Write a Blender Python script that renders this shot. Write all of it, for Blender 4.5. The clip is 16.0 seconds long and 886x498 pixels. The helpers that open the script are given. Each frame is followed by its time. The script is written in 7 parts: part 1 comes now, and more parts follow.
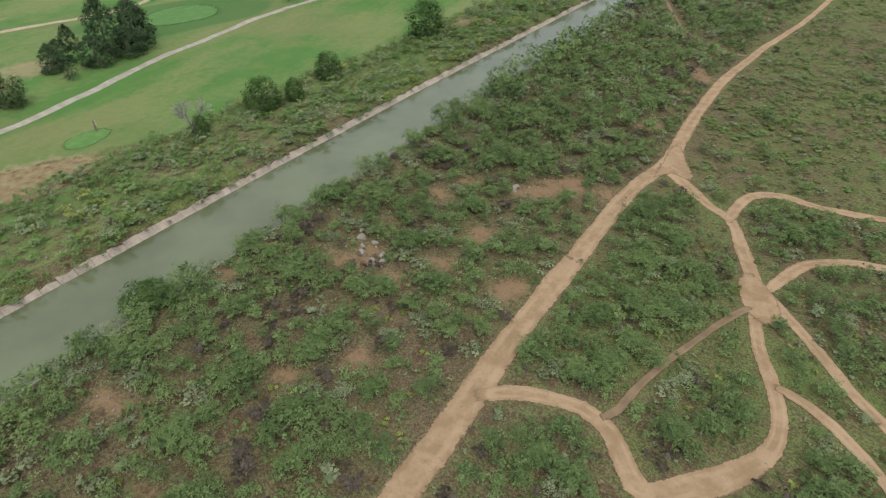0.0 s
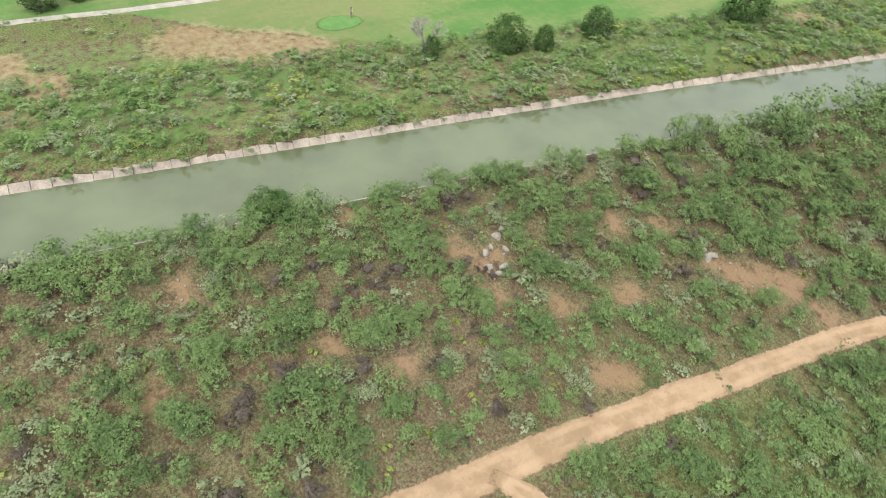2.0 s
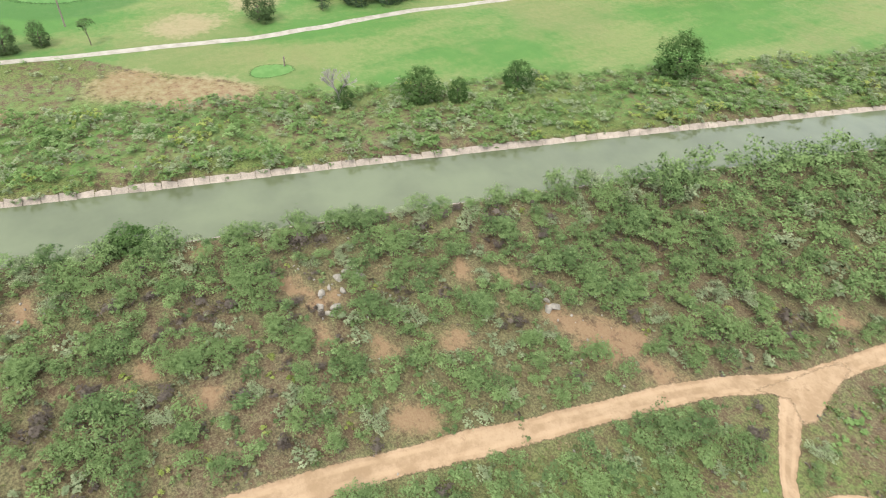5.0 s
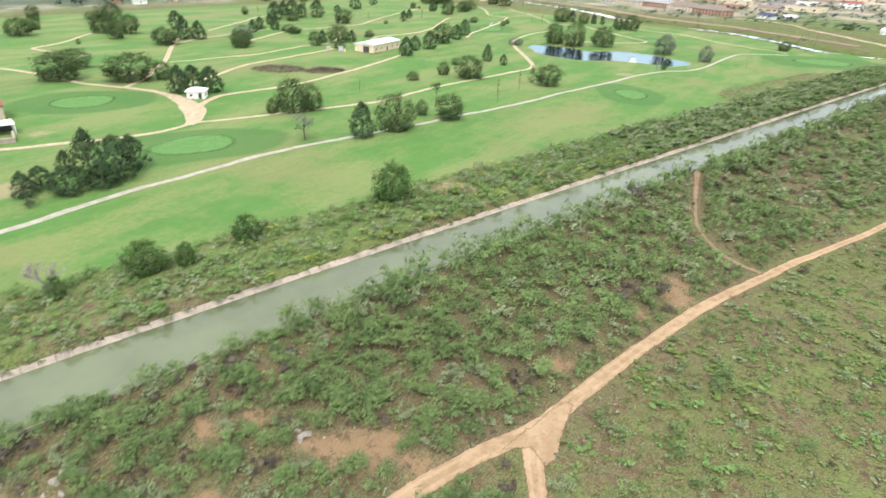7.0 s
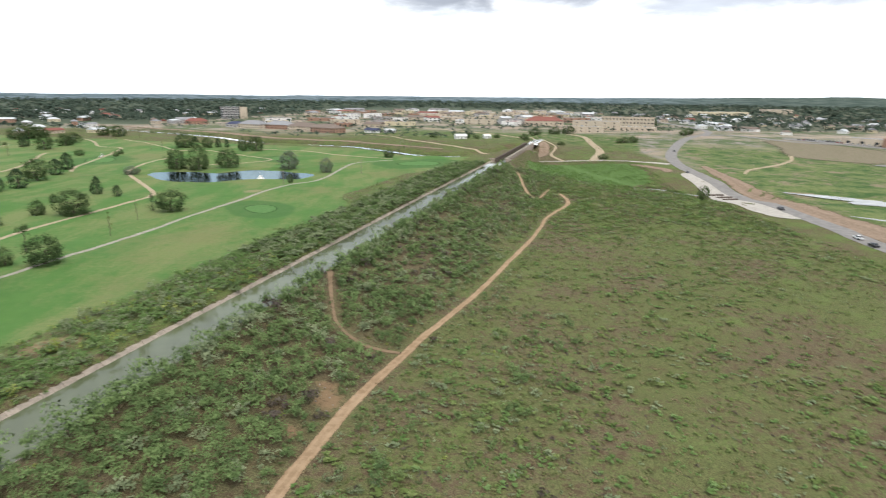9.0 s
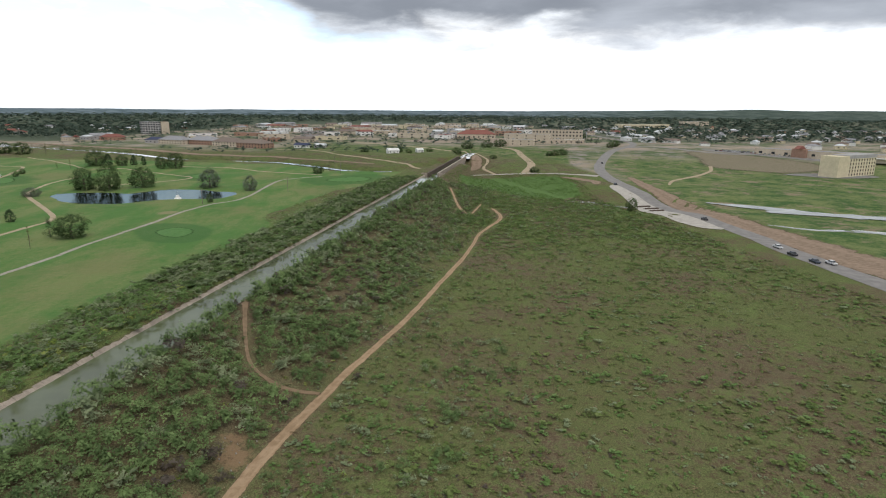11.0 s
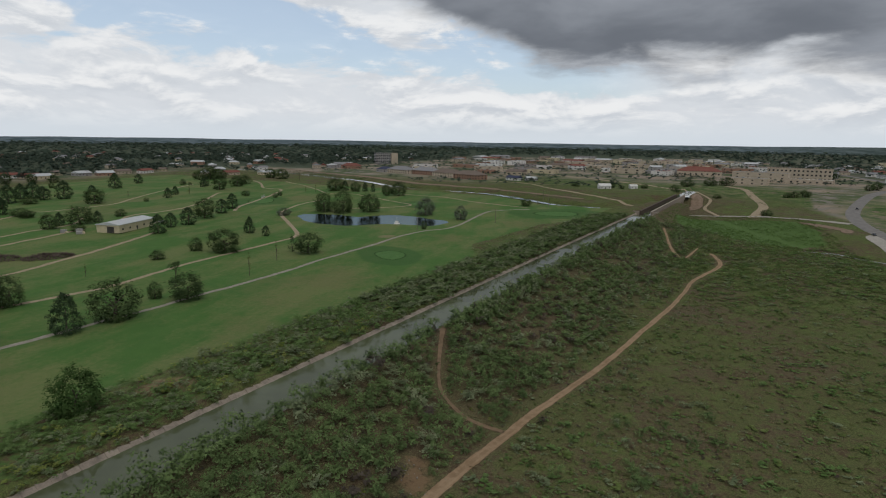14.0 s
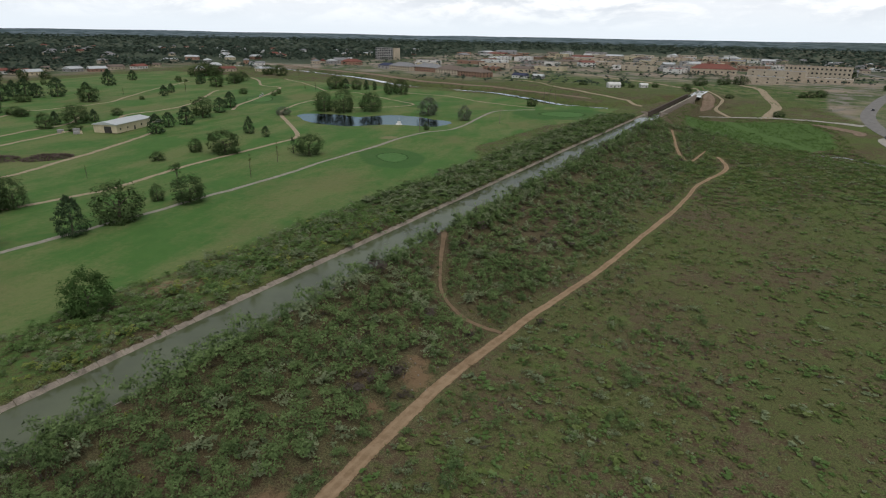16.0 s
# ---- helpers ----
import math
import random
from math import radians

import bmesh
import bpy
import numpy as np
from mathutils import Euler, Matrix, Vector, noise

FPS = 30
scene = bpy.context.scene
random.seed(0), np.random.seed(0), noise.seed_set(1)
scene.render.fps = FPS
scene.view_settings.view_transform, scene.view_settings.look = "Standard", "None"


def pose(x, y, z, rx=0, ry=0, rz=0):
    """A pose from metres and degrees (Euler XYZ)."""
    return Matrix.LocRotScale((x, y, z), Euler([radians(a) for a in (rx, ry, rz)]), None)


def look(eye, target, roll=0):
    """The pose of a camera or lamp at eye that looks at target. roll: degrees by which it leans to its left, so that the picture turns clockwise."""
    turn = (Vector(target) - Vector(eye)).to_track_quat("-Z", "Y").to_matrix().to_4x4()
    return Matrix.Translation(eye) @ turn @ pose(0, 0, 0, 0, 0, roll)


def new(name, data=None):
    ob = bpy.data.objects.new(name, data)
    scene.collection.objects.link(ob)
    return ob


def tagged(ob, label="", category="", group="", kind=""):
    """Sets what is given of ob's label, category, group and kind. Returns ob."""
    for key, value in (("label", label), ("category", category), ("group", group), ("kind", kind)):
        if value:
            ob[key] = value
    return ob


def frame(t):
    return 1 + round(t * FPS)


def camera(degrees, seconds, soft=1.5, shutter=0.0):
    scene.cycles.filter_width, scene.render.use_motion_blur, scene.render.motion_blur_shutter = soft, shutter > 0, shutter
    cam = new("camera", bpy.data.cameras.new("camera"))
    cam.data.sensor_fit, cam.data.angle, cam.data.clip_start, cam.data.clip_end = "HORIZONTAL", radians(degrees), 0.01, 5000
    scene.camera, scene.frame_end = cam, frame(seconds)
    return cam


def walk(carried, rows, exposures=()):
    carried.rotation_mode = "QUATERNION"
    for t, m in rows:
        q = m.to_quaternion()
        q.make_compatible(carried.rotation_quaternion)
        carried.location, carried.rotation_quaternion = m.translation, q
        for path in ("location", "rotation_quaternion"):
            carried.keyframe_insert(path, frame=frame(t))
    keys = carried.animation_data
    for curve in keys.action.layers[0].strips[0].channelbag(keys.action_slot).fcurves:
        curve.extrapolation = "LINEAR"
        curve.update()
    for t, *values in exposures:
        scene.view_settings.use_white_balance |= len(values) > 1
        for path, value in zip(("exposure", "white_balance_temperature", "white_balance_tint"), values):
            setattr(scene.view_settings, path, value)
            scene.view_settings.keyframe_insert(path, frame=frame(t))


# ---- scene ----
cam = camera(74.24, 16.0, soft=1.05, shutter=0.22)
# seconds, x, y, z, pitch, roll, yaw
PATH = [
    (0, -35.17, -46.87, 42.39, -35.70, -0.12, 18.07),
    (0.5, -34.43, -42.41, 42.95, -40.05, -1.12, 25.48),
    (1, -33.59, -38.00, 43.45, -42.81, -2.58, 34.43),
    (1.5, -32.88, -33.78, 43.97, -44.31, -3.90, 43.15),
    (2, -31.97, -29.53, 45.09, -44.64, -5.34, 52.37),
    (2.5, -30.78, -25.34, 46.08, -43.42, -5.85, 58.16),
    (3, -29.21, -21.06, 47.18, -40.82, -5.88, 60.94),
    (3.2, -28.50, -19.67, 47.51, -39.70, -5.96, 61.48),
    (5.3, -15.23, -10.87, 50.33, -41.89, -3.97, 55.08),
    (5.5, -14.06, -10.45, 50.53, -41.90, -3.69, 53.16),
    (6, -11.21, -9.38, 50.86, -39.61, -2.99, 47.51),
    (6.5, -8.65, -8.29, 51.62, -34.73, -2.36, 41.40),
    (7, -6.26, -7.15, 51.47, -26.54, -1.82, 33.65),
    (7.5, -4.08, -5.66, 51.13, -18.86, -1.30, 26.02),
    (8, -2.75, -4.17, 50.73, -14.33, -1.04, 17.74),
    (8.5, -1.21, -2.47, 50.49, -13.41, -0.85, 10.42),
    (9, -0.00, 0.00, 50.00, -14.78, -0.60, -0.00),
    (9.2, 0.42, 1.01, 49.81, -15.65, -0.37, -3.33),
    (11.3, 3.74, 10.21, 50.86, -12.22, -0.40, -6.30),
    (11.5, 3.92, 10.82, 51.00, -10.68, -0.46, -4.71),
    (12, 3.93, 11.40, 50.59, -7.28, -0.57, -0.37),
    (12.5, 4.02, 11.42, 50.70, -7.77, -0.63, 3.35),
    (13, 3.99, 11.39, 51.15, -8.54, -0.77, 7.40),
    (13.5, 4.23, 11.43, 51.31, -9.32, -0.85, 11.05),
    (14, 4.65, 11.31, 51.42, -10.58, -0.87, 14.07),
    (14.5, 4.86, 11.19, 51.69, -12.41, -0.97, 15.31),
    (15, 4.90, 11.21, 52.00, -15.02, -1.02, 15.48),
    (15.5, 4.95, 11.25, 52.17, -17.67, -1.04, 15.31),
    (16, 4.99, 11.69, 52.30, -20.26, -1.05, 14.47),
]
EXPOSURE = [(0.0, 1.08), (1.0, 1.6), (2.0, 1.85), (3.0, 1.98), (5.5, 2.0), (7.0, 2.0), (8.0, 1.75), (9.2, 1.2), (11.3, 0.45), (12.0, 0.05), (13.0, -0.17), (14.0, -0.34), (15.0, -0.32), (15.5, -0.14), (16.0, 0.06)]
walk(cam, [(t, pose(x, y, z, 90 + pitch, roll, yaw)) for t, x, y, z, pitch, roll, yaw in PATH], EXPOSURE)

D2R = math.pi / 180


# ---------------------------------------------------------------- light
def nodes_of(owner):
    owner.use_nodes = True
    owner.node_tree.nodes.clear()
    return owner.node_tree.nodes, owner.node_tree.links


def link_in(links, target, value):
    if isinstance(value, bpy.types.NodeSocket):
        links.new(value, target)
    else:
        target.default_value = value


def make_world():
    world = bpy.data.worlds.new("overcast_sky")
    scene.world = world
    n, k = nodes_of(world)

    def node(kind, **inputs):
        nd = n.new(kind)
        for key, value in inputs.items():
            link_in(k, nd.inputs[key], value)
        return nd

    def calc(op, a, b=0.0, c=0.0):
        nd = n.new("ShaderNodeMath")
        nd.operation = op
        for i, value in enumerate((a, b, c)):
            link_in(k, nd.inputs[i], value)
        return nd.outputs[0]

    def ramp(value, lo, hi):
        nd = n.new("ShaderNodeMapRange")
        nd.interpolation_type = "SMOOTHSTEP"
        link_in(k, nd.inputs[0], value)
        nd.inputs[1].default_value, nd.inputs[2].default_value = lo, hi
        return nd.outputs[0]

    def blend(f, a, b):
        nd = n.new("ShaderNodeMix")
        nd.data_type = "RGBA"
        for i, value in ((0, f), (6, a), (7, b)):
            link_in(k, nd.inputs[i], value)
        return nd.outputs[2]

    coord = n.new("ShaderNodeTexCoord")
    split = node("ShaderNodeSeparateXYZ")
    k.new(coord.outputs["Generated"], split.inputs[0])
    x, y, z = split.outputs
    up = calc("MAXIMUM", z, 0.0)
    # cloud deck seen in perspective
    low = calc("ADD", up, 0.14)
    flat_x, flat_y = calc("DIVIDE", x, low), calc("DIVIDE", y, low)
    deck = node("ShaderNodeCombineXYZ", X=flat_x, Y=flat_y, Z=0.37)
    big = node("ShaderNodeTexNoise", Vector=deck.outputs[0], Scale=0.62, Detail=5.0, Roughness=0.42)
    puff = node("ShaderNodeTexNoise", Vector=deck.outputs[0], Scale=1.7, Detail=9.0, Roughness=0.56, Distortion=0.25)

    # cumulus heaps seen from the side, bright above and grey below
    def heaps(lift):
        at = node("ShaderNodeCombineXYZ", X=x, Y=y, Z=calc("MULTIPLY", calc("ADD", z, lift), 2.9))
        return node("ShaderNodeTexNoise", Vector=at.outputs[0], Scale=6.5, Detail=9.0, Roughness=0.58, Distortion=0.35).outputs[0]

    here, above = heaps(0.0), heaps(0.013)
    relief = ramp(calc("SUBTRACT", here, above), -0.10, 0.10)
    sky = n.new("ShaderNodeTexSky")
    sky.sky_type, sky.sun_disc = "NISHITA", False
    sky.sun_elevation, sky.sun_rotation = 58 * D2R, 150 * D2R
    blue = node("ShaderNodeVectorMath")
    blue.operation = "SCALE"
    k.new(sky.outputs[0], blue.inputs[0])
    blue.inputs["Scale"].default_value = 0.15
    body = ramp(here, 0.36, 0.60)
    white = blend(relief, (0.62, 0.67, 0.74, 1), (1.22, 1.21, 1.19, 1))
    white = blend(calc("MULTIPLY", body, 0.55), (0.86, 0.90, 0.95, 1), white)
    # a clear streak that climbs towards the west
    line = calc("ADD", 0.092, calc("MULTIPLY", calc("MAXIMUM", calc("MULTIPLY", x, -1.0), 0.0), 0.145))
    half = calc("ADD", 0.026, calc("MULTIPLY", calc("MAXIMUM", calc("MULTIPLY", x, -1.0), 0.0), 0.055))
    off = calc("DIVIDE", calc("ABSOLUTE", calc("SUBTRACT", z, line)), half)
    off = calc("ADD", off, calc("ADD", calc("MULTIPLY", calc("SUBTRACT", here, 0.5), 4.4), calc("MULTIPLY", calc("SUBTRACT", puff.outputs[0], 0.5), 3.0)))
    gaps = calc("MULTIPLY", ramp(off, 1.0, 0.35), ramp(x, 0.16, -0.04))
    veil = blend(0.42, blue.outputs[0], (0.70, 0.83, 1.0, 1))
    base = blend(calc("MULTIPLY", gaps, 0.85), white, veil)
    # thick grey cloud overhead, its ragged edge climbing towards the west
    rise = calc("MULTIPLY", calc("MAXIMUM", calc("SUBTRACT", -0.09, x), 0.0), 0.42)
    edge = calc("SUBTRACT", calc("SUBTRACT", z, 0.106), rise)
    edge = calc("ADD", edge, calc("ADD", calc("MULTIPLY", calc("SUBTRACT", big.outputs[0], 0.5), 0.13), calc("ADD", calc("MULTIPLY", calc("SUBTRACT", puff.outputs[0], 0.5), 0.07), calc("MULTIPLY", calc("SUBTRACT", here, 0.5), 0.07))))
    heavy = ramp(edge, -0.016, 0.03)
    tone = calc("ADD", calc("MULTIPLY", big.outputs[0], 0.72), calc("MULTIPLY", puff.outputs[0], 0.28))
    grey = blend(ramp(tone, 0.38, 0.62), (0.185, 0.205, 0.24, 1), (0.37, 0.40, 0.45, 1))
    grey = blend(ramp(z, 0.35, 0.8), grey, (0.55, 0.56, 0.57, 1))
    base = blend(heavy, base, grey)
    base = blend(ramp(z, 0.05, 0.0), base, (0.80, 0.87, 0.94, 1))
    bg = node("ShaderNodeBackground", Color=base, Strength=1.0)
    out = n.new("ShaderNodeOutputWorld")
    k.new(bg.outputs[0], out.inputs[0])


make_world()
sun = new("sun", bpy.data.lights.new("sun", "SUN"))
sun.data.energy, sun.data.angle, sun.data.color = 0.8, 14 * D2R, (1.0, 0.96, 0.9)
sun.matrix_world = look((60, -110, 190), (0, 0, 0))


# ---------------------------------------------------------------- materials
class Mat:
    """Short writing for a node material."""

    def __init__(self, name):
        self.m = bpy.data.materials.new(name)
        self.n, self.k = nodes_of(self.m)
        self.out = self.n.new("ShaderNodeOutputMaterial")
        self.pos = self.n.new("ShaderNodeNewGeometry").outputs["Position"]

    def node(self, kind, **inputs):
        nd = self.n.new(kind)
        for key, value in inputs.items():
            link_in(self.k, nd.inputs[key], value)
        return nd

    def noise(self, scale, detail=4.0, rough=0.6, stretch=None, local=False):
        vec = self.n.new("ShaderNodeTexCoord").outputs["Object"] if local else self.pos
        if stretch:
            mp = self.n.new("ShaderNodeMapping")
            self.k.new(vec, mp.inputs[0])
            mp.inputs["Scale"].default_value = stretch
            vec = mp.outputs[0]
        return self.node("ShaderNodeTexNoise", Vector=vec, Scale=scale, Detail=detail, Roughness=rough).outputs[0]

    def calc(self, op, a, b=0.0):
        nd = self.n.new("ShaderNodeMath")
        nd.operation = op
        link_in(self.k, nd.inputs[0], a)
        link_in(self.k, nd.inputs[1], b)
        return nd.outputs[0]

    def ramp(self, value, lo, hi):
        nd = self.n.new("ShaderNodeMapRange")
        nd.interpolation_type = "SMOOTHSTEP"
        link_in(self.k, nd.inputs[0], value)
        nd.inputs[1].default_value, nd.inputs[2].default_value = lo, hi
        return nd.outputs[0]

    def mix(self, f, a, b):
        nd = self.n.new("ShaderNodeMix")
        nd.data_type = "RGBA"
        for i, value in ((0, f), (6, a), (7, b)):
            link_in(self.k, nd.inputs[i], (*value, 1) if isinstance(value, tuple) and len(value) == 3 else value)
        return nd.outputs[2]

    def attr(self, name):
        nd = self.n.new("ShaderNodeAttribute")
        nd.attribute_name = name
        return nd.outputs["Fac"]

    def bump(self, height, strength, distance):
        nd = self.node("ShaderNodeBump", Height=height, Strength=strength, Distance=distance)
        return nd.outputs[0]

    def done(self, color, rough=0.8, bump=None, metal=0.0, spec=0.3):
        b = self.n.new("ShaderNodeBsdfPrincipled")
        link_in(self.k, b.inputs["Base Color"], (*color, 1) if isinstance(color, tuple) else color)
        link_in(self.k, b.inputs["Roughness"], rough)
        b.inputs["Metallic"].default_value, b.inputs["Specular IOR Level"].default_value = metal, spec
        if bump:
            self.k.new(bump, b.inputs["Normal"])
        self.k.new(b.outputs[0], self.out.inputs[0])
        return self.m


def leafy(name, dark, light, tip, through_light=0.28):
    """Foliage: colour varies from plant to plant and from leaf to leaf."""
    s = Mat(name)
    info = s.n.new("ShaderNodeObjectInfo").outputs["Random"]
    plant = s.calc("FRACT", s.calc("ADD", s.attr("tint"), info))
    leaf = s.n.new("ShaderNodeNewGeometry").outputs["Random Per Island"]
    c = s.mix(plant, dark, light)
    c = s.mix(s.calc("MULTIPLY", s.ramp(s.attr("sprig"), 0.35, 1.0), 0.75), c, tip)
    c = s.mix(s.calc("MULTIPLY", leaf, 0.3), c, dark)
    at = s.n.new("ShaderNodeAttribute")
    at.attribute_name = "facing"
    turn = s.node("ShaderNodeVectorTransform", Vector=at.outputs["Vector"])
    turn.vector_type, turn.convert_from, turn.convert_to = "NORMAL", "OBJECT", "WORLD"
    d = s.node("ShaderNodeBsdfDiffuse", Color=c, Normal=turn.outputs[0])
    t = s.node("ShaderNodeBsdfTranslucent", Color=c, Normal=turn.outputs[0])
    mx = s.n.new("ShaderNodeMixShader")
    mx.inputs[0].default_value = through_light
    s.k.new(d.outputs[0], mx.inputs[1])
    s.k.new(t.outputs[0], mx.inputs[2])
    s.k.new(mx.outputs[0], s.out.inputs[0])
    return s.m


def plain(name, color, rough=0.7, vary=0.25, scale=1.5, metal=0.0, spec=0.3):
    s = Mat(name)
    a = s.noise(scale, 5.0, 0.65)
    b = s.noise(scale * 9, 3.0, 0.6)
    f = s.calc("ADD", s.calc("MULTIPLY", a, 0.6), s.calc("MULTIPLY", b, 0.4))
    info = s.n.new("ShaderNodeObjectInfo").outputs["Random"]
    lo, hi = tuple(v * (1 - vary) for v in color), tuple(min(1, v * (1 + vary)) for v in color)
    c = s.mix(s.ramp(f, 0.35, 0.65), lo, hi)
    c = s.mix(s.calc("MULTIPLY", info, 0.35), c, lo)
    return s.done(c, rough, s.bump(f, 0.25, 0.02), metal, spec)


def ground_material():
    s = Mat("ground_cover")
    wide, mid, fine, grain = s.noise(0.03, 4), s.noise(0.16, 5), s.noise(0.7, 6, 0.75), s.noise(4.0, 5, 0.8)
    # dry scrubland
    soil = s.mix(s.ramp(s.calc("ADD", s.calc("MULTIPLY", fine, 0.6), s.calc("MULTIPLY", grain, 0.4)), 0.4, 0.62), (0.075, 0.05, 0.031), (0.165, 0.11, 0.068))
    straw = s.mix(s.ramp(grain, 0.42, 0.58), (0.06, 0.051, 0.03), (0.165, 0.136, 0.08))
    herb = s.mix(s.ramp(grain, 0.40, 0.60), (0.052, 0.075, 0.023), (0.142, 0.172, 0.055))
    scrub = s.mix(s.ramp(s.calc("ADD", s.calc("MULTIPLY", fine, 0.6), s.calc("MULTIPLY", grain, 0.4)), 0.43, 0.52), soil, straw)
    fibre = s.noise(11.0, 3, 0.7)
    scrub = s.mix(s.calc("MULTIPLY", s.ramp(fibre, 0.52, 0.66), 0.35), scrub, (0.225, 0.195, 0.12))
    scrub = s.mix(s.calc("MULTIPLY", s.ramp(fibre, 0.44, 0.34), 0.5), scrub, (0.06, 0.055, 0.036))
    cover = s.calc("ADD", s.calc("ADD", s.calc("MULTIPLY", mid, 0.25), s.calc("MULTIPLY", fine, 0.5)), s.calc("MULTIPLY", grain, 0.25))
    cover = s.calc("ADD", cover, s.calc("MULTIPLY", s.calc("SUBTRACT", wide, 0.5), 0.5))
    scrub = s.mix(s.calc("MULTIPLY", s.ramp(cover, 0.42, 0.54), s.attr("herb")), scrub, herb)
    flush = s.ramp(s.calc("ADD", s.calc("MULTIPLY", s.noise(0.09, 4, 0.6), 0.55), s.calc("MULTIPLY", s.noise(1.6, 4, 0.7), 0.45)), 0.52, 0.62)
    scrub = s.mix(s.calc("MULTIPLY", flush, s.calc("ADD", s.calc("MULTIPLY", s.attr("lush"), 0.7), 0.1)), scrub, s.mix(grain, (0.085, 0.14, 0.035), (0.16, 0.225, 0.065)))
    scrub = s.mix(s.calc("MULTIPLY", s.ramp(s.calc("ADD", s.attr("bare"), s.calc("MULTIPLY", s.calc("SUBTRACT", fine, 0.5), 2.2)), 0.45, 1.0), 0.75), scrub, s.mix(grain, (0.185, 0.115, 0.067), (0.285, 0.185, 0.112)))
    # watered grass
    lush = s.mix(mid, (0.056, 0.132, 0.034), (0.096, 0.195, 0.05))
    pale = s.mix(fine, (0.118, 0.165, 0.056), (0.195, 0.218, 0.088))
    streak = s.noise(0.05, 5, 0.65, (1.0, 0.35, 1.0))
    dry = s.calc("ADD", s.calc("MULTIPLY", streak, 0.75), s.calc("MULTIPLY", fine, 0.25))
    grass = s.mix(s.ramp(dry, 0.43, 0.60), lush, pale)
    thirst = s.calc("ADD", s.calc("MULTIPLY", s.noise(0.018, 3, 0.5), 0.7), s.calc("MULTIPLY", mid, 0.3))
    grass = s.mix(s.calc("MULTIPLY", s.ramp(thirst, 0.5, 0.62), 0.55), grass, s.mix(fine, (0.135, 0.142, 0.058), (0.20, 0.19, 0.09)))
    grass = s.mix(s.calc("MULTIPLY", s.ramp(grain, 0.4, 0.8), 0.35), grass, (0.07, 0.13, 0.03))
    worn = s.calc("ADD", s.attr("bare"), s.calc("MULTIPLY", s.calc("SUBTRACT", fine, 0.5), 1.3))
    grass = s.mix(s.calc("MULTIPLY", s.ramp(worn, 0.35, 1.0), 0.65), grass, s.mix(fine, (0.22, 0.165, 0.09), (0.36, 0.28, 0.19)))
    grass = s.mix(s.calc("MULTIPLY", s.ramp(s.calc("ADD", s.attr("fringe"), s.calc("MULTIPLY", s.calc("SUBTRACT", fine, 0.5), 0.5)), 0.3, 0.75), 0.8), grass, s.mix(fine, (0.046, 0.112, 0.03), (0.068, 0.145, 0.042)))
    edge = s.calc("ADD", s.attr("lawn"), s.calc("MULTIPLY", s.calc("SUBTRACT", fine, 0.5), 0.8))
    c = s.mix(s.ramp(edge, 0.4, 0.6), scrub, grass)
    marsh = s.calc("ADD", s.attr("marsh"), s.calc("MULTIPLY", s.calc("SUBTRACT", mid, 0.5), 0.9))
    c = s.mix(s.ramp(marsh, 0.35, 0.65), c, s.mix(fine, (0.068, 0.125, 0.034), (0.115, 0.19, 0.055)))
    # town lots and pale fields far off
    lot = s.mix(s.ramp(s.noise(0.012, 4), 0.42, 0.6), (0.09, 0.12, 0.055), (0.33, 0.265, 0.21))
    lot = s.mix(s.ramp(s.noise(0.05, 4), 0.5, 0.62), lot, (0.24, 0.22, 0.19))
    meadow = s.mix(s.ramp(s.noise(0.05, 6, 0.75), 0.52, 0.64), s.mix(s.ramp(s.calc("ADD", s.calc("MULTIPLY", s.noise(0.07, 5, 0.7), 0.6), s.calc("MULTIPLY", fine, 0.4)), 0.42, 0.58), (0.045, 0.095, 0.026), (0.15, 0.178, 0.068)), (0.225, 0.18, 0.122))
    lot = s.mix(s.attr("meadow"), lot, meadow)
    lot = s.mix(s.attr("wooded"), lot, (0.07, 0.09, 0.058))
    c = s.mix(s.attr("town"), c, lot)
    h = s.calc("ADD", s.calc("MULTIPLY", fine, 0.6), s.calc("MULTIPLY", grain, 0.4))
    return s.done(c, 0.95, s.bump(h, 0.5, 0.25), 0, 0.1)


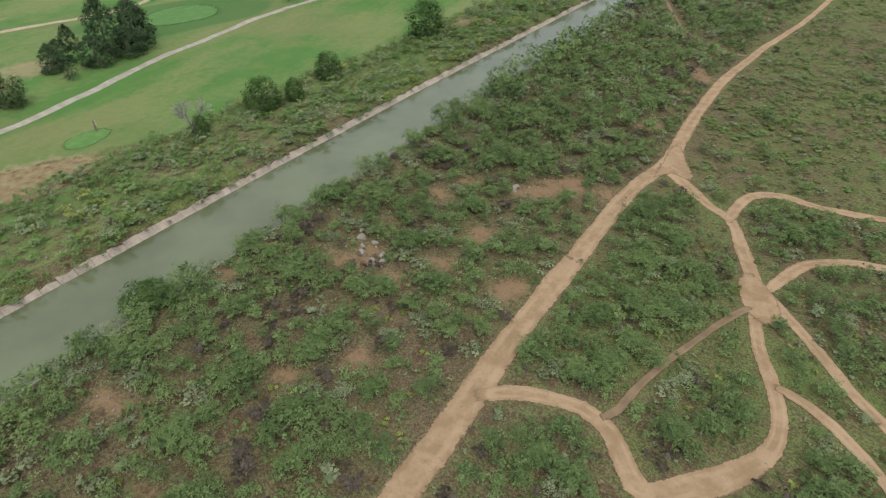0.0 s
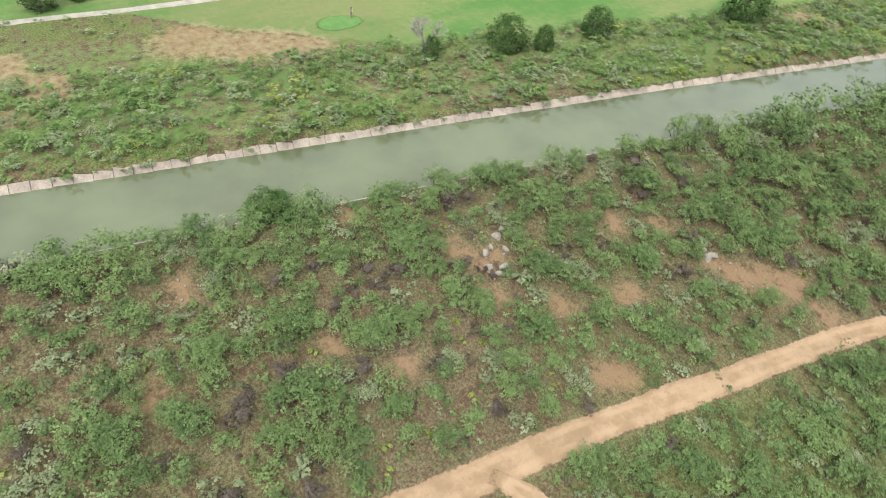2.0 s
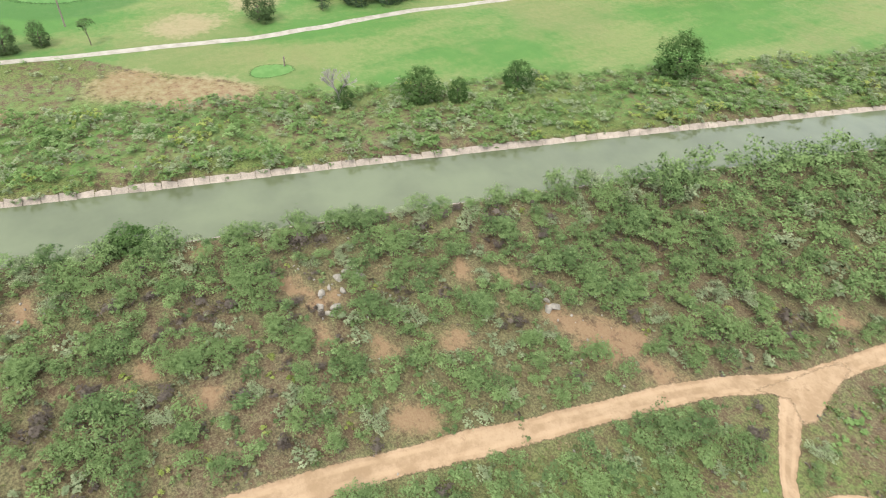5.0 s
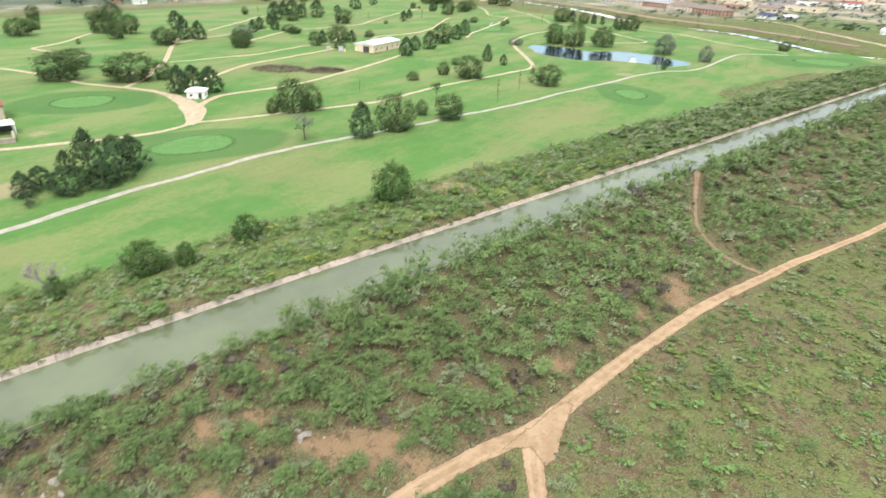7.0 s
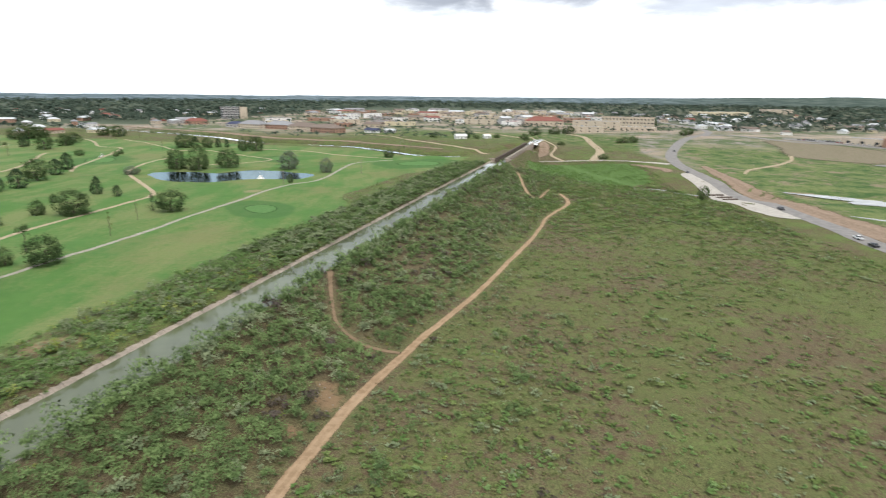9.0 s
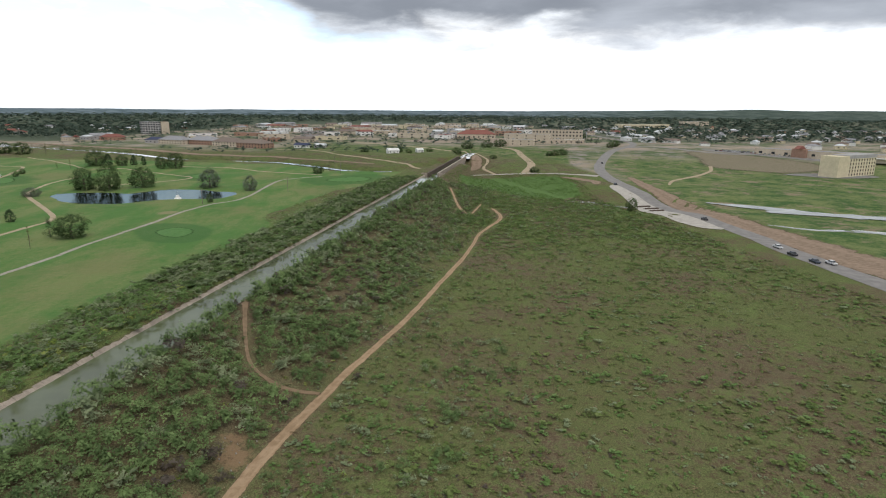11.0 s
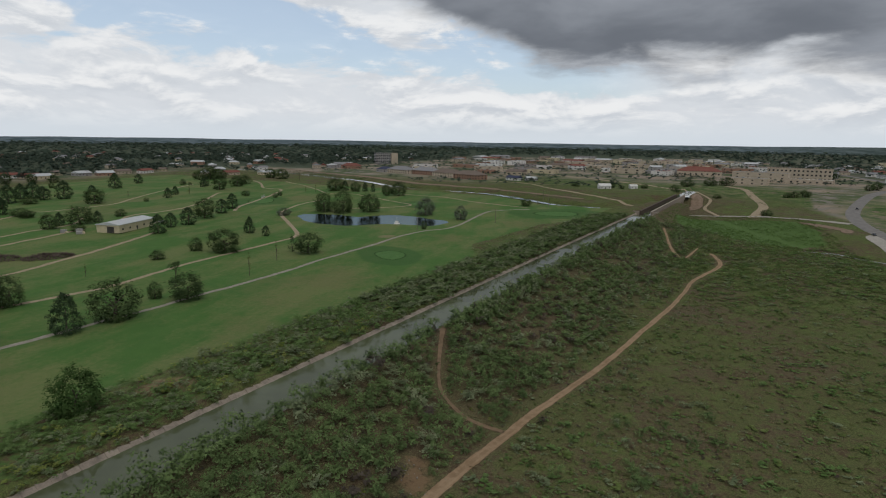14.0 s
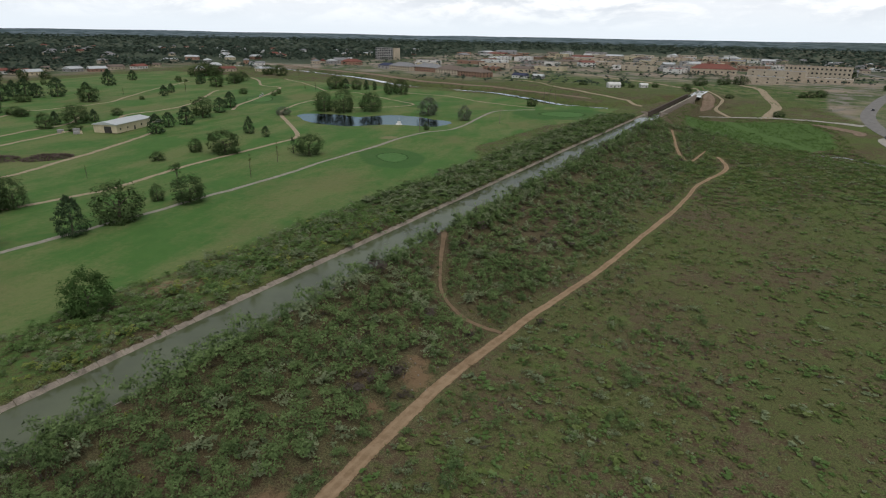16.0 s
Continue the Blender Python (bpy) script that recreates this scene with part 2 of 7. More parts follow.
def dirt_material(name, lo, hi, rut, tracks=0.0):
    s = Mat(name)
    a, b = s.noise(0.5, 5, 0.65), s.noise(5, 4, 0.7)
    c = s.mix(s.ramp(a, 0.35, 0.65), lo, hi)
    c = s.mix(s.calc("MULTIPLY", s.ramp(b, 0.5, 0.75), 0.5), c, rut)
    c = s.mix(s.ramp(s.noise(0.16, 5, 0.7), 0.62, 0.72), c, rut)
    if tracks:
        # wheel tracks and crumbling edges
        across = s.calc("ABSOLUTE", s.attr("across"))
        wheel = s.ramp(s.calc("ABSOLUTE", s.calc("SUBTRACT", across, 0.45)), 0.26, 0.06)
        worn = s.calc("MULTIPLY", wheel, s.ramp(s.noise(0.35, 4), 0.35, 0.6))
        c = s.mix(s.calc("MULTIPLY", worn, tracks), c, tuple(min(1, v * 1.18) for v in hi))
        crumble = s.calc("ADD", across, s.calc("MULTIPLY", s.calc("SUBTRACT", s.noise(1.6, 5, 0.7), 0.5), 0.55))
        fade = s.ramp(crumble, 0.78, 1.0)
        dark = s.ramp(s.noise(0.9, 4, 0.7, (1, 1, 1)), 0.62, 0.7)
        c = s.mix(s.calc("MULTIPLY", dark, 0.5), c, rut)
        s.done(c, 0.95, s.bump(b, 0.4, 0.06), 0, 0.1)
        # the ground shows through where the dirt thins out
        mx = s.node("ShaderNodeMixShader", Fac=fade)
        s.k.new(s.out.inputs[0].links[0].from_socket, mx.inputs[1])
        s.k.new(s.n.new("ShaderNodeBsdfTransparent").outputs[0], mx.inputs[2])
        s.k.new(mx.outputs[0], s.out.inputs[0])
        return s.m
    return s.done(c, 0.95, s.bump(b, 0.4, 0.06), 0, 0.1)


def water_material(name, color, rough, wave, tall, spec=0.5):
    s = Mat(name)
    a = s.noise(wave, 4, 0.6)
    c = s.mix(s.ramp(s.noise(0.045, 5, 0.6), 0.35, 0.65), tuple(v * 0.9 for v in color), tuple(v * 1.3 for v in color))
    rough = s.calc("ADD", s.calc("MULTIPLY", s.ramp(s.noise(0.03, 3), 0.35, 0.65), 0.1), rough * 0.6)
    return s.done(c, rough, s.bump(a, 0.25, tall), 0, spec)


def asphalt_material():
    s = Mat("asphalt")
    a, b = s.noise(0.25, 5), s.noise(20, 3)
    c = s.mix(s.ramp(a, 0.35, 0.65), (0.20, 0.19, 0.18), (0.27, 0.255, 0.24))
    c = s.mix(s.calc("MULTIPLY", b, 0.4), c, (0.14, 0.135, 0.13))
    return s.done(c, 0.9, s.bump(b, 0.2, 0.01), 0, 0.2)


M_GROUND = ground_material()
M_DIRT = dirt_material("pale_dirt", (0.255, 0.175, 0.104), (0.345, 0.246, 0.155), (0.21, 0.14, 0.085), 0.5)
M_DIRT_PATCH = dirt_material("trodden_dirt", (0.255, 0.175, 0.104), (0.345, 0.246, 0.155), (0.21, 0.14, 0.085), 0.01)
M_DIRT_RED = dirt_material("reddish_dirt", (0.195, 0.142, 0.10), (0.275, 0.205, 0.15), (0.15, 0.105, 0.072), 0.5)
M_TRAIL = dirt_material("trodden_soil", (0.165, 0.12, 0.075), (0.235, 0.165, 0.105), (0.15, 0.105, 0.065), 0.3)
M_CART = dirt_material("pale_gravel", (0.27, 0.25, 0.205), (0.36, 0.335, 0.285), (0.22, 0.19, 0.145))
M_CARTDIRT = dirt_material("tan_dirt", (0.31, 0.25, 0.165), (0.42, 0.345, 0.245), (0.25, 0.19, 0.125))
M_LOT = dirt_material("weedy_dirt", (0.15, 0.135, 0.085), (0.235, 0.195, 0.14), (0.10, 0.115, 0.055), 0.01)
M_GREEN = dirt_material("mown_green", (0.074, 0.165, 0.048), (0.10, 0.195, 0.062), (0.068, 0.15, 0.042), 0.01)
M_TEE = dirt_material("tee_grass", (0.085, 0.175, 0.05), (0.115, 0.21, 0.066), (0.08, 0.16, 0.045), 0.01)
M_CANAL = water_material("murky_canal_water", (0.092, 0.108, 0.058), 0.12, 1.1, 0.05)
def pond_material():
    """Rippled teal water that mirrors its banks."""
    s = Mat("pond_water")
    ripple = s.bump(s.noise(0.8, 4, 0.6), 0.25, 0.05)
    body = s.node("ShaderNodeBsdfDiffuse", Color=s.mix(s.noise(0.05, 4), (0.012, 0.034, 0.04), (0.02, 0.05, 0.056)))
    gloss = s.node("ShaderNodeBsdfGlossy", Color=(0.2, 0.24, 0.245, 1), Roughness=0.11, Normal=ripple)
    mx = s.node("ShaderNodeMixShader", Fac=s.node("ShaderNodeFresnel", IOR=1.33, Normal=ripple).outputs[0])
    s.k.new(body.outputs[0], mx.inputs[1])
    s.k.new(gloss.outputs[0], mx.inputs[2])
    s.k.new(mx.outputs[0], s.out.inputs[0])
    return s.m


M_POND = pond_material()
M_SHALLOW = water_material("shallow_pale_water", (0.30, 0.31, 0.28), 0.1, 0.6, 0.004)
M_RIVER = water_material("river_water", (0.13, 0.14, 0.11), 0.08, 0.6, 0.005)
M_ASPHALT = asphalt_material()
M_CONC = plain("weathered_concrete", (0.33, 0.28, 0.23), 0.9, 0.3, 0.6)
M_CONC_PALE = plain("pale_concrete", (0.42, 0.39, 0.345), 0.9, 0.25, 0.4)
# spillway blocks' own dark tone; on the aqueduct it paints in shade
M_CONC_DARK = plain("dark_concrete", (0.10, 0.075, 0.06), 0.9, 0.35, 0.5)
M_STONE = plain("limestone", (0.27, 0.245, 0.205), 0.9, 0.3, 1.3)
M_BARK = plain("bark", (0.12, 0.095, 0.075), 0.95, 0.35, 4)
M_DEADWOOD = plain("bleached_wood", (0.27, 0.25, 0.225), 0.95, 0.25, 4)
M_MESQ = leafy("mesquite_leaves", (0.087, 0.136, 0.055), (0.171, 0.244, 0.091), (0.234, 0.326, 0.13), 0.22)
M_SALT = leafy("saltbush_leaves", (0.155, 0.195, 0.105), (0.23, 0.275, 0.15), (0.32, 0.365, 0.215), 0.22)
M_LIME = leafy("yellow_green_leaves", (0.17, 0.23, 0.05), (0.27, 0.32, 0.09), (0.36, 0.40, 0.13))
M_TWIG = leafy("dead_twigs", (0.085, 0.07, 0.058), (0.145, 0.12, 0.10), (0.21, 0.18, 0.15), 0.4)
M_HERB = leafy("low_herbs", (0.105, 0.13, 0.047), (0.165, 0.185, 0.072), (0.25, 0.255, 0.12))
M_FIELDLEAF = leafy("field_bush_leaves", (0.105, 0.15, 0.048), (0.165, 0.215, 0.07), (0.265, 0.31, 0.125), 0.2)
M_STRAW = leafy("dry_grass", (0.17, 0.135, 0.075), (0.26, 0.21, 0.12), (0.36, 0.30, 0.18))
M_WEED = leafy("rank_weeds", (0.115, 0.195, 0.06), (0.17, 0.265, 0.09), (0.26, 0.36, 0.15))
M_MARSH = leafy("marsh_plants", (0.09, 0.165, 0.044), (0.135, 0.22, 0.062), (0.19, 0.28, 0.09))
M_OAK = leafy("broad_leaves", (0.066, 0.105, 0.042), (0.094, 0.138, 0.056), (0.108, 0.152, 0.062))
M_PINE = leafy("pine_needles", (0.05, 0.084, 0.042), (0.068, 0.106, 0.052), (0.082, 0.122, 0.06))
M_WILLOW = leafy("grey_willow_leaves", (0.13, 0.16, 0.115), (0.18, 0.21, 0.15), (0.24, 0.27, 0.2))
# bluish tint of these leaves stands in for haze over the distant town
M_TOWNTREE = leafy("hazed_town_tree_leaves", (0.064, 0.094, 0.074), (0.088, 0.122, 0.092), (0.115, 0.15, 0.112))


def hill_material():
    """Far plains on the skyline, with dark wooded hills in the east; haze is in the colour."""
    s = Mat("hazed_far_plains")
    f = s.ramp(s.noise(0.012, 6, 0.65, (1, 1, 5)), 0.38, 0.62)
    # blue-grey here is distance haze painted into the plains' colour
    hazed_plain = s.mix(f, (0.08, 0.112, 0.122), (0.17, 0.212, 0.235))
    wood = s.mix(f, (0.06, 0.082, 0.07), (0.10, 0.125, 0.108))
    return s.done(s.mix(s.attr("wooded"), hazed_plain, wood), 1.0, None, 0, 0.0)


M_HILL = hill_material()


# ---------------------------------------------------------------- plan and meshes
# the canal runs straight; u goes across it from its far water's edge, v along it
SN, CS = math.sin(15.7 * D2R), math.cos(15.7 * D2R)


def bend(v):
    """The canal bows a little along its way."""
    return np.interp(v, [-160, -60, -25, 0, 25, 55, 130, 300, 430, 500], [3.2, 2.5, 1.6, 0.9, 0.2, -0.4, -0.7, -0.7, 0.3, 1.0])


def to_uv(x, y):
    v = (x + 90.6) * SN + y * CS
    return (x + 90.6) * CS - y * SN - bend(v), v


def straight_xy(u, v):
    return u * CS + v * SN - 90.6, -u * SN + v * CS


def to_xy(u, v):
    return straight_xy(u + bend(v), v)


def smooth(x, lo, hi):
    t = np.clip((np.asarray(x, float) - lo) / (hi - lo), 0, 1)
    return t * t * (3 - 2 * t)


def waves(x, y, scale, seed):
    """Cheap smooth noise, about -1 to 1."""
    r = np.random.default_rng(seed)
    out = 0.0
    for i in range(5):
        a, p, q = r.uniform(0, 6.28, 3)
        w = (0.7 + 0.35 * i) / scale
        out = out + np.sin((x * math.cos(a) + y * math.sin(a)) * w + p) * np.cos((y * math.cos(a) - x * math.sin(a)) * w * 0.83 + q)
    return out / 2.6


def line_dist(x, y, pts):
    """Distance from places to a line through points."""
    best = np.full(np.shape(x), 1e9)
    for (ax, ay), (bx, by) in zip(pts[:-1], pts[1:]):
        dx, dy = bx - ax, by - ay
        t = np.clip(((x - ax) * dx + (y - ay) * dy) / (dx * dx + dy * dy), 0, 1)
        best = np.minimum(best, np.hypot(x - ax - t * dx, y - ay - t * dy))
    return best


def inside(x, y, poly):
    x, y = np.asarray(x, float), np.asarray(y, float)
    got = np.zeros(x.shape, bool)
    for (ax, ay), (bx, by) in zip(poly, poly[1:] + poly[:1]):
        if ay != by:
            got ^= ((ay > y) != (by > y)) & (x < (bx - ax) * (y - ay) / (by - ay) + ax)
    return got


def spline(pts, step, closed=False):
    """A smooth line through points, with even steps."""
    p = np.array(pts, float)
    p = np.vstack([p[-1], p, p[0], p[1]]) if closed else np.vstack([2 * p[0] - p[1], p, 2 * p[-1] - p[-2]])
    out = []
    for i in range(1, len(p) - 2):
        n = max(2, int(np.linalg.norm(p[i + 1] - p[i]) / step))
        t = np.linspace(0, 1, n, endpoint=False)[:, None]
        out.append(0.5 * (2 * p[i] + (p[i + 1] - p[i - 1]) * t + (2 * p[i - 1] - 5 * p[i] + 4 * p[i + 1] - p[i + 2]) * t ** 2 + (3 * p[i] - p[i - 1] - 3 * p[i + 1] + p[i + 2]) * t ** 3))
    if not closed:
        out.append(p[-2][None])
    return np.vstack(out)


def mesh_np(name, verts, faces, mat, tint=None, soft=False, facing=None, sprig=None):
    me = bpy.data.meshes.new(name)
    verts, faces = np.ascontiguousarray(verts, np.float32), np.ascontiguousarray(faces, np.int32)
    me.vertices.add(len(verts))
    me.vertices.foreach_set("co", verts.ravel())
    me.loops.add(faces.size)
    me.loops.foreach_set("vertex_index", faces.ravel())
    me.polygons.add(len(faces))
    me.polygons.foreach_set("loop_start", np.arange(len(faces), dtype=np.int32) * faces.shape[1])
    if soft:
        me.polygons.foreach_set("use_smooth", np.ones(len(faces), bool))
    me.materials.append(mat)
    me.update(calc_edges=True)
    if tint is not None:
        at = me.attributes.new("tint", "FLOAT", "FACE")
        at.data.foreach_set("value", np.ascontiguousarray(tint, np.float32))
    if facing is not None:
        at = me.attributes.new("facing", "FLOAT_VECTOR", "FACE")
        at.data.foreach_set("vector", np.ascontiguousarray(facing, np.float32).ravel())
    if sprig is not None:
        at = me.attributes.new("sprig", "FLOAT", "FACE")
        at.data.foreach_set("value", np.ascontiguousarray(sprig, np.float32))
    return me


def from_bm(name, bm, mat):
    me = bpy.data.meshes.new(name)
    bm.normal_update()
    bm.to_mesh(me)
    bm.free()
    me.materials.append(mat)
    return me


def part(name, data, parent, label="", m=None):
    ob = new(name, data)
    ob.parent = parent
    if m is not None:
        ob.matrix_basis = m
    return tagged(ob, label)


def box_into(bm, x0, x1, y0, y1, z0, z1, bevel=0.0):
    r = bmesh.ops.create_cube(bm, size=1.0, matrix=Matrix.Translation(((x0 + x1) / 2, (y0 + y1) / 2, (z0 + z1) / 2)) @ Matrix.Diagonal((x1 - x0, y1 - y0, z1 - z0, 1)))
    if bevel:
        edges = list({e for v in r["verts"] for e in v.link_edges})
        bmesh.ops.bevel(bm, geom=edges, offset=bevel, segments=1, affect="EDGES")


def box_mesh(name, x0, x1, y0, y1, z0, z1, mat, bevel=0.0):
    bm = bmesh.new()
    box_into(bm, x0, x1, y0, y1, z0, z1, bevel)
    return from_bm(name, bm, mat)


def tube_into(bm, a, b, r0, r1, sides=6):
    a, b = Vector(a), Vector(b)
    turn = (b - a).to_track_quat("Z", "Y").to_matrix().to_4x4()
    bmesh.ops.create_cone(bm, cap_ends=True, segments=sides, radius1=r0, radius2=r1, depth=(b - a).length, matrix=Matrix.Translation((a + b) / 2) @ turn)


# ---------------------------------------------------------------- ground
RIVER = [(-900, 1000), (-484, 845), (-400, 797), (-286, 722), (-203, 641), (-142, 616), (-100, 603), (-60, 565), (-21, 519), (14, 508), (80, 592), (128, 384), (141, 366), (158, 346), (206, 350), (231, 327), (256, 301), (420, 215), (900, 60)]
POND = [(-189, 369), (-189.6, 384.4), (-164.7, 387), (-146.4, 381), (-133, 398.8), (-111.5, 396), (-97, 386.4), (-84.8, 383), (-80.8, 371), (-88.6, 355.5), (-99.4, 355), (-113, 352.5), (-124.8, 345.8), (-136.5, 339.5), (-157, 342.9), (-173, 352.2)]
BARE = [(-64.9, 3.2, 2.3), (-61.4, 5.5, 2.5), (-57.1, 2.5, 2.2), (-53.0, 8.7, 2.6), (-58.4, 22.4, 2.2), (-55.2, 27.4, 2.2), (-43.1, 31.1, 4.0), (-40.7, 33.8, 3.6), (-74.0, -23.6, 2.6), (-65.0, -29.4, 2.7),
        (-56.3, -9.6, 2.2), (-61.5, -14.2, 1.7), (-50.6, 15.5, 2.6), (-47.5, 28.8, 2.4), (-75.1, -5.0, 2.3), (-35.3, 34.3, 3.6), (-44.5, 7.3, 2.9), (-19.5, 94, 3.6), (-21, 99, 2.9), (-24, 84, 2.9), (-30, 62, 2.9)]
MARSH = [(57, 434), (64, 480), (90, 512), (126, 508), (158, 489), (160, 440), (148, 395), (128, 378), (100, 372), (80, 392), (62, 402)]
WORN = [(-118, 4, 10), (-114, 10, 7), (-124, -3, 9), (-128, -30, 6), (-118, -25, 6), (-112, -29, 5), (-148, 12, 9), (-156, 30, 9), (-172, 36, 10), (-158, 43, 8), (-200, 70, 5), (-78, 108, 7), (-100, 306, 7)]

GREENS = ((-157.5, 92, 15.5, 9, 62), (-233.5, 100, 14, 9.5, 62), (-81, 258, 8.5, 13, 30), (-17, 440, 20, 16, 40), (-176, -8, 12, 9, 85), (-254, 438, 13, 20, 20), (-128, 462, 9, 14, 20))

U_CUTS = np.unique(np.round(np.concatenate([
    -np.geomspace(700, 5200, 16), np.arange(-700, -240, 14.0), np.arange(-240, -60, 4.0), np.arange(-60, -4, 2.0), (-4, -3.0, -2.2, -1.4, -0.6, 0.2, 1.2, 2.0, 4.0, 8.0, 12.0, 13.0, 13.15, 13.6, 14.2, 15.0),
    np.arange(16, 100, 1.5), np.arange(100, 260, 4.0), np.arange(260, 800, 18.0), np.geomspace(800, 5200, 16)]), 2))
V_CUTS = np.unique(np.round(np.concatenate([
    -np.geomspace(400, 5200, 12), np.arange(-400, -120, 14.0), np.arange(-120, 330, 3.0), np.arange(330, 760, 5.0), np.arange(760, 1500, 26.0), np.geomspace(1500, 5200, 18)]), 2))


def land(x, y):
    u, v = to_uv(x, y)
    z = np.interp(u, [-32, -22, -8, -3, -0.6, 1.2, 2.0, 12.0, 13.0, 13.15, 13.6, 15, 20, 30, 44, 60, 300], [0, 0.25, 1.35, 1.7, 1.7, 0.25, -1.0, -1.0, 0.4, 0.92, 1.25, 1.6, 1.05, -0.9, -3.1, -3.3, -4.0])
    dry = smooth(u, 15, 22) + smooth(-u, 3, 12)
    z = z + dry * (0.16 * waves(x, y, 6, 3) + 0.12 * waves(x, y, 2.6, 4)) + smooth(-u, 24, 60) * 0.45 * waves(x, y, 22, 5)
    z = np.where((u > 60), z - 0.7 * smooth(v, 180, 330), z)
    z = z * (1 - smooth(v, np.where(np.abs(u - 6) < 12, 740, 640), 860)) + 0.6 * smooth(v, 640, 860) * waves(x, y, 60, 6)
    # the river's valley
    d = line_dist(x, y, RIVER)
    bed = np.where(u < 4, -2.6, np.where(x > 195, -5.4, -7.4))
    w = 1 - smooth(d, 7, np.where(u < 4, 20, 46))
    keep = np.where((u > -9) & (u < 24) & (v < 572), 0.0, 1.0)
    z = z + (np.minimum(bed, z) - z) * w * keep
    # the canal goes on over arches there
    gap = smooth(v, 572, 596) * (1 - smooth(v, 634, 648)) * smooth(u, -26, -6) * (1 - smooth(u, 18, 40))
    z = z + (np.minimum(-7.4, z) - z) * gap
    # pond
    near = line_dist(x, y, POND + POND[:1])
    pit = np.where(inside(x, y, POND), smooth(near, 0, 6) * 1.4 + 0.9, 0.9 * (1 - smooth(near, 0, 7)))
    return z - pit


GU, GV = np.meshgrid(U_CUTS, V_CUTS, indexing="ij")
GX, GY = to_xy(GU, GV)
GZ = land(GX, GY)


def ground_z(x, y):
    """Height of the ground sheet."""
    u, v = to_uv(np.asarray(x, float), np.asarray(y, float))
    i = np.clip(np.searchsorted(U_CUTS, u) - 1, 0, len(U_CUTS) - 2)
    j = np.clip(np.searchsorted(V_CUTS, v) - 1, 0, len(V_CUTS) - 2)
    a = (u - U_CUTS[i]) / (U_CUTS[i + 1] - U_CUTS[i])
    b = (v - V_CUTS[j]) / (V_CUTS[j + 1] - V_CUTS[j])
    return (GZ[i, j] * (1 - a) + GZ[i + 1, j] * a) * (1 - b) + (GZ[i, j + 1] * (1 - a) + GZ[i + 1, j + 1] * a) * b


def lawn_mask(x, y):
    u, v = to_uv(x, y)
    edge = -24 - 20 * (1 - smooth(v, -30, 30)) + 1.8 * waves(x, y, 9, 11) - 16 * smooth(v, 255, 300) * (1 - smooth(v, 380, 430))
    m = smooth(edge - u, -1.5, 1.5) * smooth(v, -70, -40) * (1 - smooth(v, 520, 560))
    west = smooth(x, -560, -520)
    bank = 0.47 * smooth(-u, 1, 3) * (1 - smooth(-u, 30, 60)) * (v < 460)
    return np.maximum(m * west * smooth(line_dist(x, y, RIVER), 14, 24), bank)


def spots(x, y, list_of):
    out = np.zeros(np.shape(x))
    for cx, cy, r in list_of:
        d = np.hypot(x - cx, y - cy) * (1 + 0.25 * waves(x, y, r * 0.7, 21))
        out = np.maximum(out, 1 - smooth(d, r * 0.45, r * 1.25))
    return out


def fringe_mask(x, y):
    """Darker mown grass round the greens."""
    out = np.zeros(np.shape(x))
    for cx, cy, ra, rb, turn in GREENS:
        co, si = math.cos(turn * D2R), math.sin(turn * D2R)
        p, q = (x - cx) * co + (y - cy) * si, (y - cy) * co - (x - cx) * si
        out = np.maximum(out, 1 - smooth(np.hypot(p / (ra * 1.95), q / (rb * 1.95)) + 0.1 * waves(x, y, 9, 23), 0.75, 1.1))
    return out


def woods_mask(x, y):
    d = np.hypot(x, y)
    town = inside(x, y, [(-430, 870), (-300, 790), (-130, 730), (60, 720), (120, 780), (330, 800), (420, 1000), (420, 1900), (-300, 1900), (-430, 1250)])
    m = np.where(town, 0.0, 1.0) * np.maximum(smooth(-x, 600, 660), smooth(y, 900, 980))
    return m * np.where(x > 330, 0.75, 1.0)


def build_ground():
    nu, nv = GU.shape
    idx = np.arange(nu * nv).reshape(nu, nv)
    faces = np.stack([idx[:-1, :-1], idx[1:, :-1], idx[1:, 1:], idx[:-1, 1:]], -1).reshape(-1, 4)
    verts = np.stack([GX, GY, GZ], -1).reshape(-1, 3)
    me = mesh_np("ground", verts, faces, M_GROUND, soft=True)
    x, y = verts[:, 0], verts[:, 1]
    u, v = to_uv(x, y)
    far = np.maximum(smooth(v, 640, 760), smooth(-x, 560, 620))
    far = np.maximum(far, smooth(x - 195, -4, 6) * smooth(y, 120, 200))
    herb = 0.22 + 0.42 * smooth(u, 40, 56) + 0.36 * smooth(v, 110, 330) * smooth(u, 40, 56)
    herb = np.where(u < 0, 1.0, herb)
    meadow = smooth(u, 120, 170) * (1 - smooth(v, 690, 800)) + (u < 120) * smooth(v, 600, 680) * (1 - smooth(v, 800, 900)) * smooth(x, -150, -90)
    wooded = woods_mask(x, y)
    for name, values in (("lawn", lawn_mask(x, y)), ("bare", np.maximum(spots(x, y, BARE), spots(x, y, WORN))), ("town", far), ("lush", np.maximum(smooth(v, 150, 320) * smooth(u, 15, 30), 0.55 * smooth(u, 47, 58))), ("fringe", fringe_mask(x, y)), ("herb", herb), ("meadow", meadow), ("wooded", wooded), ("marsh", np.where(inside(x, y, MARSH), 1.0, 0.0) * smooth(line_dist(x, y, MARSH + MARSH[:1]), 0, 12))):
        at = me.attributes.new(name, "FLOAT", "POINT")
        at.data.foreach_set("value", np.ascontiguousarray(values, np.float32))
    tagged(new("ground", me), "dry scrubland, watered golf grass and town lots", "ground", kind="structure")


build_ground()


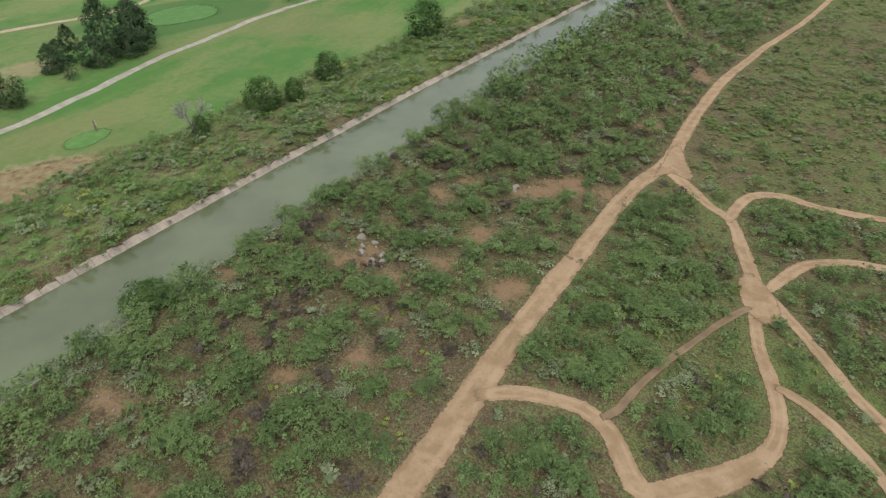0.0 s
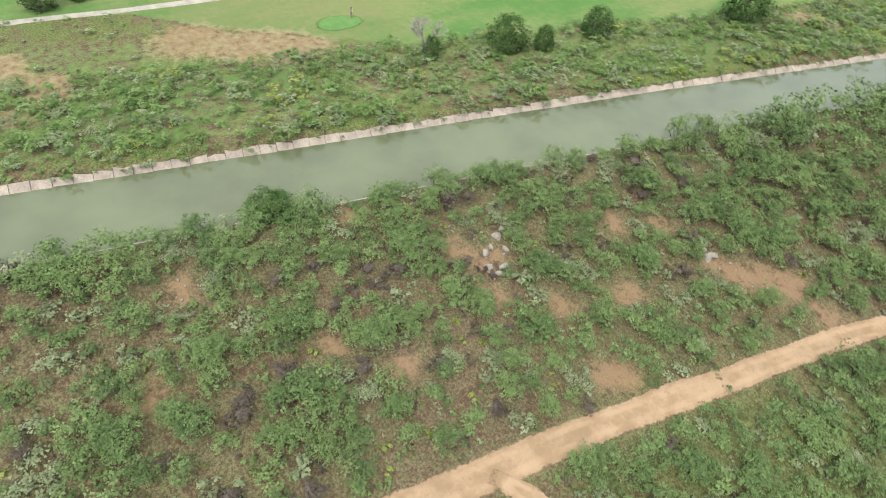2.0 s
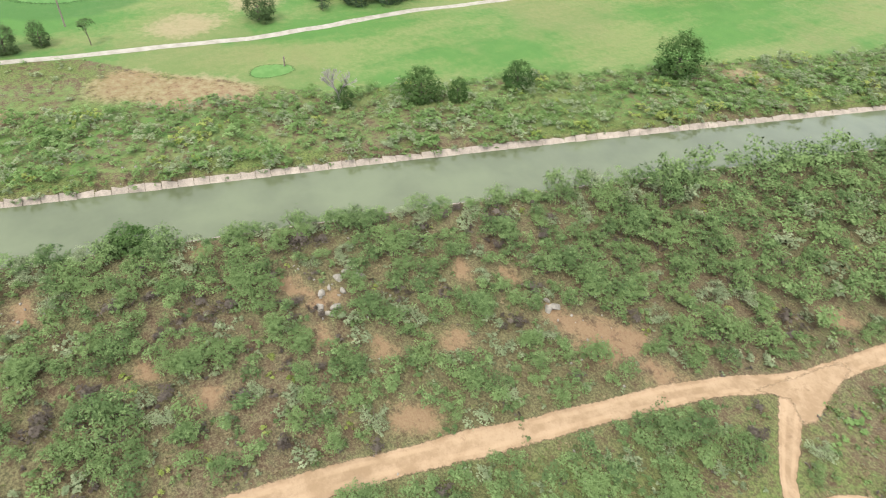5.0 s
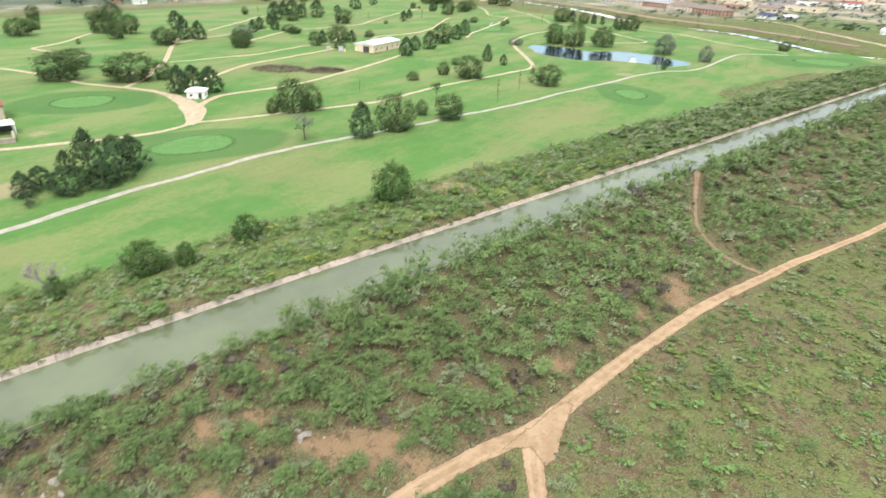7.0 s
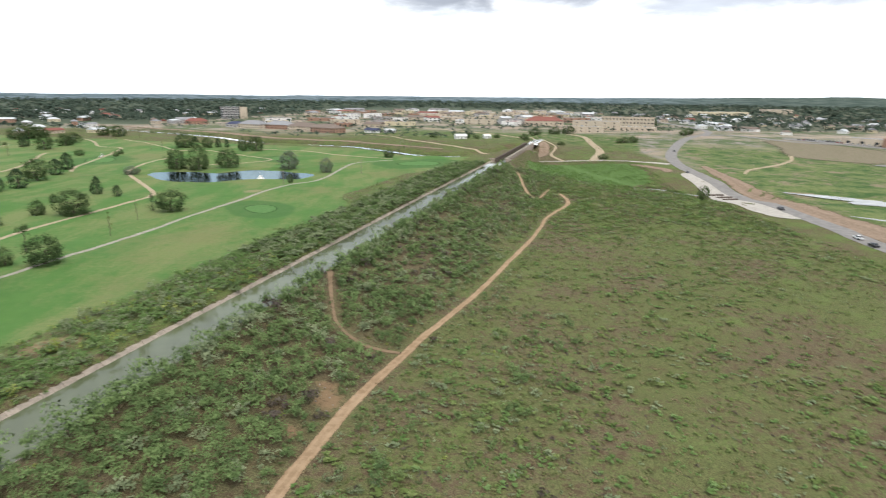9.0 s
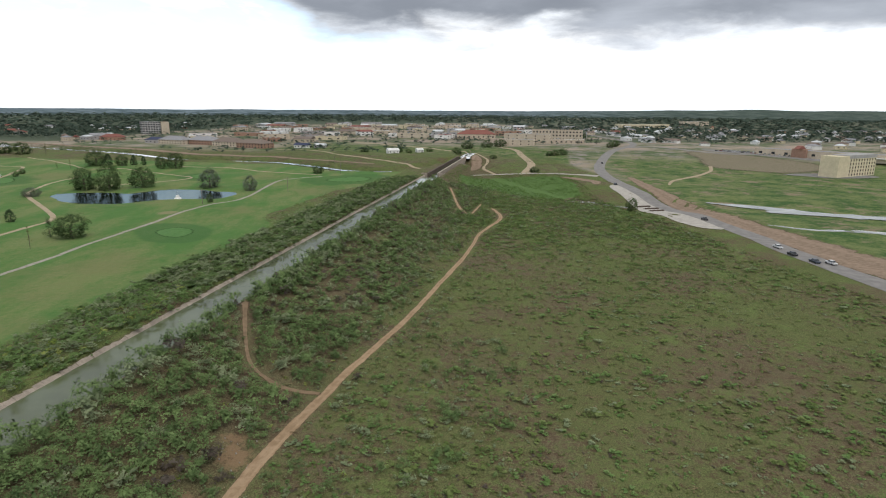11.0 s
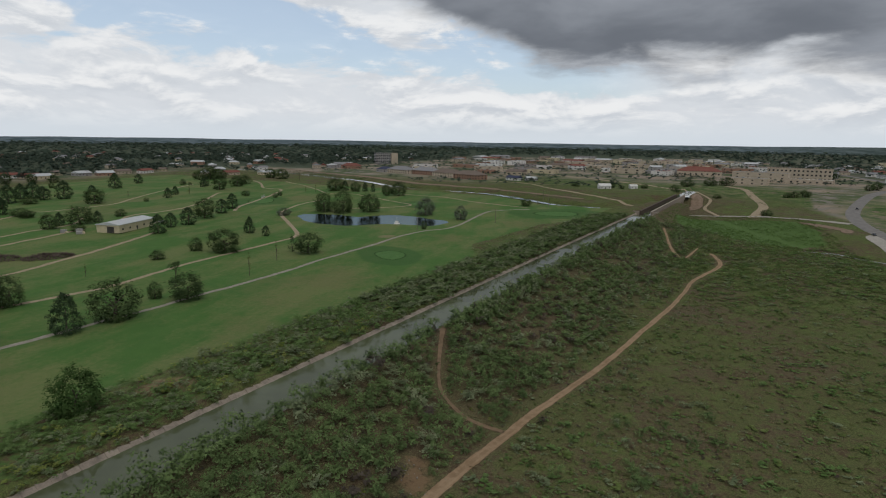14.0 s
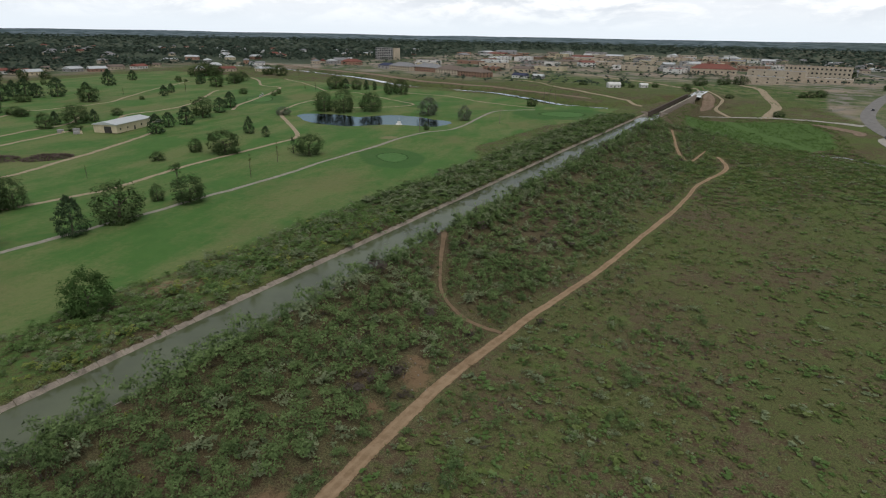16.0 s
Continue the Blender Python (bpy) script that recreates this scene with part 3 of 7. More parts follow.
def ribbon(name, pts, width, mat, lift, label, category, ragged=0.25, step=1.3, ends=1.0):
    """A strip of track along a line on the ground; width may change from end to end."""
    line = spline(pts, step)
    d = np.gradient(line, axis=0)
    d /= np.linalg.norm(d, axis=1)[:, None] + 1e-9
    side = np.stack([-d[:, 1], d[:, 0]], 1)
    w = np.interp(np.linspace(0, 1, len(line)), np.linspace(0, 1, len(width)), width) / 2 if isinstance(width, tuple) else np.full(len(line), width / 2)
    taper = 0.8 + 0.2 * smooth(np.minimum(np.arange(len(line)), np.arange(len(line))[::-1]) * step, 0, 3.5)
    w = w * (taper if name == "dirt_track" else 1)
    across = np.array([-1, -0.75, -0.45, -0.2, 0, 0.2, 0.45, 0.75, 1.0])
    seed = int(abs(pts[0][0] * 7 + pts[-1][1] * 3)) % 999
    s = np.arange(len(line)) * step
    rag = [1 + ragged * (waves(s, s * 0 + k, 2.4, seed + k) * 0.7 + waves(s, s * 0, 0.9, seed + 9 + k) * 0.4) for k in (0, 5)]
    verts = []
    for a in across:
        r = rag[0] if a < 0 else rag[1]
        p = line + side * (a * w * r)[:, None]
        verts.append(np.column_stack([p, ground_z(p[:, 0], p[:, 1]) + lift * (0.35 if abs(a) == 1 else 1)]))
    verts = np.stack(verts, 1)
    n, m = verts.shape[:2]
    idx = np.arange(n * m).reshape(n, m)
    faces = np.stack([idx[:-1, :-1], idx[:-1, 1:], idx[1:, 1:], idx[1:, :-1]], -1).reshape(-1, 4)[:, ::-1]
    me = mesh_np(name, verts.reshape(-1, 3), faces, mat, soft=True)
    at = me.attributes.new("across", "FLOAT", "POINT")
    away = np.clip(1.2 - np.minimum(s, s[::-1]) / 1.6, 0, 1)
    at.data.foreach_set("value", np.maximum(np.tile(np.abs(across), n), np.repeat(away, m)).astype(np.float32))
    return tagged(new(name, me), label, category, kind="structure")


def patch(name, outline, mat, lift, label, category, level=None, kind="structure"):
    """A flat patch that lies on the ground, or level water."""
    rim = spline(outline, 2.0, closed=True)
    c = rim.mean(0)
    rings = [c + (rim - c) * f for f in (0.02, 0.2, 0.4, 0.6, 0.8, 0.93, 1.0)]
    verts = np.vstack([np.column_stack([r, ground_z(r[:, 0], r[:, 1]) + lift if level is None else np.full(len(r), level)]) for r in rings])
    n = len(rim)
    k = np.arange(n)
    faces = np.vstack([np.stack([a * n + k, (a + 1) * n + k, (a + 1) * n + (k + 1) % n, a * n + (k + 1) % n], 1) for a in range(len(rings) - 1)])
    me = mesh_np(name, verts, faces, mat, soft=True)
    at = me.attributes.new("across", "FLOAT", "POINT")
    at.data.foreach_set("value", np.repeat(np.array([0, 0, 0.05, 0.4, 0.75, 0.93, 1.0], np.float32), n))
    return tagged(new(name, me), label, category, kind=kind)


def oval(cx, cy, ra, rb, turn, n=14):
    t = np.arange(n) * 2 * math.pi / n
    wob = 1 + 0.07 * np.sin(t * 2 + cx) + 0.05 * np.sin(t * 3 + cy)
    a, b = ra * np.cos(t) * wob, rb * np.sin(t) * wob
    co, si = math.cos(turn * D2R), math.sin(turn * D2R)
    return [(cx + p * co - q * si, cy + p * si + q * co) for p, q in zip(a, b)]


# dirt tracks
TRACKS = {
    "main": ([straight_xy(u, v) for u, v in ((48.6, -70), (48.2, -40), (47.9, -18), (47.6, -6), (47.2, 1), (46.6, 10), (46.4, 20), (46.4, 32), (46.3, 44), (46.6, 53), (47.6, 60), (48.4, 66), (47.9, 73), (47.2, 84), (46.9, 95), (46.9, 106), (47.3, 116), (48.2, 124), (49.0, 133),
                                       (50.0, 142), (51.7, 152), (54.2, 168), (55.9, 183), (57.6, 200), (59.2, 220), (61.4, 246), (62.1, 270), (62.4, 288), (64.5, 303), (67.8, 320), (68.9, 335), (65.1, 353), (62.1, 361))], (3.4, 3.4, 3.5, 3.2, 3.0, 2.8, 2.6, 2.2, 1.9, 1.75, 1.9, 1.8, 1.7, 1.9, 2.3, 2.0)),
    "loop": ([(-44.2, -9.4), (-41.0, -7.9), (-37.6, -7.3), (-33.8, -7.4), (-30.9, -9.5), (-29.2, -12.8), (-27.4, -14.8), (-24.0, -13.0), (-20.2, -10.4), (-16.8, -6.6), (-15.6, -2.6), (-15.7, 1.0), (-16.5, 6.5), (-16.5, 12.2), (-15.9, 17.9), (-16.6, 25.1),
              (-17.6, 33.0), (-20.4, 36.6), (-24.0, 42.5), (-27.2, 48.4)], (2.4, 1.9, 2.3, 3.0, 1.9, 1.6, 1.6, 1.8, 2.3, 1.8, 1.8, 2.6, 3.4)),
    "east": ([(-18.2, 32.6), (-16.9, 36.4), (-14.1, 41.4), (-9.3, 42.6), (-5.0, 40.9), (3.6, 40.3), (20, 38), (45, 44)], 1.9),
    "middle": ([(-14.9, 17.0), (-12.6, 20.5), (-9.6, 24.4), (-5.3, 26.7), (0.5, 27.4), (22, 27)], 1.9),
    "south": ([(-16.4, 20.0), (-15.3, 17.5), (-13.1, 13.3), (-10.5, 7.6), (-8.3, 2.7), (-6.3, -0.6), (0, -11)], (1.6, 1.7, 1.5, 1.6)),
    "corner": ([(-15.8, 1.6), (-12.8, -0.3), (-10.1, -3.5), (-7.9, -7.6), (-3, -18)], 1.5),
    "trail": ([(-32.0, -8.2), (-30.4, -6.4), (-29.0, -3.4), (-26.0, 1.7), (-21.9, 7.5), (-18.5, 11.8), (-16.8, 13.5)], (1.2, 1.0, 0.9, 1.2)),
    "spur": ([(-8.2, 114.6), (-12.1, 115.6), (-17.2, 117.6), (-23.4, 125), (-27.0, 137), (-31.0, 156), (-32, 162)], (1.6, 1.05, 0.85, 1.15, 2.1)),
    "head": ([(51.2, 396), (50.0, 370), (48.4, 342), (48.6, 318), (51, 309), (55.5, 320), (62.5, 341)], (1.6, 1.5, 2.0, 1.4, 1.0)),
}
for i, (which, (pts, wide)) in enumerate(TRACKS.items()):
    wide = tuple(w * 1.03 for w in wide) if isinstance(wide, tuple) else wide * 1.03
    ribbon("dirt_track", pts, wide, M_TRAIL if which in ("trail", "spur") else M_DIRT, 0.07 + 0.012 * i, "pale reddish dirt track worn through dry scrub", "dirt track", 0.17)
patch("dirt_clearing", oval(-15.9, 15.5, 2.2, 5.4, 5), M_DIRT_PATCH, 0.135, "worn bare dirt where several tracks meet", "dirt")
patch("dirt_clearing", [(-28.8, 42.5), (-27.5, 48.5), (-26.0, 55.5), (-24.4, 56), (-23.5, 50.5), (-22.3, 45.5), (-23.2, 43.2), (-25.8, 45.0)], M_DIRT_PATCH, 0.13, "worn bare dirt at a fork of the track", "dirt")

# paths over the golf course
CARTS = [
    ([(-146, -34), (-143.2, -31), (-141.2, -19.2), (-138.5, -0.6), (-136.1, 20.7), (-135.9, 39.6), (-137.1, 62.3), (-136.6, 87), (-134.5, 105), (-130, 121), (-125, 140), (-118.8, 163), (-113.5, 187), (-108.5, 215.5), (-102.5, 251),
      (-97.5, 280), (-94.5, 300), (-87.5, 327), (-76, 343), (-71, 367), (-68.2, 413), (-63.5, 441), (-38.8, 460)], 2.4, True),
    ([(-143.2, -31.1), (-147, -35.5), (-152, -35.5), (-163.7, -32), (-169.2, -28.6), (-178.6, -23), (-200, -8)], 3.2, True),
    ([(-215, 26), (-200, 42), (-192.4, 56), (-186.5, 68), (-180.1, 80.7), (-177.7, 90), (-178, 101.4), (-179, 108.5), (-174.5, 117.5), (-168, 133.4), (-162.9, 146), (-157.9, 161.5), (-155.5, 175.3), (-153.5, 205), (-150.2, 231), (-146.3, 267),
      (-143.5, 283), (-149.1, 299), (-174, 335), (-195, 364), (-206, 389), (-214, 430), (-215.1, 469)], 2.8, False),
    ([(-179.4, 107.5), (-189.9, 115.5), (-209, 122), (-226.4, 126.5), (-246, 123), (-262, 117), (-281.7, 114.3), (-300.8, 114), (-330, 107)], 3.4, False),
    ([(-246, 123.1), (-255.2, 136), (-268.3, 149.6), (-287, 167), (-303.4, 180), (-337, 206), (-361, 226)], 3.0, False),
    ([(-192, 116.8), (-203, 130), (-207, 143), (-204, 162), (-201.5, 182), (-207.2, 215), (-213, 246), (-221, 276)], 3.0, False),
    ([(-233.6, 142.8), (-243, 166), (-254, 190), (-258, 212), (-260, 246), (-262, 270)], 3.0, False),
    ([(-287, 170.8), (-282.5, 190), (-278.5, 217), (-282, 252), (-283.4, 281), (-300, 310)], 2.4, False),
    ([(-324, 251), (-340, 288), (-349.9, 315), (-344, 334), (-341, 376), (-361, 419), (-388, 493), (-410, 560)], 2.6, False),
    ([(-382, 264), (-406.7, 306), (-434, 351), (-439, 376)], 2.4, False),
    ([(-275, 312), (-282, 330), (-278.8, 363), (-287.7, 404), (-316, 462), (-328, 490)], 2.8, False),
    ([(-238, 375), (-249, 400), (-260, 445), (-277, 498), (-294, 540), (-320, 552), (-352, 600), (-382, 633)], 3.0, False),
    ([(-341, 636), (-279, 575), (-235, 521)], 2.2, False),
    ([(-329.7, 153), (-368, 146), (-376, 152), (-382.6, 163.5), (-414, 199.6)], 2.8, False),
    ([(-227.4, 512), (-202.6, 518), (-156.3, 478), (-131.8, 454), (-141, 434), (-172.6, 412.5)], 2.2, False),
    ([(-167, 541), (-120, 525), (-73, 484.5), (-40, 470.7)], 2.4, False),
    ([(-340, 206), (-352, 245), (-361, 300)], 2.0, False),
]
for i, (pts, wide, paved) in enumerate(CARTS):
    wide *= 0.85
    ribbon("cart_path", pts, wide, M_CART if paved else M_CARTDIRT, 0.07 + 0.008 * i, "pale gravel golf cart path across mown grass" if paved else "tan dirt service path across the golf course", "path", 0.06 if paved else 0.16)
ribbon("path_junction", [(-177, 104), (-184, 111), (-194, 118), (-208, 124), (-222, 127)], (3, 6.5, 8.5, 6, 3), M_CARTDIRT, 0.21, "wide tan dirt where golf paths meet", "path", 0.1)

for cx, cy, ra, rb, turn in GREENS:
    patch("putting_green", oval(cx, cy, ra * 0.86, rb, turn), M_GREEN, 0.06, "smooth light green putting green", "golf green")
patch("tee", oval(-119.8, 20.5, 4.6, 2.8, 75), M_TEE, 0.05, "small light green mown tee", "golf tee")
patch("pond_water", POND, M_POND, 0, "dark teal pond water with sky reflections", "pond", level=-0.95)

# river
for lo, hi, level, wide in ((0, 9, -1.95, (12, 9, 8, 10, 10, 9, 7, 8)), (14, 17, -4.95, (6, 17, 13, 15, 16, 16))):
    line = spline(RIVER[lo:hi + 1], 6.0)
    d = np.gradient(line, axis=0)
    d /= np.linalg.norm(d, axis=1)[:, None]
    w = np.interp(np.linspace(0, 1, len(line)), np.linspace(0, 1, len(wide)), wide) / 2 * (1 + (0.25 if lo == 0 else 0.6) * waves(np.arange(len(line)) * 6.0, np.zeros(len(line)), 20 if lo == 0 else 7, 40))
    sides = [line + np.stack([-d[:, 1], d[:, 0]], 1) * (w * f)[:, None] for f in (1, -1)]
    verts = np.vstack([np.column_stack([p, np.full(len(p), level)]) for p in sides])
    k = np.arange(len(line) - 1)
    faces = np.stack([k, k + len(line), k + len(line) + 1, k + 1], 1)
    tagged(new("river_water", mesh_np("river_water", verts, faces, M_RIVER if lo == 0 else M_SHALLOW)), "slow pale river water between low banks", "river", kind="structure")


ribbon("river_water", [(124, 375), (131, 372), (139, 370.5), (143, 363), (148, 355), (157, 347)], (1.4, 2.6, 3.2, 2.2, 3.0, 2.4), M_SHALLOW, 0.12, "pale shallow stream below a spillway", "river", 0.3)


ribbon("river_water", [(196, 276), (203, 268), (213, 262), (228, 258), (246, 249), (290, 226)], (1.5, 5.0, 8.0, 9.0, 7.0), M_SHALLOW, 0.12, "pale braid of shallow water through green meadow", "river", 0.45)


# ---------------------------------------------------------------- canal
def strip_uv(name, rows, v0, v1, step, mat, label, category, kind="structure"):
    """A strip along the canal; rows of (u, z) across it."""
    v = np.arange(v0, v1 + 0.1, step)
    verts = np.array([(*to_xy(u, q), z) for q in v for u, z in rows])
    m = len(rows)
    idx = np.arange(len(v) * m).reshape(len(v), m)
    faces = np.stack([idx[:-1, :-1], idx[:-1, 1:], idx[1:, 1:], idx[1:, :-1]], -1).reshape(-1, 4)[:, ::-1]
    return tagged(new(name, mesh_np(name, verts, faces, mat)), label, category, kind=kind)


strip_uv("canal_water", [(0.5, 0.62), (4, 0.62), (9, 0.62), (13.6, 0.62)], -420, 474, 8, M_CANAL, "murky grey-green canal water, almost still", "canal")
strip_uv("canal_water", [(3.6, 0.2), (7, 0.2), (10.4, 0.2)], 474, 640, 8, M_CANAL, "murky canal water in the aqueduct's trough", "canal")
strip_uv("canal_water", [(-1.0, 0.3), (5, 0.3), (10, 0.3), (15, 0.3)], 644, 730, 8, M_RIVER, "pale still canal water beyond the aqueduct", "canal")
strip_uv("canal_kerb", [(13.05, -0.2), (13.05, 0.98), (13.45, 1.06), (13.5, 0.3)], -420, 474, 4, M_CONC, "pale concrete lip along the canal bank", "kerb")


def canal_lining():
    """Sloping concrete slabs on the far bank."""
    top = tagged(new("canal_lining"), "cracked pale concrete slabs lining the canal bank", "canal lining", kind="structure")
    shapes = []
    for i in range(9):
        r = random.Random(i)
        bm = bmesh.new()
        box_into(bm, -1.0, 1.0, -0.04, 1.5, -0.25, 0.0, 0.015)
        for v in bm.verts:
            v.co.x += r.uniform(-0.015, 0.015)
            v.co.y += r.uniform(-0.45, 0.2) if v.co.y > 1 else 0
            v.co.z += r.uniform(-0.015, 0.015)
        shapes.append(from_bm("slab", bm, M_CONC))
    r = random.Random(3)
    v, count = -74.0, 0
    while v < 474:
        gap = 2.05 if v < 250 else 4.1
        x, y = to_xy(1.25, v)
        tilt, rise = (38 + r.uniform(-3, 3)) * D2R, 0.36 + r.uniform(-0.05, 0.03)
        along, up = Vector((SN, CS, 0)), Vector((-CS * math.cos(tilt), SN * math.cos(tilt), math.sin(tilt)))
        face = along.cross(up)
        m = Matrix(((along.x, up.x, face.x, x), (along.y, up.y, face.y, y), (along.z, up.z, face.z, rise), (0, 0, 0, 1)))
        part("slab", shapes[r.randrange(9)], top, m=m @ Matrix.Diagonal((gap / 2.05, 1, 1, 1)))
        v, count = v + gap, count + 1


canal_lining()


def flume():
    """The canal's long trough over the river, on concrete arches."""
    top = tagged(new("aqueduct"), "long weathered concrete aqueduct carrying the canal on arches", "aqueduct", kind="structure")
    v0, v1 = 474.0, 640.0
    base = Matrix(((CS, SN, 0, to_xy(0, v0)[0]), (-SN, CS, 0, to_xy(0, v0)[1]), (0, 0, 1, 0), (0, 0, 0, 1)))
    long = v1 - v0
    part("trough_floor", box_mesh("trough_floor", 2.6, 11.4, 0, long, -1.6, -0.9, M_CONC), top, m=base)
    # this wall and its coping get a dark colour as the trough's shade
    part("side_wall", box_mesh("side_wall", 2.6, 3.6, 0, long, -0.9, 2.7, M_CONC_DARK, 0.05), top, "trough wall coloured dark for the shade inside", base)
    part("side_wall", box_mesh("side_wall", 10.4, 11.4, 0, long, -0.9, 2.7, M_CONC, 0.05), top, m=base)
    part("coping", box_mesh("coping", 10.2, 11.7, 0, long, 2.704, 3.0, M_CONC, 0.04), top, m=base)
    part("coping", box_mesh("coping", 2.3, 3.8, 0, long, 2.704, 3.0, M_CONC_DARK, 0.04), top, m=base)
    part("wing_wall", box_mesh("wing_wall", -2.0, 2.6, -0.5, 0.8, -1.2, 2.6, M_CONC, 0.05), top, m=base)
    part("wing_wall", box_mesh("wing_wall", 11.4, 16.0, -0.5, 0.8, -1.2, 2.6, M_CONC, 0.05), top, m=base)
    span = 9.6
    bm = bmesh.new()
    n = 14
    arc = [(span / 2 - math.cos(math.pi * i / n) * (span / 2 - 1.2), -7.0 + math.sin(math.pi * i / n) * 4.4) for i in range(n + 1)]
    for k in range(n):
        (y0, z0), (y1, z1) = arc[k], arc[k + 1]
        a = [bm.verts.new((x, y, z)) for x in (2.8, 11.2) for y, z in ((y0, z0), (y1, z1), (y1, -1.604), (y0, -1.604))]
        for f in ((0, 1, 2, 3), (7, 6, 5, 4), (1, 0, 4, 5), (3, 2, 6, 7)):
            bm.faces.new([a[i] for i in f])
    for y0, y1 in ((0, 1.2), (span - 1.2, span)):
        box_into(bm, 2.8, 11.2, y0, y1, -10, -1.604)
    arch = from_bm("arch", bm, M_CONC)
    for i in range(6):
        part("arch", arch, top, m=base @ Matrix.Translation((0, 104 + i * span, 0)))
    part("abutment", box_mesh("abutment", 2.8, 11.2, 0, 103.9, -8, -1.604, M_CONC), top, m=base)


flume()

# ---------------------------------------------------------------- roads and far ground
ROAD = [(164, 60), (165, 140), (167.4, 218), (171, 246), (172.5, 285), (177.5, 350), (184, 411), (197, 493), (226, 583), (284, 706), (332, 786), (368, 832), (400, 900), (420, 1000), (440, 1200)]
ribbon("road", ROAD, 10.5, M_ASPHALT, 0.3, "grey two-lane asphalt road", "road", 0.03, 3.0)
ribbon("road", [(340, 800), (395, 812), (420, 705), (470, 672), (700, 560)], 9, M_ASPHALT, 0.42, "grey asphalt side road", "road", 0.05, 3.0)
ribbon("pavement", [(190, 490), (172, 503), (141, 513), (105, 530), (86, 526)], (10, 6, 4, 3, 3), M_CONC_PALE, 0.36, "pale concrete service road", "road", 0.08, 3.0)
ribbon("verge", [(184, 150), (184, 200), (183, 230), (184, 285), (190, 350), (200, 415), (213, 480)], (30, 28, 24, 18, 15, 12, 6), M_DIRT_RED, 0.16, "bare brown dirt verge beside a road", "verge", 0.25, 3.0)
patch("spillway_apron", [(181, 432), (171, 418), (164, 372), (156, 330), (154, 285), (160, 268), (168, 268), (170, 300), (174, 350), (180, 400)], M_CONC_PALE, 0.2, "pale concrete spillway apron beside a road", "apron")
ribbon("verge", [(156, 486), (165, 470), (172, 452), (168, 436)], (8, 14, 12, 5), M_DIRT_RED, 0.2, "bare reddish dirt beside a road", "verge", 0.3, 3.0)
ribbon("dirt_road", [(131, 512), (160, 600), (172, 690), (180, 757), (170, 800)], 8, M_CARTDIRT, 0.3, "pale dirt road through dry fields", "dirt road", 0.12, 3.0)
ribbon("dirt_road", [(46, 536), (31, 560), (15, 587), (-30, 660), (-70, 735), (-120, 760)], 5, M_CARTDIRT, 0.3, "pale dirt road along the river bank", "dirt road", 0.12, 3.0)
ribbon("dirt_road", [(-500, 905), (-410, 838), (-290, 762), (-190, 680), (-120, 650), (-60, 610), (0, 560)], (14, 16, 16, 14, 10), M_DIRT_RED, 0.3, "reddish dirt river bank walk", "dirt road", 0.2, 4.0)
ribbon("dirt_road", [(110, 690), (60, 800), (-20, 905), (-60, 930)], 7, M_CARTDIRT, 0.3, "pale dirt road above fields", "dirt road", 0.12, 4.0)
ribbon("dirt_bank", [straight_xy(u, v) for u, v in ((17, 588), (24, 615), (22, 650), (18, 680))], (4, 14, 12, 5), M_DIRT_RED, 0.2, "bare tan dirt bank beside the aqueduct", "bank", 0.25, 3.0)
ribbon("dirt_path", [(222, 430), (236, 452), (248, 465), (280, 492), (315, 532), (340, 575)], (2, 4, 4, 3, 4), M_CARTDIRT, 0.25, "pale dirt footpath across a meadow", "dirt path", 0.2, 3.0)
patch("dirt_lot", [(330, 560), (352, 520), (372, 500), (400, 508), (440, 530), (470, 580), (462, 640), (440, 690), (410, 735), (385, 720), (365, 650), (345, 610)], M_LOT, 0.15, "bare tan dirt lot beside a store", "dirt lot")
patch("parking_lot", [(428, 745), (446, 690), (468, 640), (492, 600), (512, 600), (506, 640), (482, 690), (462, 740), (445, 765)], M_ASPHALT, 0.3, "grey asphalt car park in front of a store", "parking lot")
patch("parking_lot", [(366, 500), (376, 482), (394, 468), (430, 470), (440, 486), (400, 505)], M_ASPHALT, 0.3, "grey asphalt car park beside a hotel", "parking lot")
ribbon("dirt_path", [(109, 528), (106, 575), (118, 620), (112, 680)], 3, M_CARTDIRT, 0.4, "pale dirt footpath", "dirt path", 0.12, 3.0)


def backdrop():
    """Low wooded rises, coloured as if seen through haze, that close the view all round."""
    n = 240
    a = np.arange(n) * 2 * math.pi / n
    rows = []
    for r, h in ((3900, 0.0), (4300, 0.75), (4650, 1.0), (4800, 0.4)):
        x, y = r * np.sin(a), r * np.cos(a)
        east = np.exp(-((a - 0.62) / 0.3) ** 2)
        top = 34 + 3 * waves(a * 40, a * 0, 1.6, 50) + east * (26 + 9 * waves(a * 60, a * 0, 3.0, 51))
        rows.append(np.column_stack([x, y, top * h - 1.0]))
    verts = np.vstack(rows)
    k = np.arange(n)
    faces = np.vstack([np.stack([i * n + k, i * n + (k + 1) % n, (i + 1) * n + (k + 1) % n, (i + 1) * n + k], 1) for i in range(3)])
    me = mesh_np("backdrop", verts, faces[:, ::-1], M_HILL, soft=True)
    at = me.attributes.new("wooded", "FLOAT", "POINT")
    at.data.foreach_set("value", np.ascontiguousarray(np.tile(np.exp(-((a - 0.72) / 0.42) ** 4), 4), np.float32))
    tagged(new("backdrop", me), "low wooded rises along the far horizon, tinted blue-grey with haze", "hills", kind="structure")


backdrop()


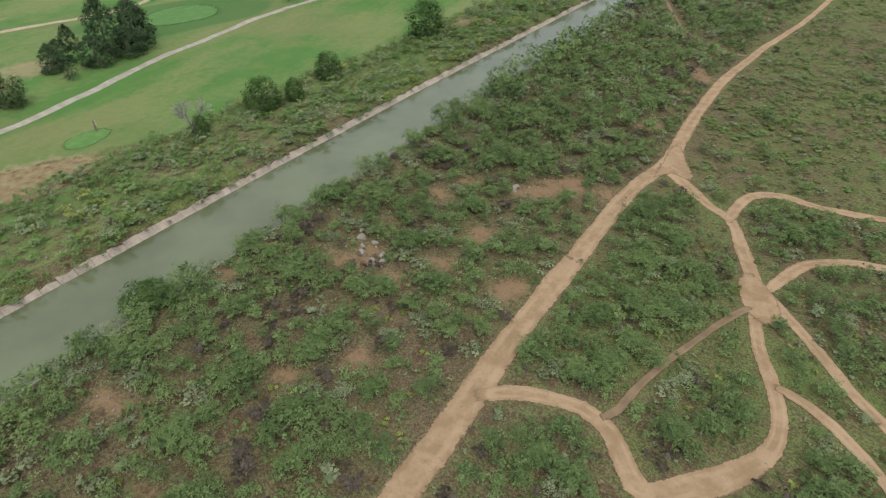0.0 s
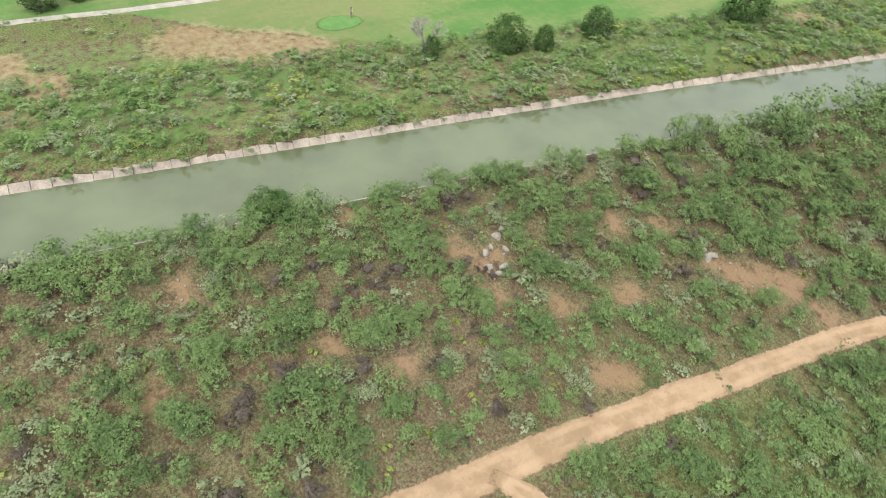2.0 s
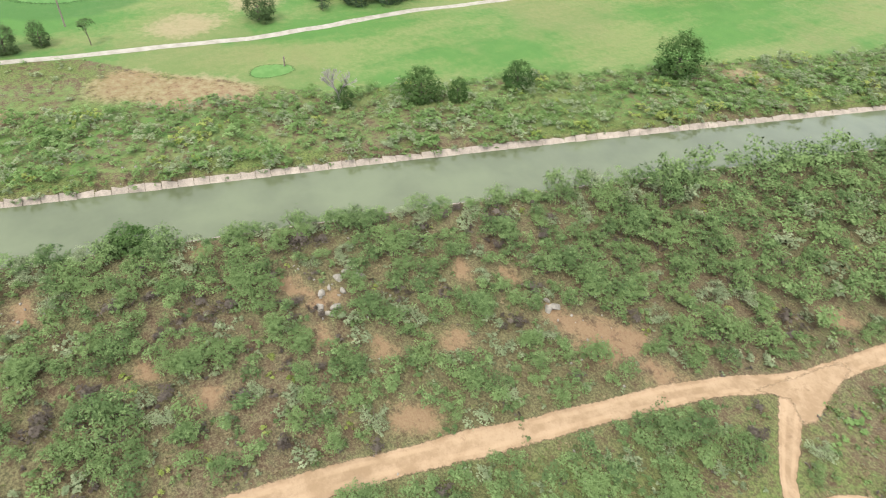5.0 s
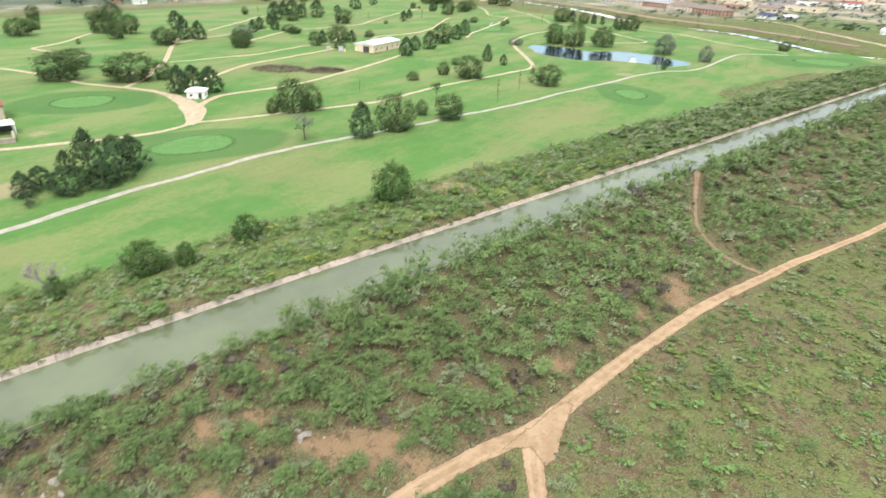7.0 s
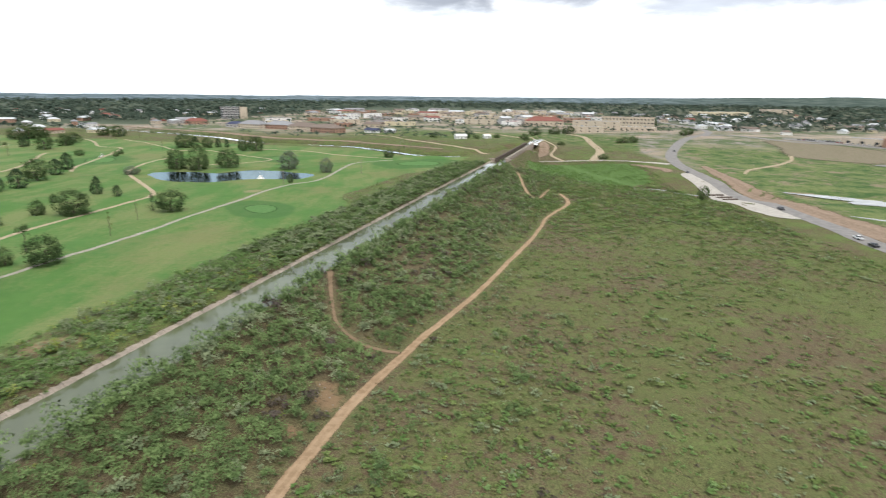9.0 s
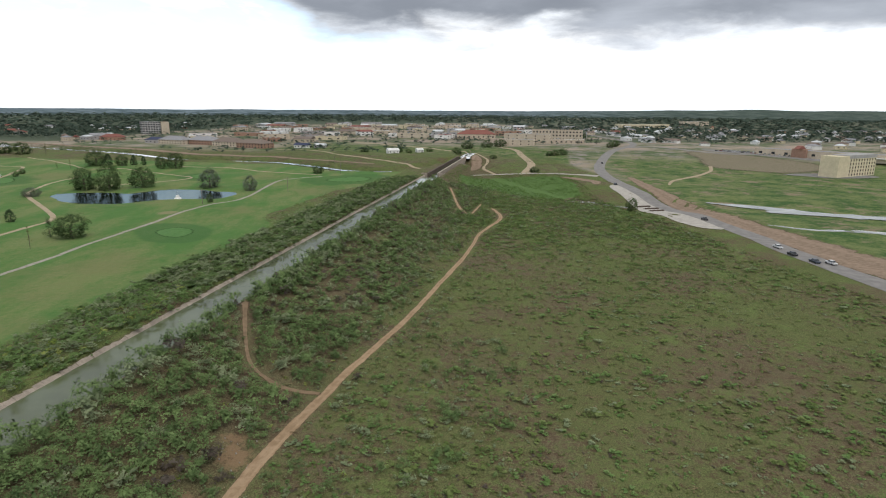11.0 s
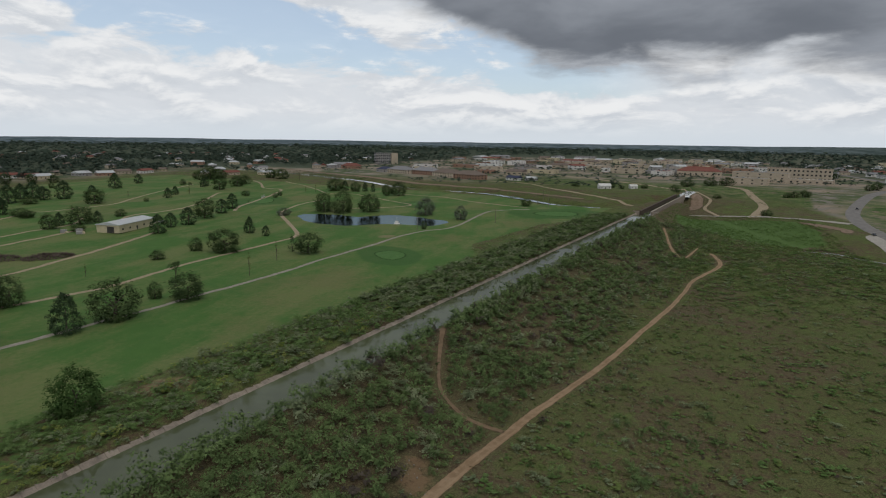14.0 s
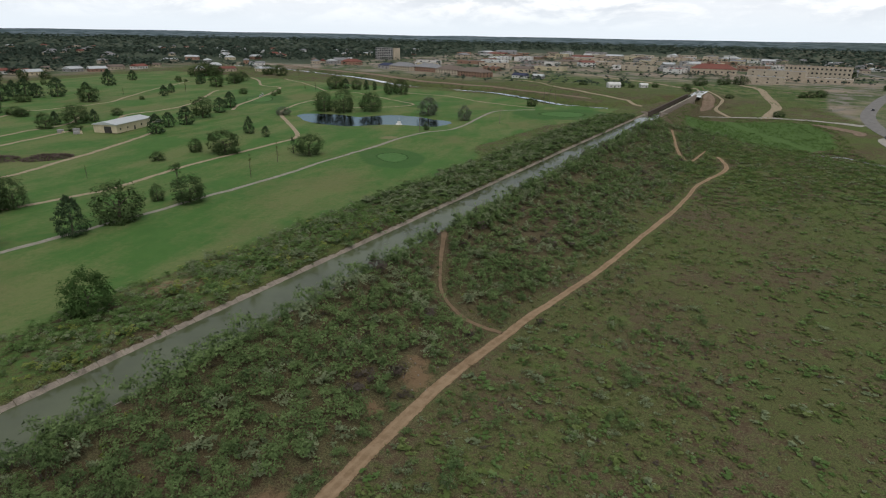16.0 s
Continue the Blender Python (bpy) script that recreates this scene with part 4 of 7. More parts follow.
# ---------------------------------------------------------------- plants
def leaves(r, centres, normals, size, slim=0.5, jitter=0.42, up=0.6, sprig=None):
    """Small pointed leaf sprays at given places; the last two results are their facing and the shade of their sprig."""
    n = len(centres)
    nm = normals * (1.15 - 0.5 * up) + np.array([0, 0, up]) + r.normal(0, jitter, (n, 3))
    nm /= np.linalg.norm(nm, axis=1)[:, None] + 1e-9
    t = np.cross(nm, r.normal(0, 1, (n, 3)))
    t /= np.linalg.norm(t, axis=1)[:, None] + 1e-9
    b = np.cross(nm, t)
    s = size * r.uniform(0.6, 1.35, (n, 1))
    v = np.stack([centres - t * s, centres + t * s * 0.55 - b * s * slim * 1.3 + nm * s * 0.2, centres + t * s * 0.55 + b * s * slim * 1.3], 1)
    face = normals * 0.95 + np.array([0, 0, 0.06 + 0.55 * up]) + nm * 0.25
    face /= np.linalg.norm(face, axis=1)[:, None] + 1e-9
    return v.reshape(-1, 3), np.arange(3 * n).reshape(n, 3), face, r.random(n) if sprig is None else sprig


def clump(seed, count, lobes, leaf, high=1.0, lobe=(0.3, 0.55), low=0.0, spread=0.62, up=0.6):
    """Foliage about 2 wide: rounded limbs, each carrying separate sprigs of leaves with gaps between them."""
    r = np.random.default_rng(seed)
    count, leaf = int(count * 1.45), leaf * 0.84
    a = r.uniform(0, 6.28, lobes)
    rad = np.sqrt(r.uniform(0.02, 1, lobes)) * spread
    size = r.uniform(*lobe, lobes)
    mid = np.column_stack([np.cos(a) * rad, np.sin(a) * rad, low + high * r.uniform(0.25, 0.75, lobes) * (1.15 - 0.6 * rad)])
    tufts = int(np.clip(count / 14, 4, 110))
    pick = r.choice(lobes, tufts, p=size ** 2 / (size ** 2).sum())
    d = r.normal(0, 1, (tufts, 3))
    d /= np.linalg.norm(d, axis=1)[:, None]
    d[:, 2] = np.where(d[:, 2] < -0.35, -d[:, 2], d[:, 2])
    flat = np.array([1, 1, 0.85 * max(high, 0.6)])
    core = mid[pick] + d * size[pick, None] * r.uniform(0.62, 1.08, (tufts, 1)) * flat
    wide = np.clip(1.75 / math.sqrt(tufts), 0.13, 0.34) * r.uniform(0.7, 1.3, tufts)
    tone = np.clip(0.5 + r.normal(0, 0.3, tufts), 0, 1)
    k = r.integers(0, tufts, count)
    e = r.normal(0, 1, (count, 3))
    e /= np.linalg.norm(e, axis=1)[:, None]
    e[:, 2] = np.where(e[:, 2] < -0.3, -e[:, 2], e[:, 2])
    c = core[k] + e * (wide[k] * r.uniform(0.35, 1.0, count))[:, None] * flat
    c[:, 2] = np.maximum(c[:, 2], low + 0.02 + 0.05 * r.random(count))
    out = e * 0.6 + d[k] * 0.55
    return leaves(r, c, out / (np.linalg.norm(out, axis=1)[:, None] + 1e-9), leaf, up=up, sprig=tone[k])


def round_crown(seed, count, leaf, tall=1.9, low=0.06, widest=0.4, ragged=0.17):
    """A broad tree's crown, 2 wide, closed down to its skirt, of uneven leafy boughs."""
    r = np.random.default_rng(seed)
    tufts = int(np.clip(count / 13, 12, 260))
    h = r.uniform(0, 1, tufts)
    a = r.uniform(0, 6.28, tufts)
    bough = ragged * (np.sin(a * 2 + seed) + np.sin(a * 3 + h * 5 + seed * 1.7) + np.sin(a * 5 - h * 9 + seed) * 0.8)
    skirt = np.where(h < widest, 0.72 + 0.28 * smooth(h, 0, widest), np.sqrt(np.clip(1 - ((h - widest) / (1 - widest)) ** 2, 0, 1)))
    rad = skirt * (0.84 + bough * 0.5) * r.uniform(0.45, 1.0, tufts) ** 0.45
    core = np.column_stack([np.cos(a) * rad, np.sin(a) * rad, low + h * (tall - low) * (0.93 + 0.25 * bough * h)])
    d = np.column_stack([np.cos(a) * (1.1 - h * 0.6), np.sin(a) * (1.1 - h * 0.6), h * 1.5 - 0.25])
    d /= np.linalg.norm(d, axis=1)[:, None]
    k = r.integers(0, tufts, count)
    e = r.normal(0, 1, (count, 3))
    e /= np.linalg.norm(e, axis=1)[:, None]
    wide = np.clip(3.5 / math.sqrt(tufts), 0.2, 0.5) * r.uniform(0.75, 1.25, tufts)
    c = core[k] + e * (wide[k] * r.uniform(0.3, 1.0, count))[:, None]
    c[:, 2] = np.maximum(c[:, 2], 0.02)
    tone = np.clip(r.normal(0.45, 0.28, tufts), 0, 1)
    out = e * 0.6 + d[k] * 0.6
    return leaves(r, c, out / (np.linalg.norm(out, axis=1)[:, None] + 1e-9), leaf, up=0.75, sprig=tone[k])


def cone_crown(seed, count, leaf, tall=2.6, low=0.25, blunt=0.75, ragged=0.16):
    """A pine's or juniper's crown, 2 wide, of sprays set round a stem."""
    r = np.random.default_rng(seed)
    count, leaf = int(count * 1.45), leaf * 0.84
    tufts = int(np.clip(count / 12, 6, 300))
    h = r.uniform(0, 1, tufts) ** 1.05
    a = r.uniform(0, 6.28, tufts)
    wob = 1 + ragged * np.sin(a * 3 + h * 9 + seed) + ragged * np.sin(a * 5 - h * 14) + ragged * np.sin(h * 24 + a)
    rad = (1 - h ** (1 / blunt)) ** 0.8 * wob * r.uniform(0.5, 1.0, tufts) ** 0.5 * (0.55 + 0.45 * smooth(h, 0, 0.16))
    core = np.column_stack([np.cos(a) * rad, np.sin(a) * rad, low + h * tall])
    k = r.integers(0, tufts, count)
    e = r.normal(0, 1, (count, 3))
    e /= np.linalg.norm(e, axis=1)[:, None]
    wide = np.clip(3.3 / math.sqrt(tufts), 0.15, 0.45) * r.uniform(0.7, 1.25, tufts)
    c = core[k] + e * (wide[k] * r.uniform(0.3, 1.0, count))[:, None]
    out = np.column_stack([np.cos(a), np.sin(a), 0.35 + 0 * a])[k] * 0.6 + e * 0.6
    tone = np.clip(r.normal(0.45, 0.28, tufts), 0, 1)
    return leaves(r, c, out / (np.linalg.norm(out, axis=1)[:, None] + 1e-9), leaf, 0.55, 0.3, 0.5, sprig=tone[k])


def scatter(name, protos, mat, places, label, category):
    """Many plants as one object; places: x, y, width, height factor."""
    if not len(places):
        return None
    r = np.random.default_rng(len(places))
    V, F, T, N, S, base = [], [], [], [], [], 0
    pick = r.integers(0, len(protos), len(places))
    for i, (pv, pf, pn, ps) in enumerate(protos):
        p = places[pick == i]
        if not len(p):
            continue
        a = r.uniform(0, 6.28, len(p))
        s = p[:, 2] / 2
        co, si = np.cos(a) * s, np.sin(a) * s
        x = pv[None, :, 0] * co[:, None] - pv[None, :, 1] * si[:, None] + p[:, 0:1]
        y = pv[None, :, 0] * si[:, None] + pv[None, :, 1] * co[:, None] + p[:, 1:2]
        z = pv[None, :, 2] * (s * p[:, 3])[:, None] + ground_z(p[:, 0], p[:, 1])[:, None] - 0.04
        V.append(np.stack([x, y, z], -1).reshape(-1, 3))
        F.append((pf[None] + (np.arange(len(p)) * len(pv))[:, None, None]).reshape(-1, 3) + base)
        T.append(np.repeat(r.random(len(p)), len(pf)))
        S.append(np.tile(ps, len(p)))
        co, si = np.cos(a)[:, None], np.sin(a)[:, None]
        N.append(np.stack([pn[None, :, 0] * co - pn[None, :, 1] * si, pn[None, :, 0] * si + pn[None, :, 1] * co, np.repeat(pn[None, :, 2], len(p), 0)], -1).reshape(-1, 3))
        base += len(p) * len(pv)
    ob = new(name, mesh_np(name, np.vstack(V), np.vstack(F), mat, np.concatenate(T), facing=np.vstack(N), sprig=np.concatenate(S)))
    return tagged(ob, label, category, kind="stuff")


ALL_TRACKS = [(np.array(spline(p, 3.0)), (max(w) if isinstance(w, tuple) else w) / 2) for p, w in TRACKS.values()]
ALL_TRACKS.append((np.array([(-26.4, 44), (-25.6, 48), (-25.2, 52), (-22.8, 44), (-15.9, 14), (-15.9, 18)]), 1.8))
TRACK_DOTS = np.vstack([p for p, w in ALL_TRACKS])
TRACK_HALF = np.concatenate([np.full(len(p), w) for p, w in ALL_TRACKS])


def track_room(x, y):
    """Free distance from the nearest dirt track."""
    out = np.full(len(x), 1e9)
    for k in range(0, len(x), 4000):
        d = np.hypot(x[k:k + 4000, None] - TRACK_DOTS[None, :, 0], y[k:k + 4000, None] - TRACK_DOTS[None, :, 1]) - TRACK_HALF[None]
        out[k:k + 4000] = d.min(1)
    return out


def sow(seed, n, u0, u1, v0, v1):
    r = np.random.default_rng(seed)
    u, v = r.uniform(u0, u1, n), r.uniform(v0, v1, n)
    x, y = to_xy(u, v)
    return r, u, v, x, y


# shrubs that stand out, with their widths
GREEN_A = [(-56.8, 10.0, 5.4), (-50.8, 4.6, 4.9), (-49.1, 2.8, 3.1), (-58.1, -0.8, 5.3), (-58.6, -5.9, 4.6), (-61.6, -9.2, 5.8), (-59.8, -11.5, 4.6), (-64.3, -16.7, 5.3), (-57.6, -19.0, 7.3), (-53.9, -12.0, 4.9), (-66.5, -31.4, 3.7),
           (-74.1, -29.0, 3.2), (-65.2, -25.6, 5.4), (-66.8, -21.9, 4.2), (-64.3, -33.0, 5.5), (-61.6, -28.6, 5.3), (-67.7, -2.7, 6.2), (-70.5, -10.3, 4.4), (-53.1, 33.0, 6.7), (-49.7, 34.9, 7.0), (-45.5, 39.8, 6.6)]
GREEN_B = [(-53.3, 11.7, 3.1), (-44.0, 15.7, 5.2), (-44.7, 22.6, 5.0), (-38.9, 22.5, 3.4), (-39.9, 29.0, 4.8), (-39.0, 36.2, 4.2), (-34.5, 39.1, 3.4), (-52.8, 19.3, 5.9), (-52.4, 24.7, 4.8), (-60.9, 15.3, 4.6), (-62.1, 22.6, 4.9),
           (-61.4, 29.6, 6.4), (-61.0, 35.2, 4.7), (-65.0, 16.3, 6.1), (-69.7, 14.6, 4.9), (-73.1, -0.5, 5.3), (-78.1, -12.8, 5.5), (-75.3, -17.7, 5.8), (-80.3, -31.4, 6.6), (-51.1, 49.2, 8.2), (-46.8, 56.4, 7.4), (-54.7, 47.9, 6.0)]
GREEN_C = [(-39.5, -1.2, 4.6), (-35.0, -4.1, 5.2), (-30.8, -1.7, 5.1), (-28.2, 2.2, 5.6), (-33.6, 4.3, 5.4), (-29.8, 10.6, 5.8), (-25.4, 8.6, 6.0), (-22.0, 14.8, 4.6), (-28.9, 19.8, 6.6), (-24.6, 23.8, 5.1), (-28.5, 30.2, 6.6), (-32.2, 27.8, 3.4), (-36.8, -13.0, 5.0),
           (-34.4, -15.9, 5.4), (-37.6, -16.5, 3.7), (-25.3, -7.2, 4.8), (-21.3, -4.8, 5.4), (-19.4, -2.6, 3.6), (-26.0, -8.4, 2.9), (-23.7, -9.6, 2.6), (-12.6, -6.4, 3.8), (-13.0, -10.6, 4.2), (-13.4, 5.6, 3.2), (-11.1, 30.8, 6.4), (-5.4, 32.2, 6.2)]
GREY_A = [(-66.9, 5.7, 2.9), (-54.7, -5.8, 3.1), (-67.2, 10.2, 3.0), (-71.4, -24.4, 2.5), (-56.2, 24.0, 3.4), (-55.1, 30.9, 3.3), (-68.0, 21.0, 3.9), (-66.1, 28.2, 4.2), (-60.9, 44.2, 4.6), (-77.7, -22.5, 4.0), (-52.6, -2.2, 2.8), (-49.0, 0.0, 1.9)]
DARK_A = [(-62.4, 2.0, 2.4), (-59.6, 4.0, 1.8), (-72.5, 2.7, 2.0), (-64.6, -7.0, 3.0), (-52.9, 43.5, 2.4), (-59.7, 38.3, 2.4), (-54.0, 1.0, 2.0), (-65.4, -10.2, 2.7), (-55.8, -1.8, 2.0)]


def stems(seed, mat=None):
    r = random.Random(seed)
    bm = bmesh.new()
    for i in range(6):
        a = i * 1.05 + r.uniform(-0.3, 0.3)
        q = (math.cos(a) * r.uniform(0.25, 0.6), math.sin(a) * r.uniform(0.25, 0.6), r.uniform(0.4, 0.7))
        tube_into(bm, (math.cos(a) * 0.05, math.sin(a) * 0.05, -0.05), q, 0.028, 0.012, 4)
    return from_bm("stem", bm, mat or M_BARK)


def as_mesh(name, proto, mat):
    return mesh_np(name, proto[0], proto[1], mat, np.zeros(len(proto[1])), facing=proto[2], sprig=proto[3])


MESQ_BIG = [clump(20 + i, 900, 13 + i % 4, 0.056, 1.05) for i in range(6)]
MESQ_FINE = [clump(30 + i, 220, 10 + i % 3, 0.096, 1.0, up=0.9) for i in range(5)]
MESQ_MID = [clump(40 + i, 150, 10, 0.115, 0.95, up=1.0) for i in range(5)]
MESQ_LOW = [clump(60 + i, 62, 8, 0.16, 0.95, up=1.2) for i in range(6)]
SALT_BIG = [clump(80 + i, 560, 13, 0.058, 0.85, (0.2, 0.38)) for i in range(4)]
SALT_MID = [clump(85 + i, 120, 10, 0.125, 0.85, (0.22, 0.4)) for i in range(4)]
SMALL = [clump(70 + i, 56, 7, 0.185, 0.9, (0.25, 0.45)) for i in range(5)]
TWIGGY = [clump(90 + i, 100, 7, 0.13, 0.8, (0.25, 0.45)) for i in range(3)]
HERBS = [clump(100 + i, 16, 5, 0.26, 0.5, (0.3, 0.5), up=1.5) for i in range(5)]
FIELD = [clump(115 + i, 29, 7, 0.225, 0.6, (0.28, 0.48), up=2.0) for i in range(6)]
TUFTS = [clump(110 + i, 10, 4, 0.31, 0.36, (0.3, 0.5), up=2.4) for i in range(5)]

SHRUB_KINDS = {
    "mesquite": ([as_mesh("foliage", p, M_MESQ) for p in MESQ_BIG], "leafy green mesquite shrub on dry reddish soil", [stems(i) for i in range(3)]),
    "saltbush": ([as_mesh("foliage", p, M_SALT) for p in SALT_BIG], "pale grey-green saltbush on a dry slope", [stems(i) for i in range(3)]),
    "lime": ([as_mesh("foliage", p, M_LIME) for p in SALT_BIG[:2]], "small yellow-green flowering shrub on bare soil", [stems(i) for i in range(3)]),
    "dead": ([as_mesh("foliage", p, M_TWIG) for p in TWIGGY], "dark leafless twiggy dead shrub", [stems(i) for i in range(3)]),
}


def shrub(kind, x, y, wide, tall, turn):
    crowns, label, wood = SHRUB_KINDS[kind]
    i = int(abs(x * 13 + y * 7)) 
    top = tagged(new("shrub"), label, "shrub", "shrubs on the canal slope")
    top.matrix_basis = pose(x, y, float(ground_z(x, y)) - 0.05, 0, 0, turn) @ Matrix.Diagonal((wide * 0.52, wide * 0.52, wide * 0.53 * tall, 1))
    part("foliage", crowns[i % len(crowns)], top)
    part("stem", wood[i % 3], top)


def plant_slope():
    r = random.Random(5)
    placed = []
    for rows, kind in ((GREEN_A, "mesquite"), (GREEN_B, "mesquite"), (GREEN_C, "mesquite"), (GREY_A, "saltbush"), (DARK_A, "dead")):
        for x, y, w in rows:
            # a wide thicket is a few plants
            n = 1 if w < 3.6 else 2 if w < 5 else 3
            for k in range(n):
                a = r.uniform(0, 6.28)
                off = 0 if n == 1 else w * 0.24
                px, py, pw = x + math.cos(a + k * 6.28 / n) * off, y + math.sin(a + k * 6.28 / n) * off, w if n == 1 else w * r.uniform(0.66, 0.82)
                tall = r.uniform(0.8, 1.1) * (0.95 if kind == "mesquite" else 0.75)
                shrub(kind, px, py, pw, tall, r.uniform(0, 360))
                placed.append((px, py, pw))
    # between them, smaller shrubs of all kinds
    rr, u, v, x, y = sow(31, 17000, 13.7, 86, -64, 165)
    room = track_room(x, y)
    bare = spots(x, y, BARE)
    size = 0.9 + 2.9 * rr.random(len(x)) ** 1.5 + 1.5 * (u < 19) * rr.random(len(x)) + 2.7 * smooth(v, 40, 75) * (u < 43) * rr.random(len(x)) ** 0.7
    dens = np.where(u < 47, 1.0, np.where((v < 60) & (u < 84), 0.9, 0.07))
    ok = (room > size * 0.34) & (rr.random(len(x)) > bare * 1.3) & (rr.random(len(x)) < dens) & (rr.random(len(x)) < 0.98 + 0.5 * waves(x, y, 5, 33))
    keep = {k: [] for k in SHRUB_KINDS}
    done = np.array(placed)
    count = len(placed)
    near = np.hypot(x + 52, y - 12)
    kept = 0
    for i in sorted(np.nonzero(ok)[0], key=lambda q: -size[q]):
        d = np.hypot(done[:, 0] - x[i], done[:, 1] - y[i]) - 0.5 * 0.47 * (done[:, 2] + size[i])
        if d.min() < 0:
            continue
        done = np.vstack([done, (x[i], y[i], size[i])])
        q = rr.random() + 0.15 * waves(x[i], y[i], 12, 35)
        kind = "mesquite" if q < 0.66 else "saltbush" if q < 0.85 else "lime" if q < 0.89 else "dead"
        if v[i] > 45 and kind == "dead" and rr.random() < 0.75:
            kind = "mesquite"
        wide = min(size[i], 1.4) if kind == "lime" else size[i]
        tall = rr.uniform(0.85, 1.3) * (1.0 if kind == "mesquite" else 0.8) + (0.25 if u[i] < 21 and v[i] > 40 else 0)
        if count < 320 and near[i] < 46 and size[i] > 1.5:
            shrub(kind, x[i], y[i], wide, tall, rr.uniform(0, 360))
            count += 1
        else:
            keep[kind].append((x[i], y[i], wide, tall))
    for kind, protos, mat, label in (("mesquite", MESQ_FINE, M_MESQ, "leafy green mesquite shrubs among dry soil"), ("saltbush", SALT_MID, M_SALT, "pale grey-green saltbush shrubs"),
                                     ("lime", MESQ_MID[:2], M_LIME, "small yellow-green shrubs"), ("dead", TWIGGY, M_TWIG, "dark leafless dead shrubs")):
        rows = np.array(keep[kind])
        small = rows[:, 2] < 2.0
        beyond = to_uv(rows[:, 0], rows[:, 1])[1] > 100
        scatter("shrubs", protos, mat, rows[~small & ~beyond], label, "shrubs")
        scatter("shrubs", MESQ_MID if kind != "dead" else TWIGGY, mat, rows[~small & beyond], label, "shrubs")
        scatter("shrubs", SMALL, mat, rows[small], label, "shrubs")
    # the slope farther on
    rr, u, v, x, y = sow(32, 6200, 13.7, 66, 160, 440)
    room = track_room(x, y)
    size = 1.5 + 3.2 * rr.random(len(x)) ** 1.4 + 1.6 * (u < 22) * rr.random(len(x))
    size *= 1 - 0.4 * smooth(u, 44, 60)
    ok = (room > size * 0.4) & (rr.random(len(x)) < 0.85 + 0.5 * waves(x, y, 8, 34) - 0.45 * smooth(u, 42, 58))
    kind = rr.random(len(x))
    tall = rr.uniform(0.75, 1.1, len(x)) + 0.45 * (u < 22)
    rows = np.column_stack([x, y, size, tall])
    scatter("shrubs", MESQ_LOW, M_MESQ, rows[ok & (kind < 0.72)], "leafy green mesquite shrubs along the canal bank", "shrubs")
    scatter("shrubs", MESQ_LOW, M_SALT, rows[ok & (kind > 0.72) & (kind < 0.95)], "pale grey-green saltbush shrubs along the canal bank", "shrubs")
    scatter("shrubs", MESQ_LOW, M_TWIG, rows[ok & (kind > 0.95)], "dark dead shrubs along the canal bank", "shrubs")


    # shrubs that lean over both edges of the canal
    rr, u, v, x, y = sow(36, 620, 13.7, 15.6, -110, 440)
    rows = np.column_stack([x, y, 1.3 + 2.2 * rr.random(len(x)) ** 1.3, rr.uniform(0.7, 1.05, len(x))])
    ok, kind = rr.random(len(x)) < 0.8 + 0.5 * waves(v, v * 0, 7, 37), rr.random(len(x))
    scatter("edge_shrubs", MESQ_MID, M_MESQ, rows[ok & (kind < 0.62)], "leafy green shrubs leaning over the canal's edge", "shrubs")
    scatter("edge_shrubs", SALT_MID, M_SALT, rows[ok & (kind > 0.62)], "pale grey-green shrubs leaning over the canal's edge", "shrubs")
    rr, u, v, x, y = sow(38, 520, -1.3, 0.5, -110, 440)
    rows = np.column_stack([x, y, 0.6 + 1.5 * rr.random(len(x)) ** 1.6, rr.uniform(0.6, 0.95, len(x))])
    ok, kind = rr.random(len(x)) < 0.6 + 0.8 * waves(v, v * 0, 6, 39), rr.random(len(x))
    scatter("edge_weeds", SMALL, M_WEED, rows[ok & (kind < 0.6)], "green weeds hanging over cracked concrete slabs", "weeds")
    scatter("edge_weeds", SMALL, M_SALT, rows[ok & (kind > 0.6)], "grey-green weeds hanging over cracked concrete slabs", "weeds")


plant_slope()


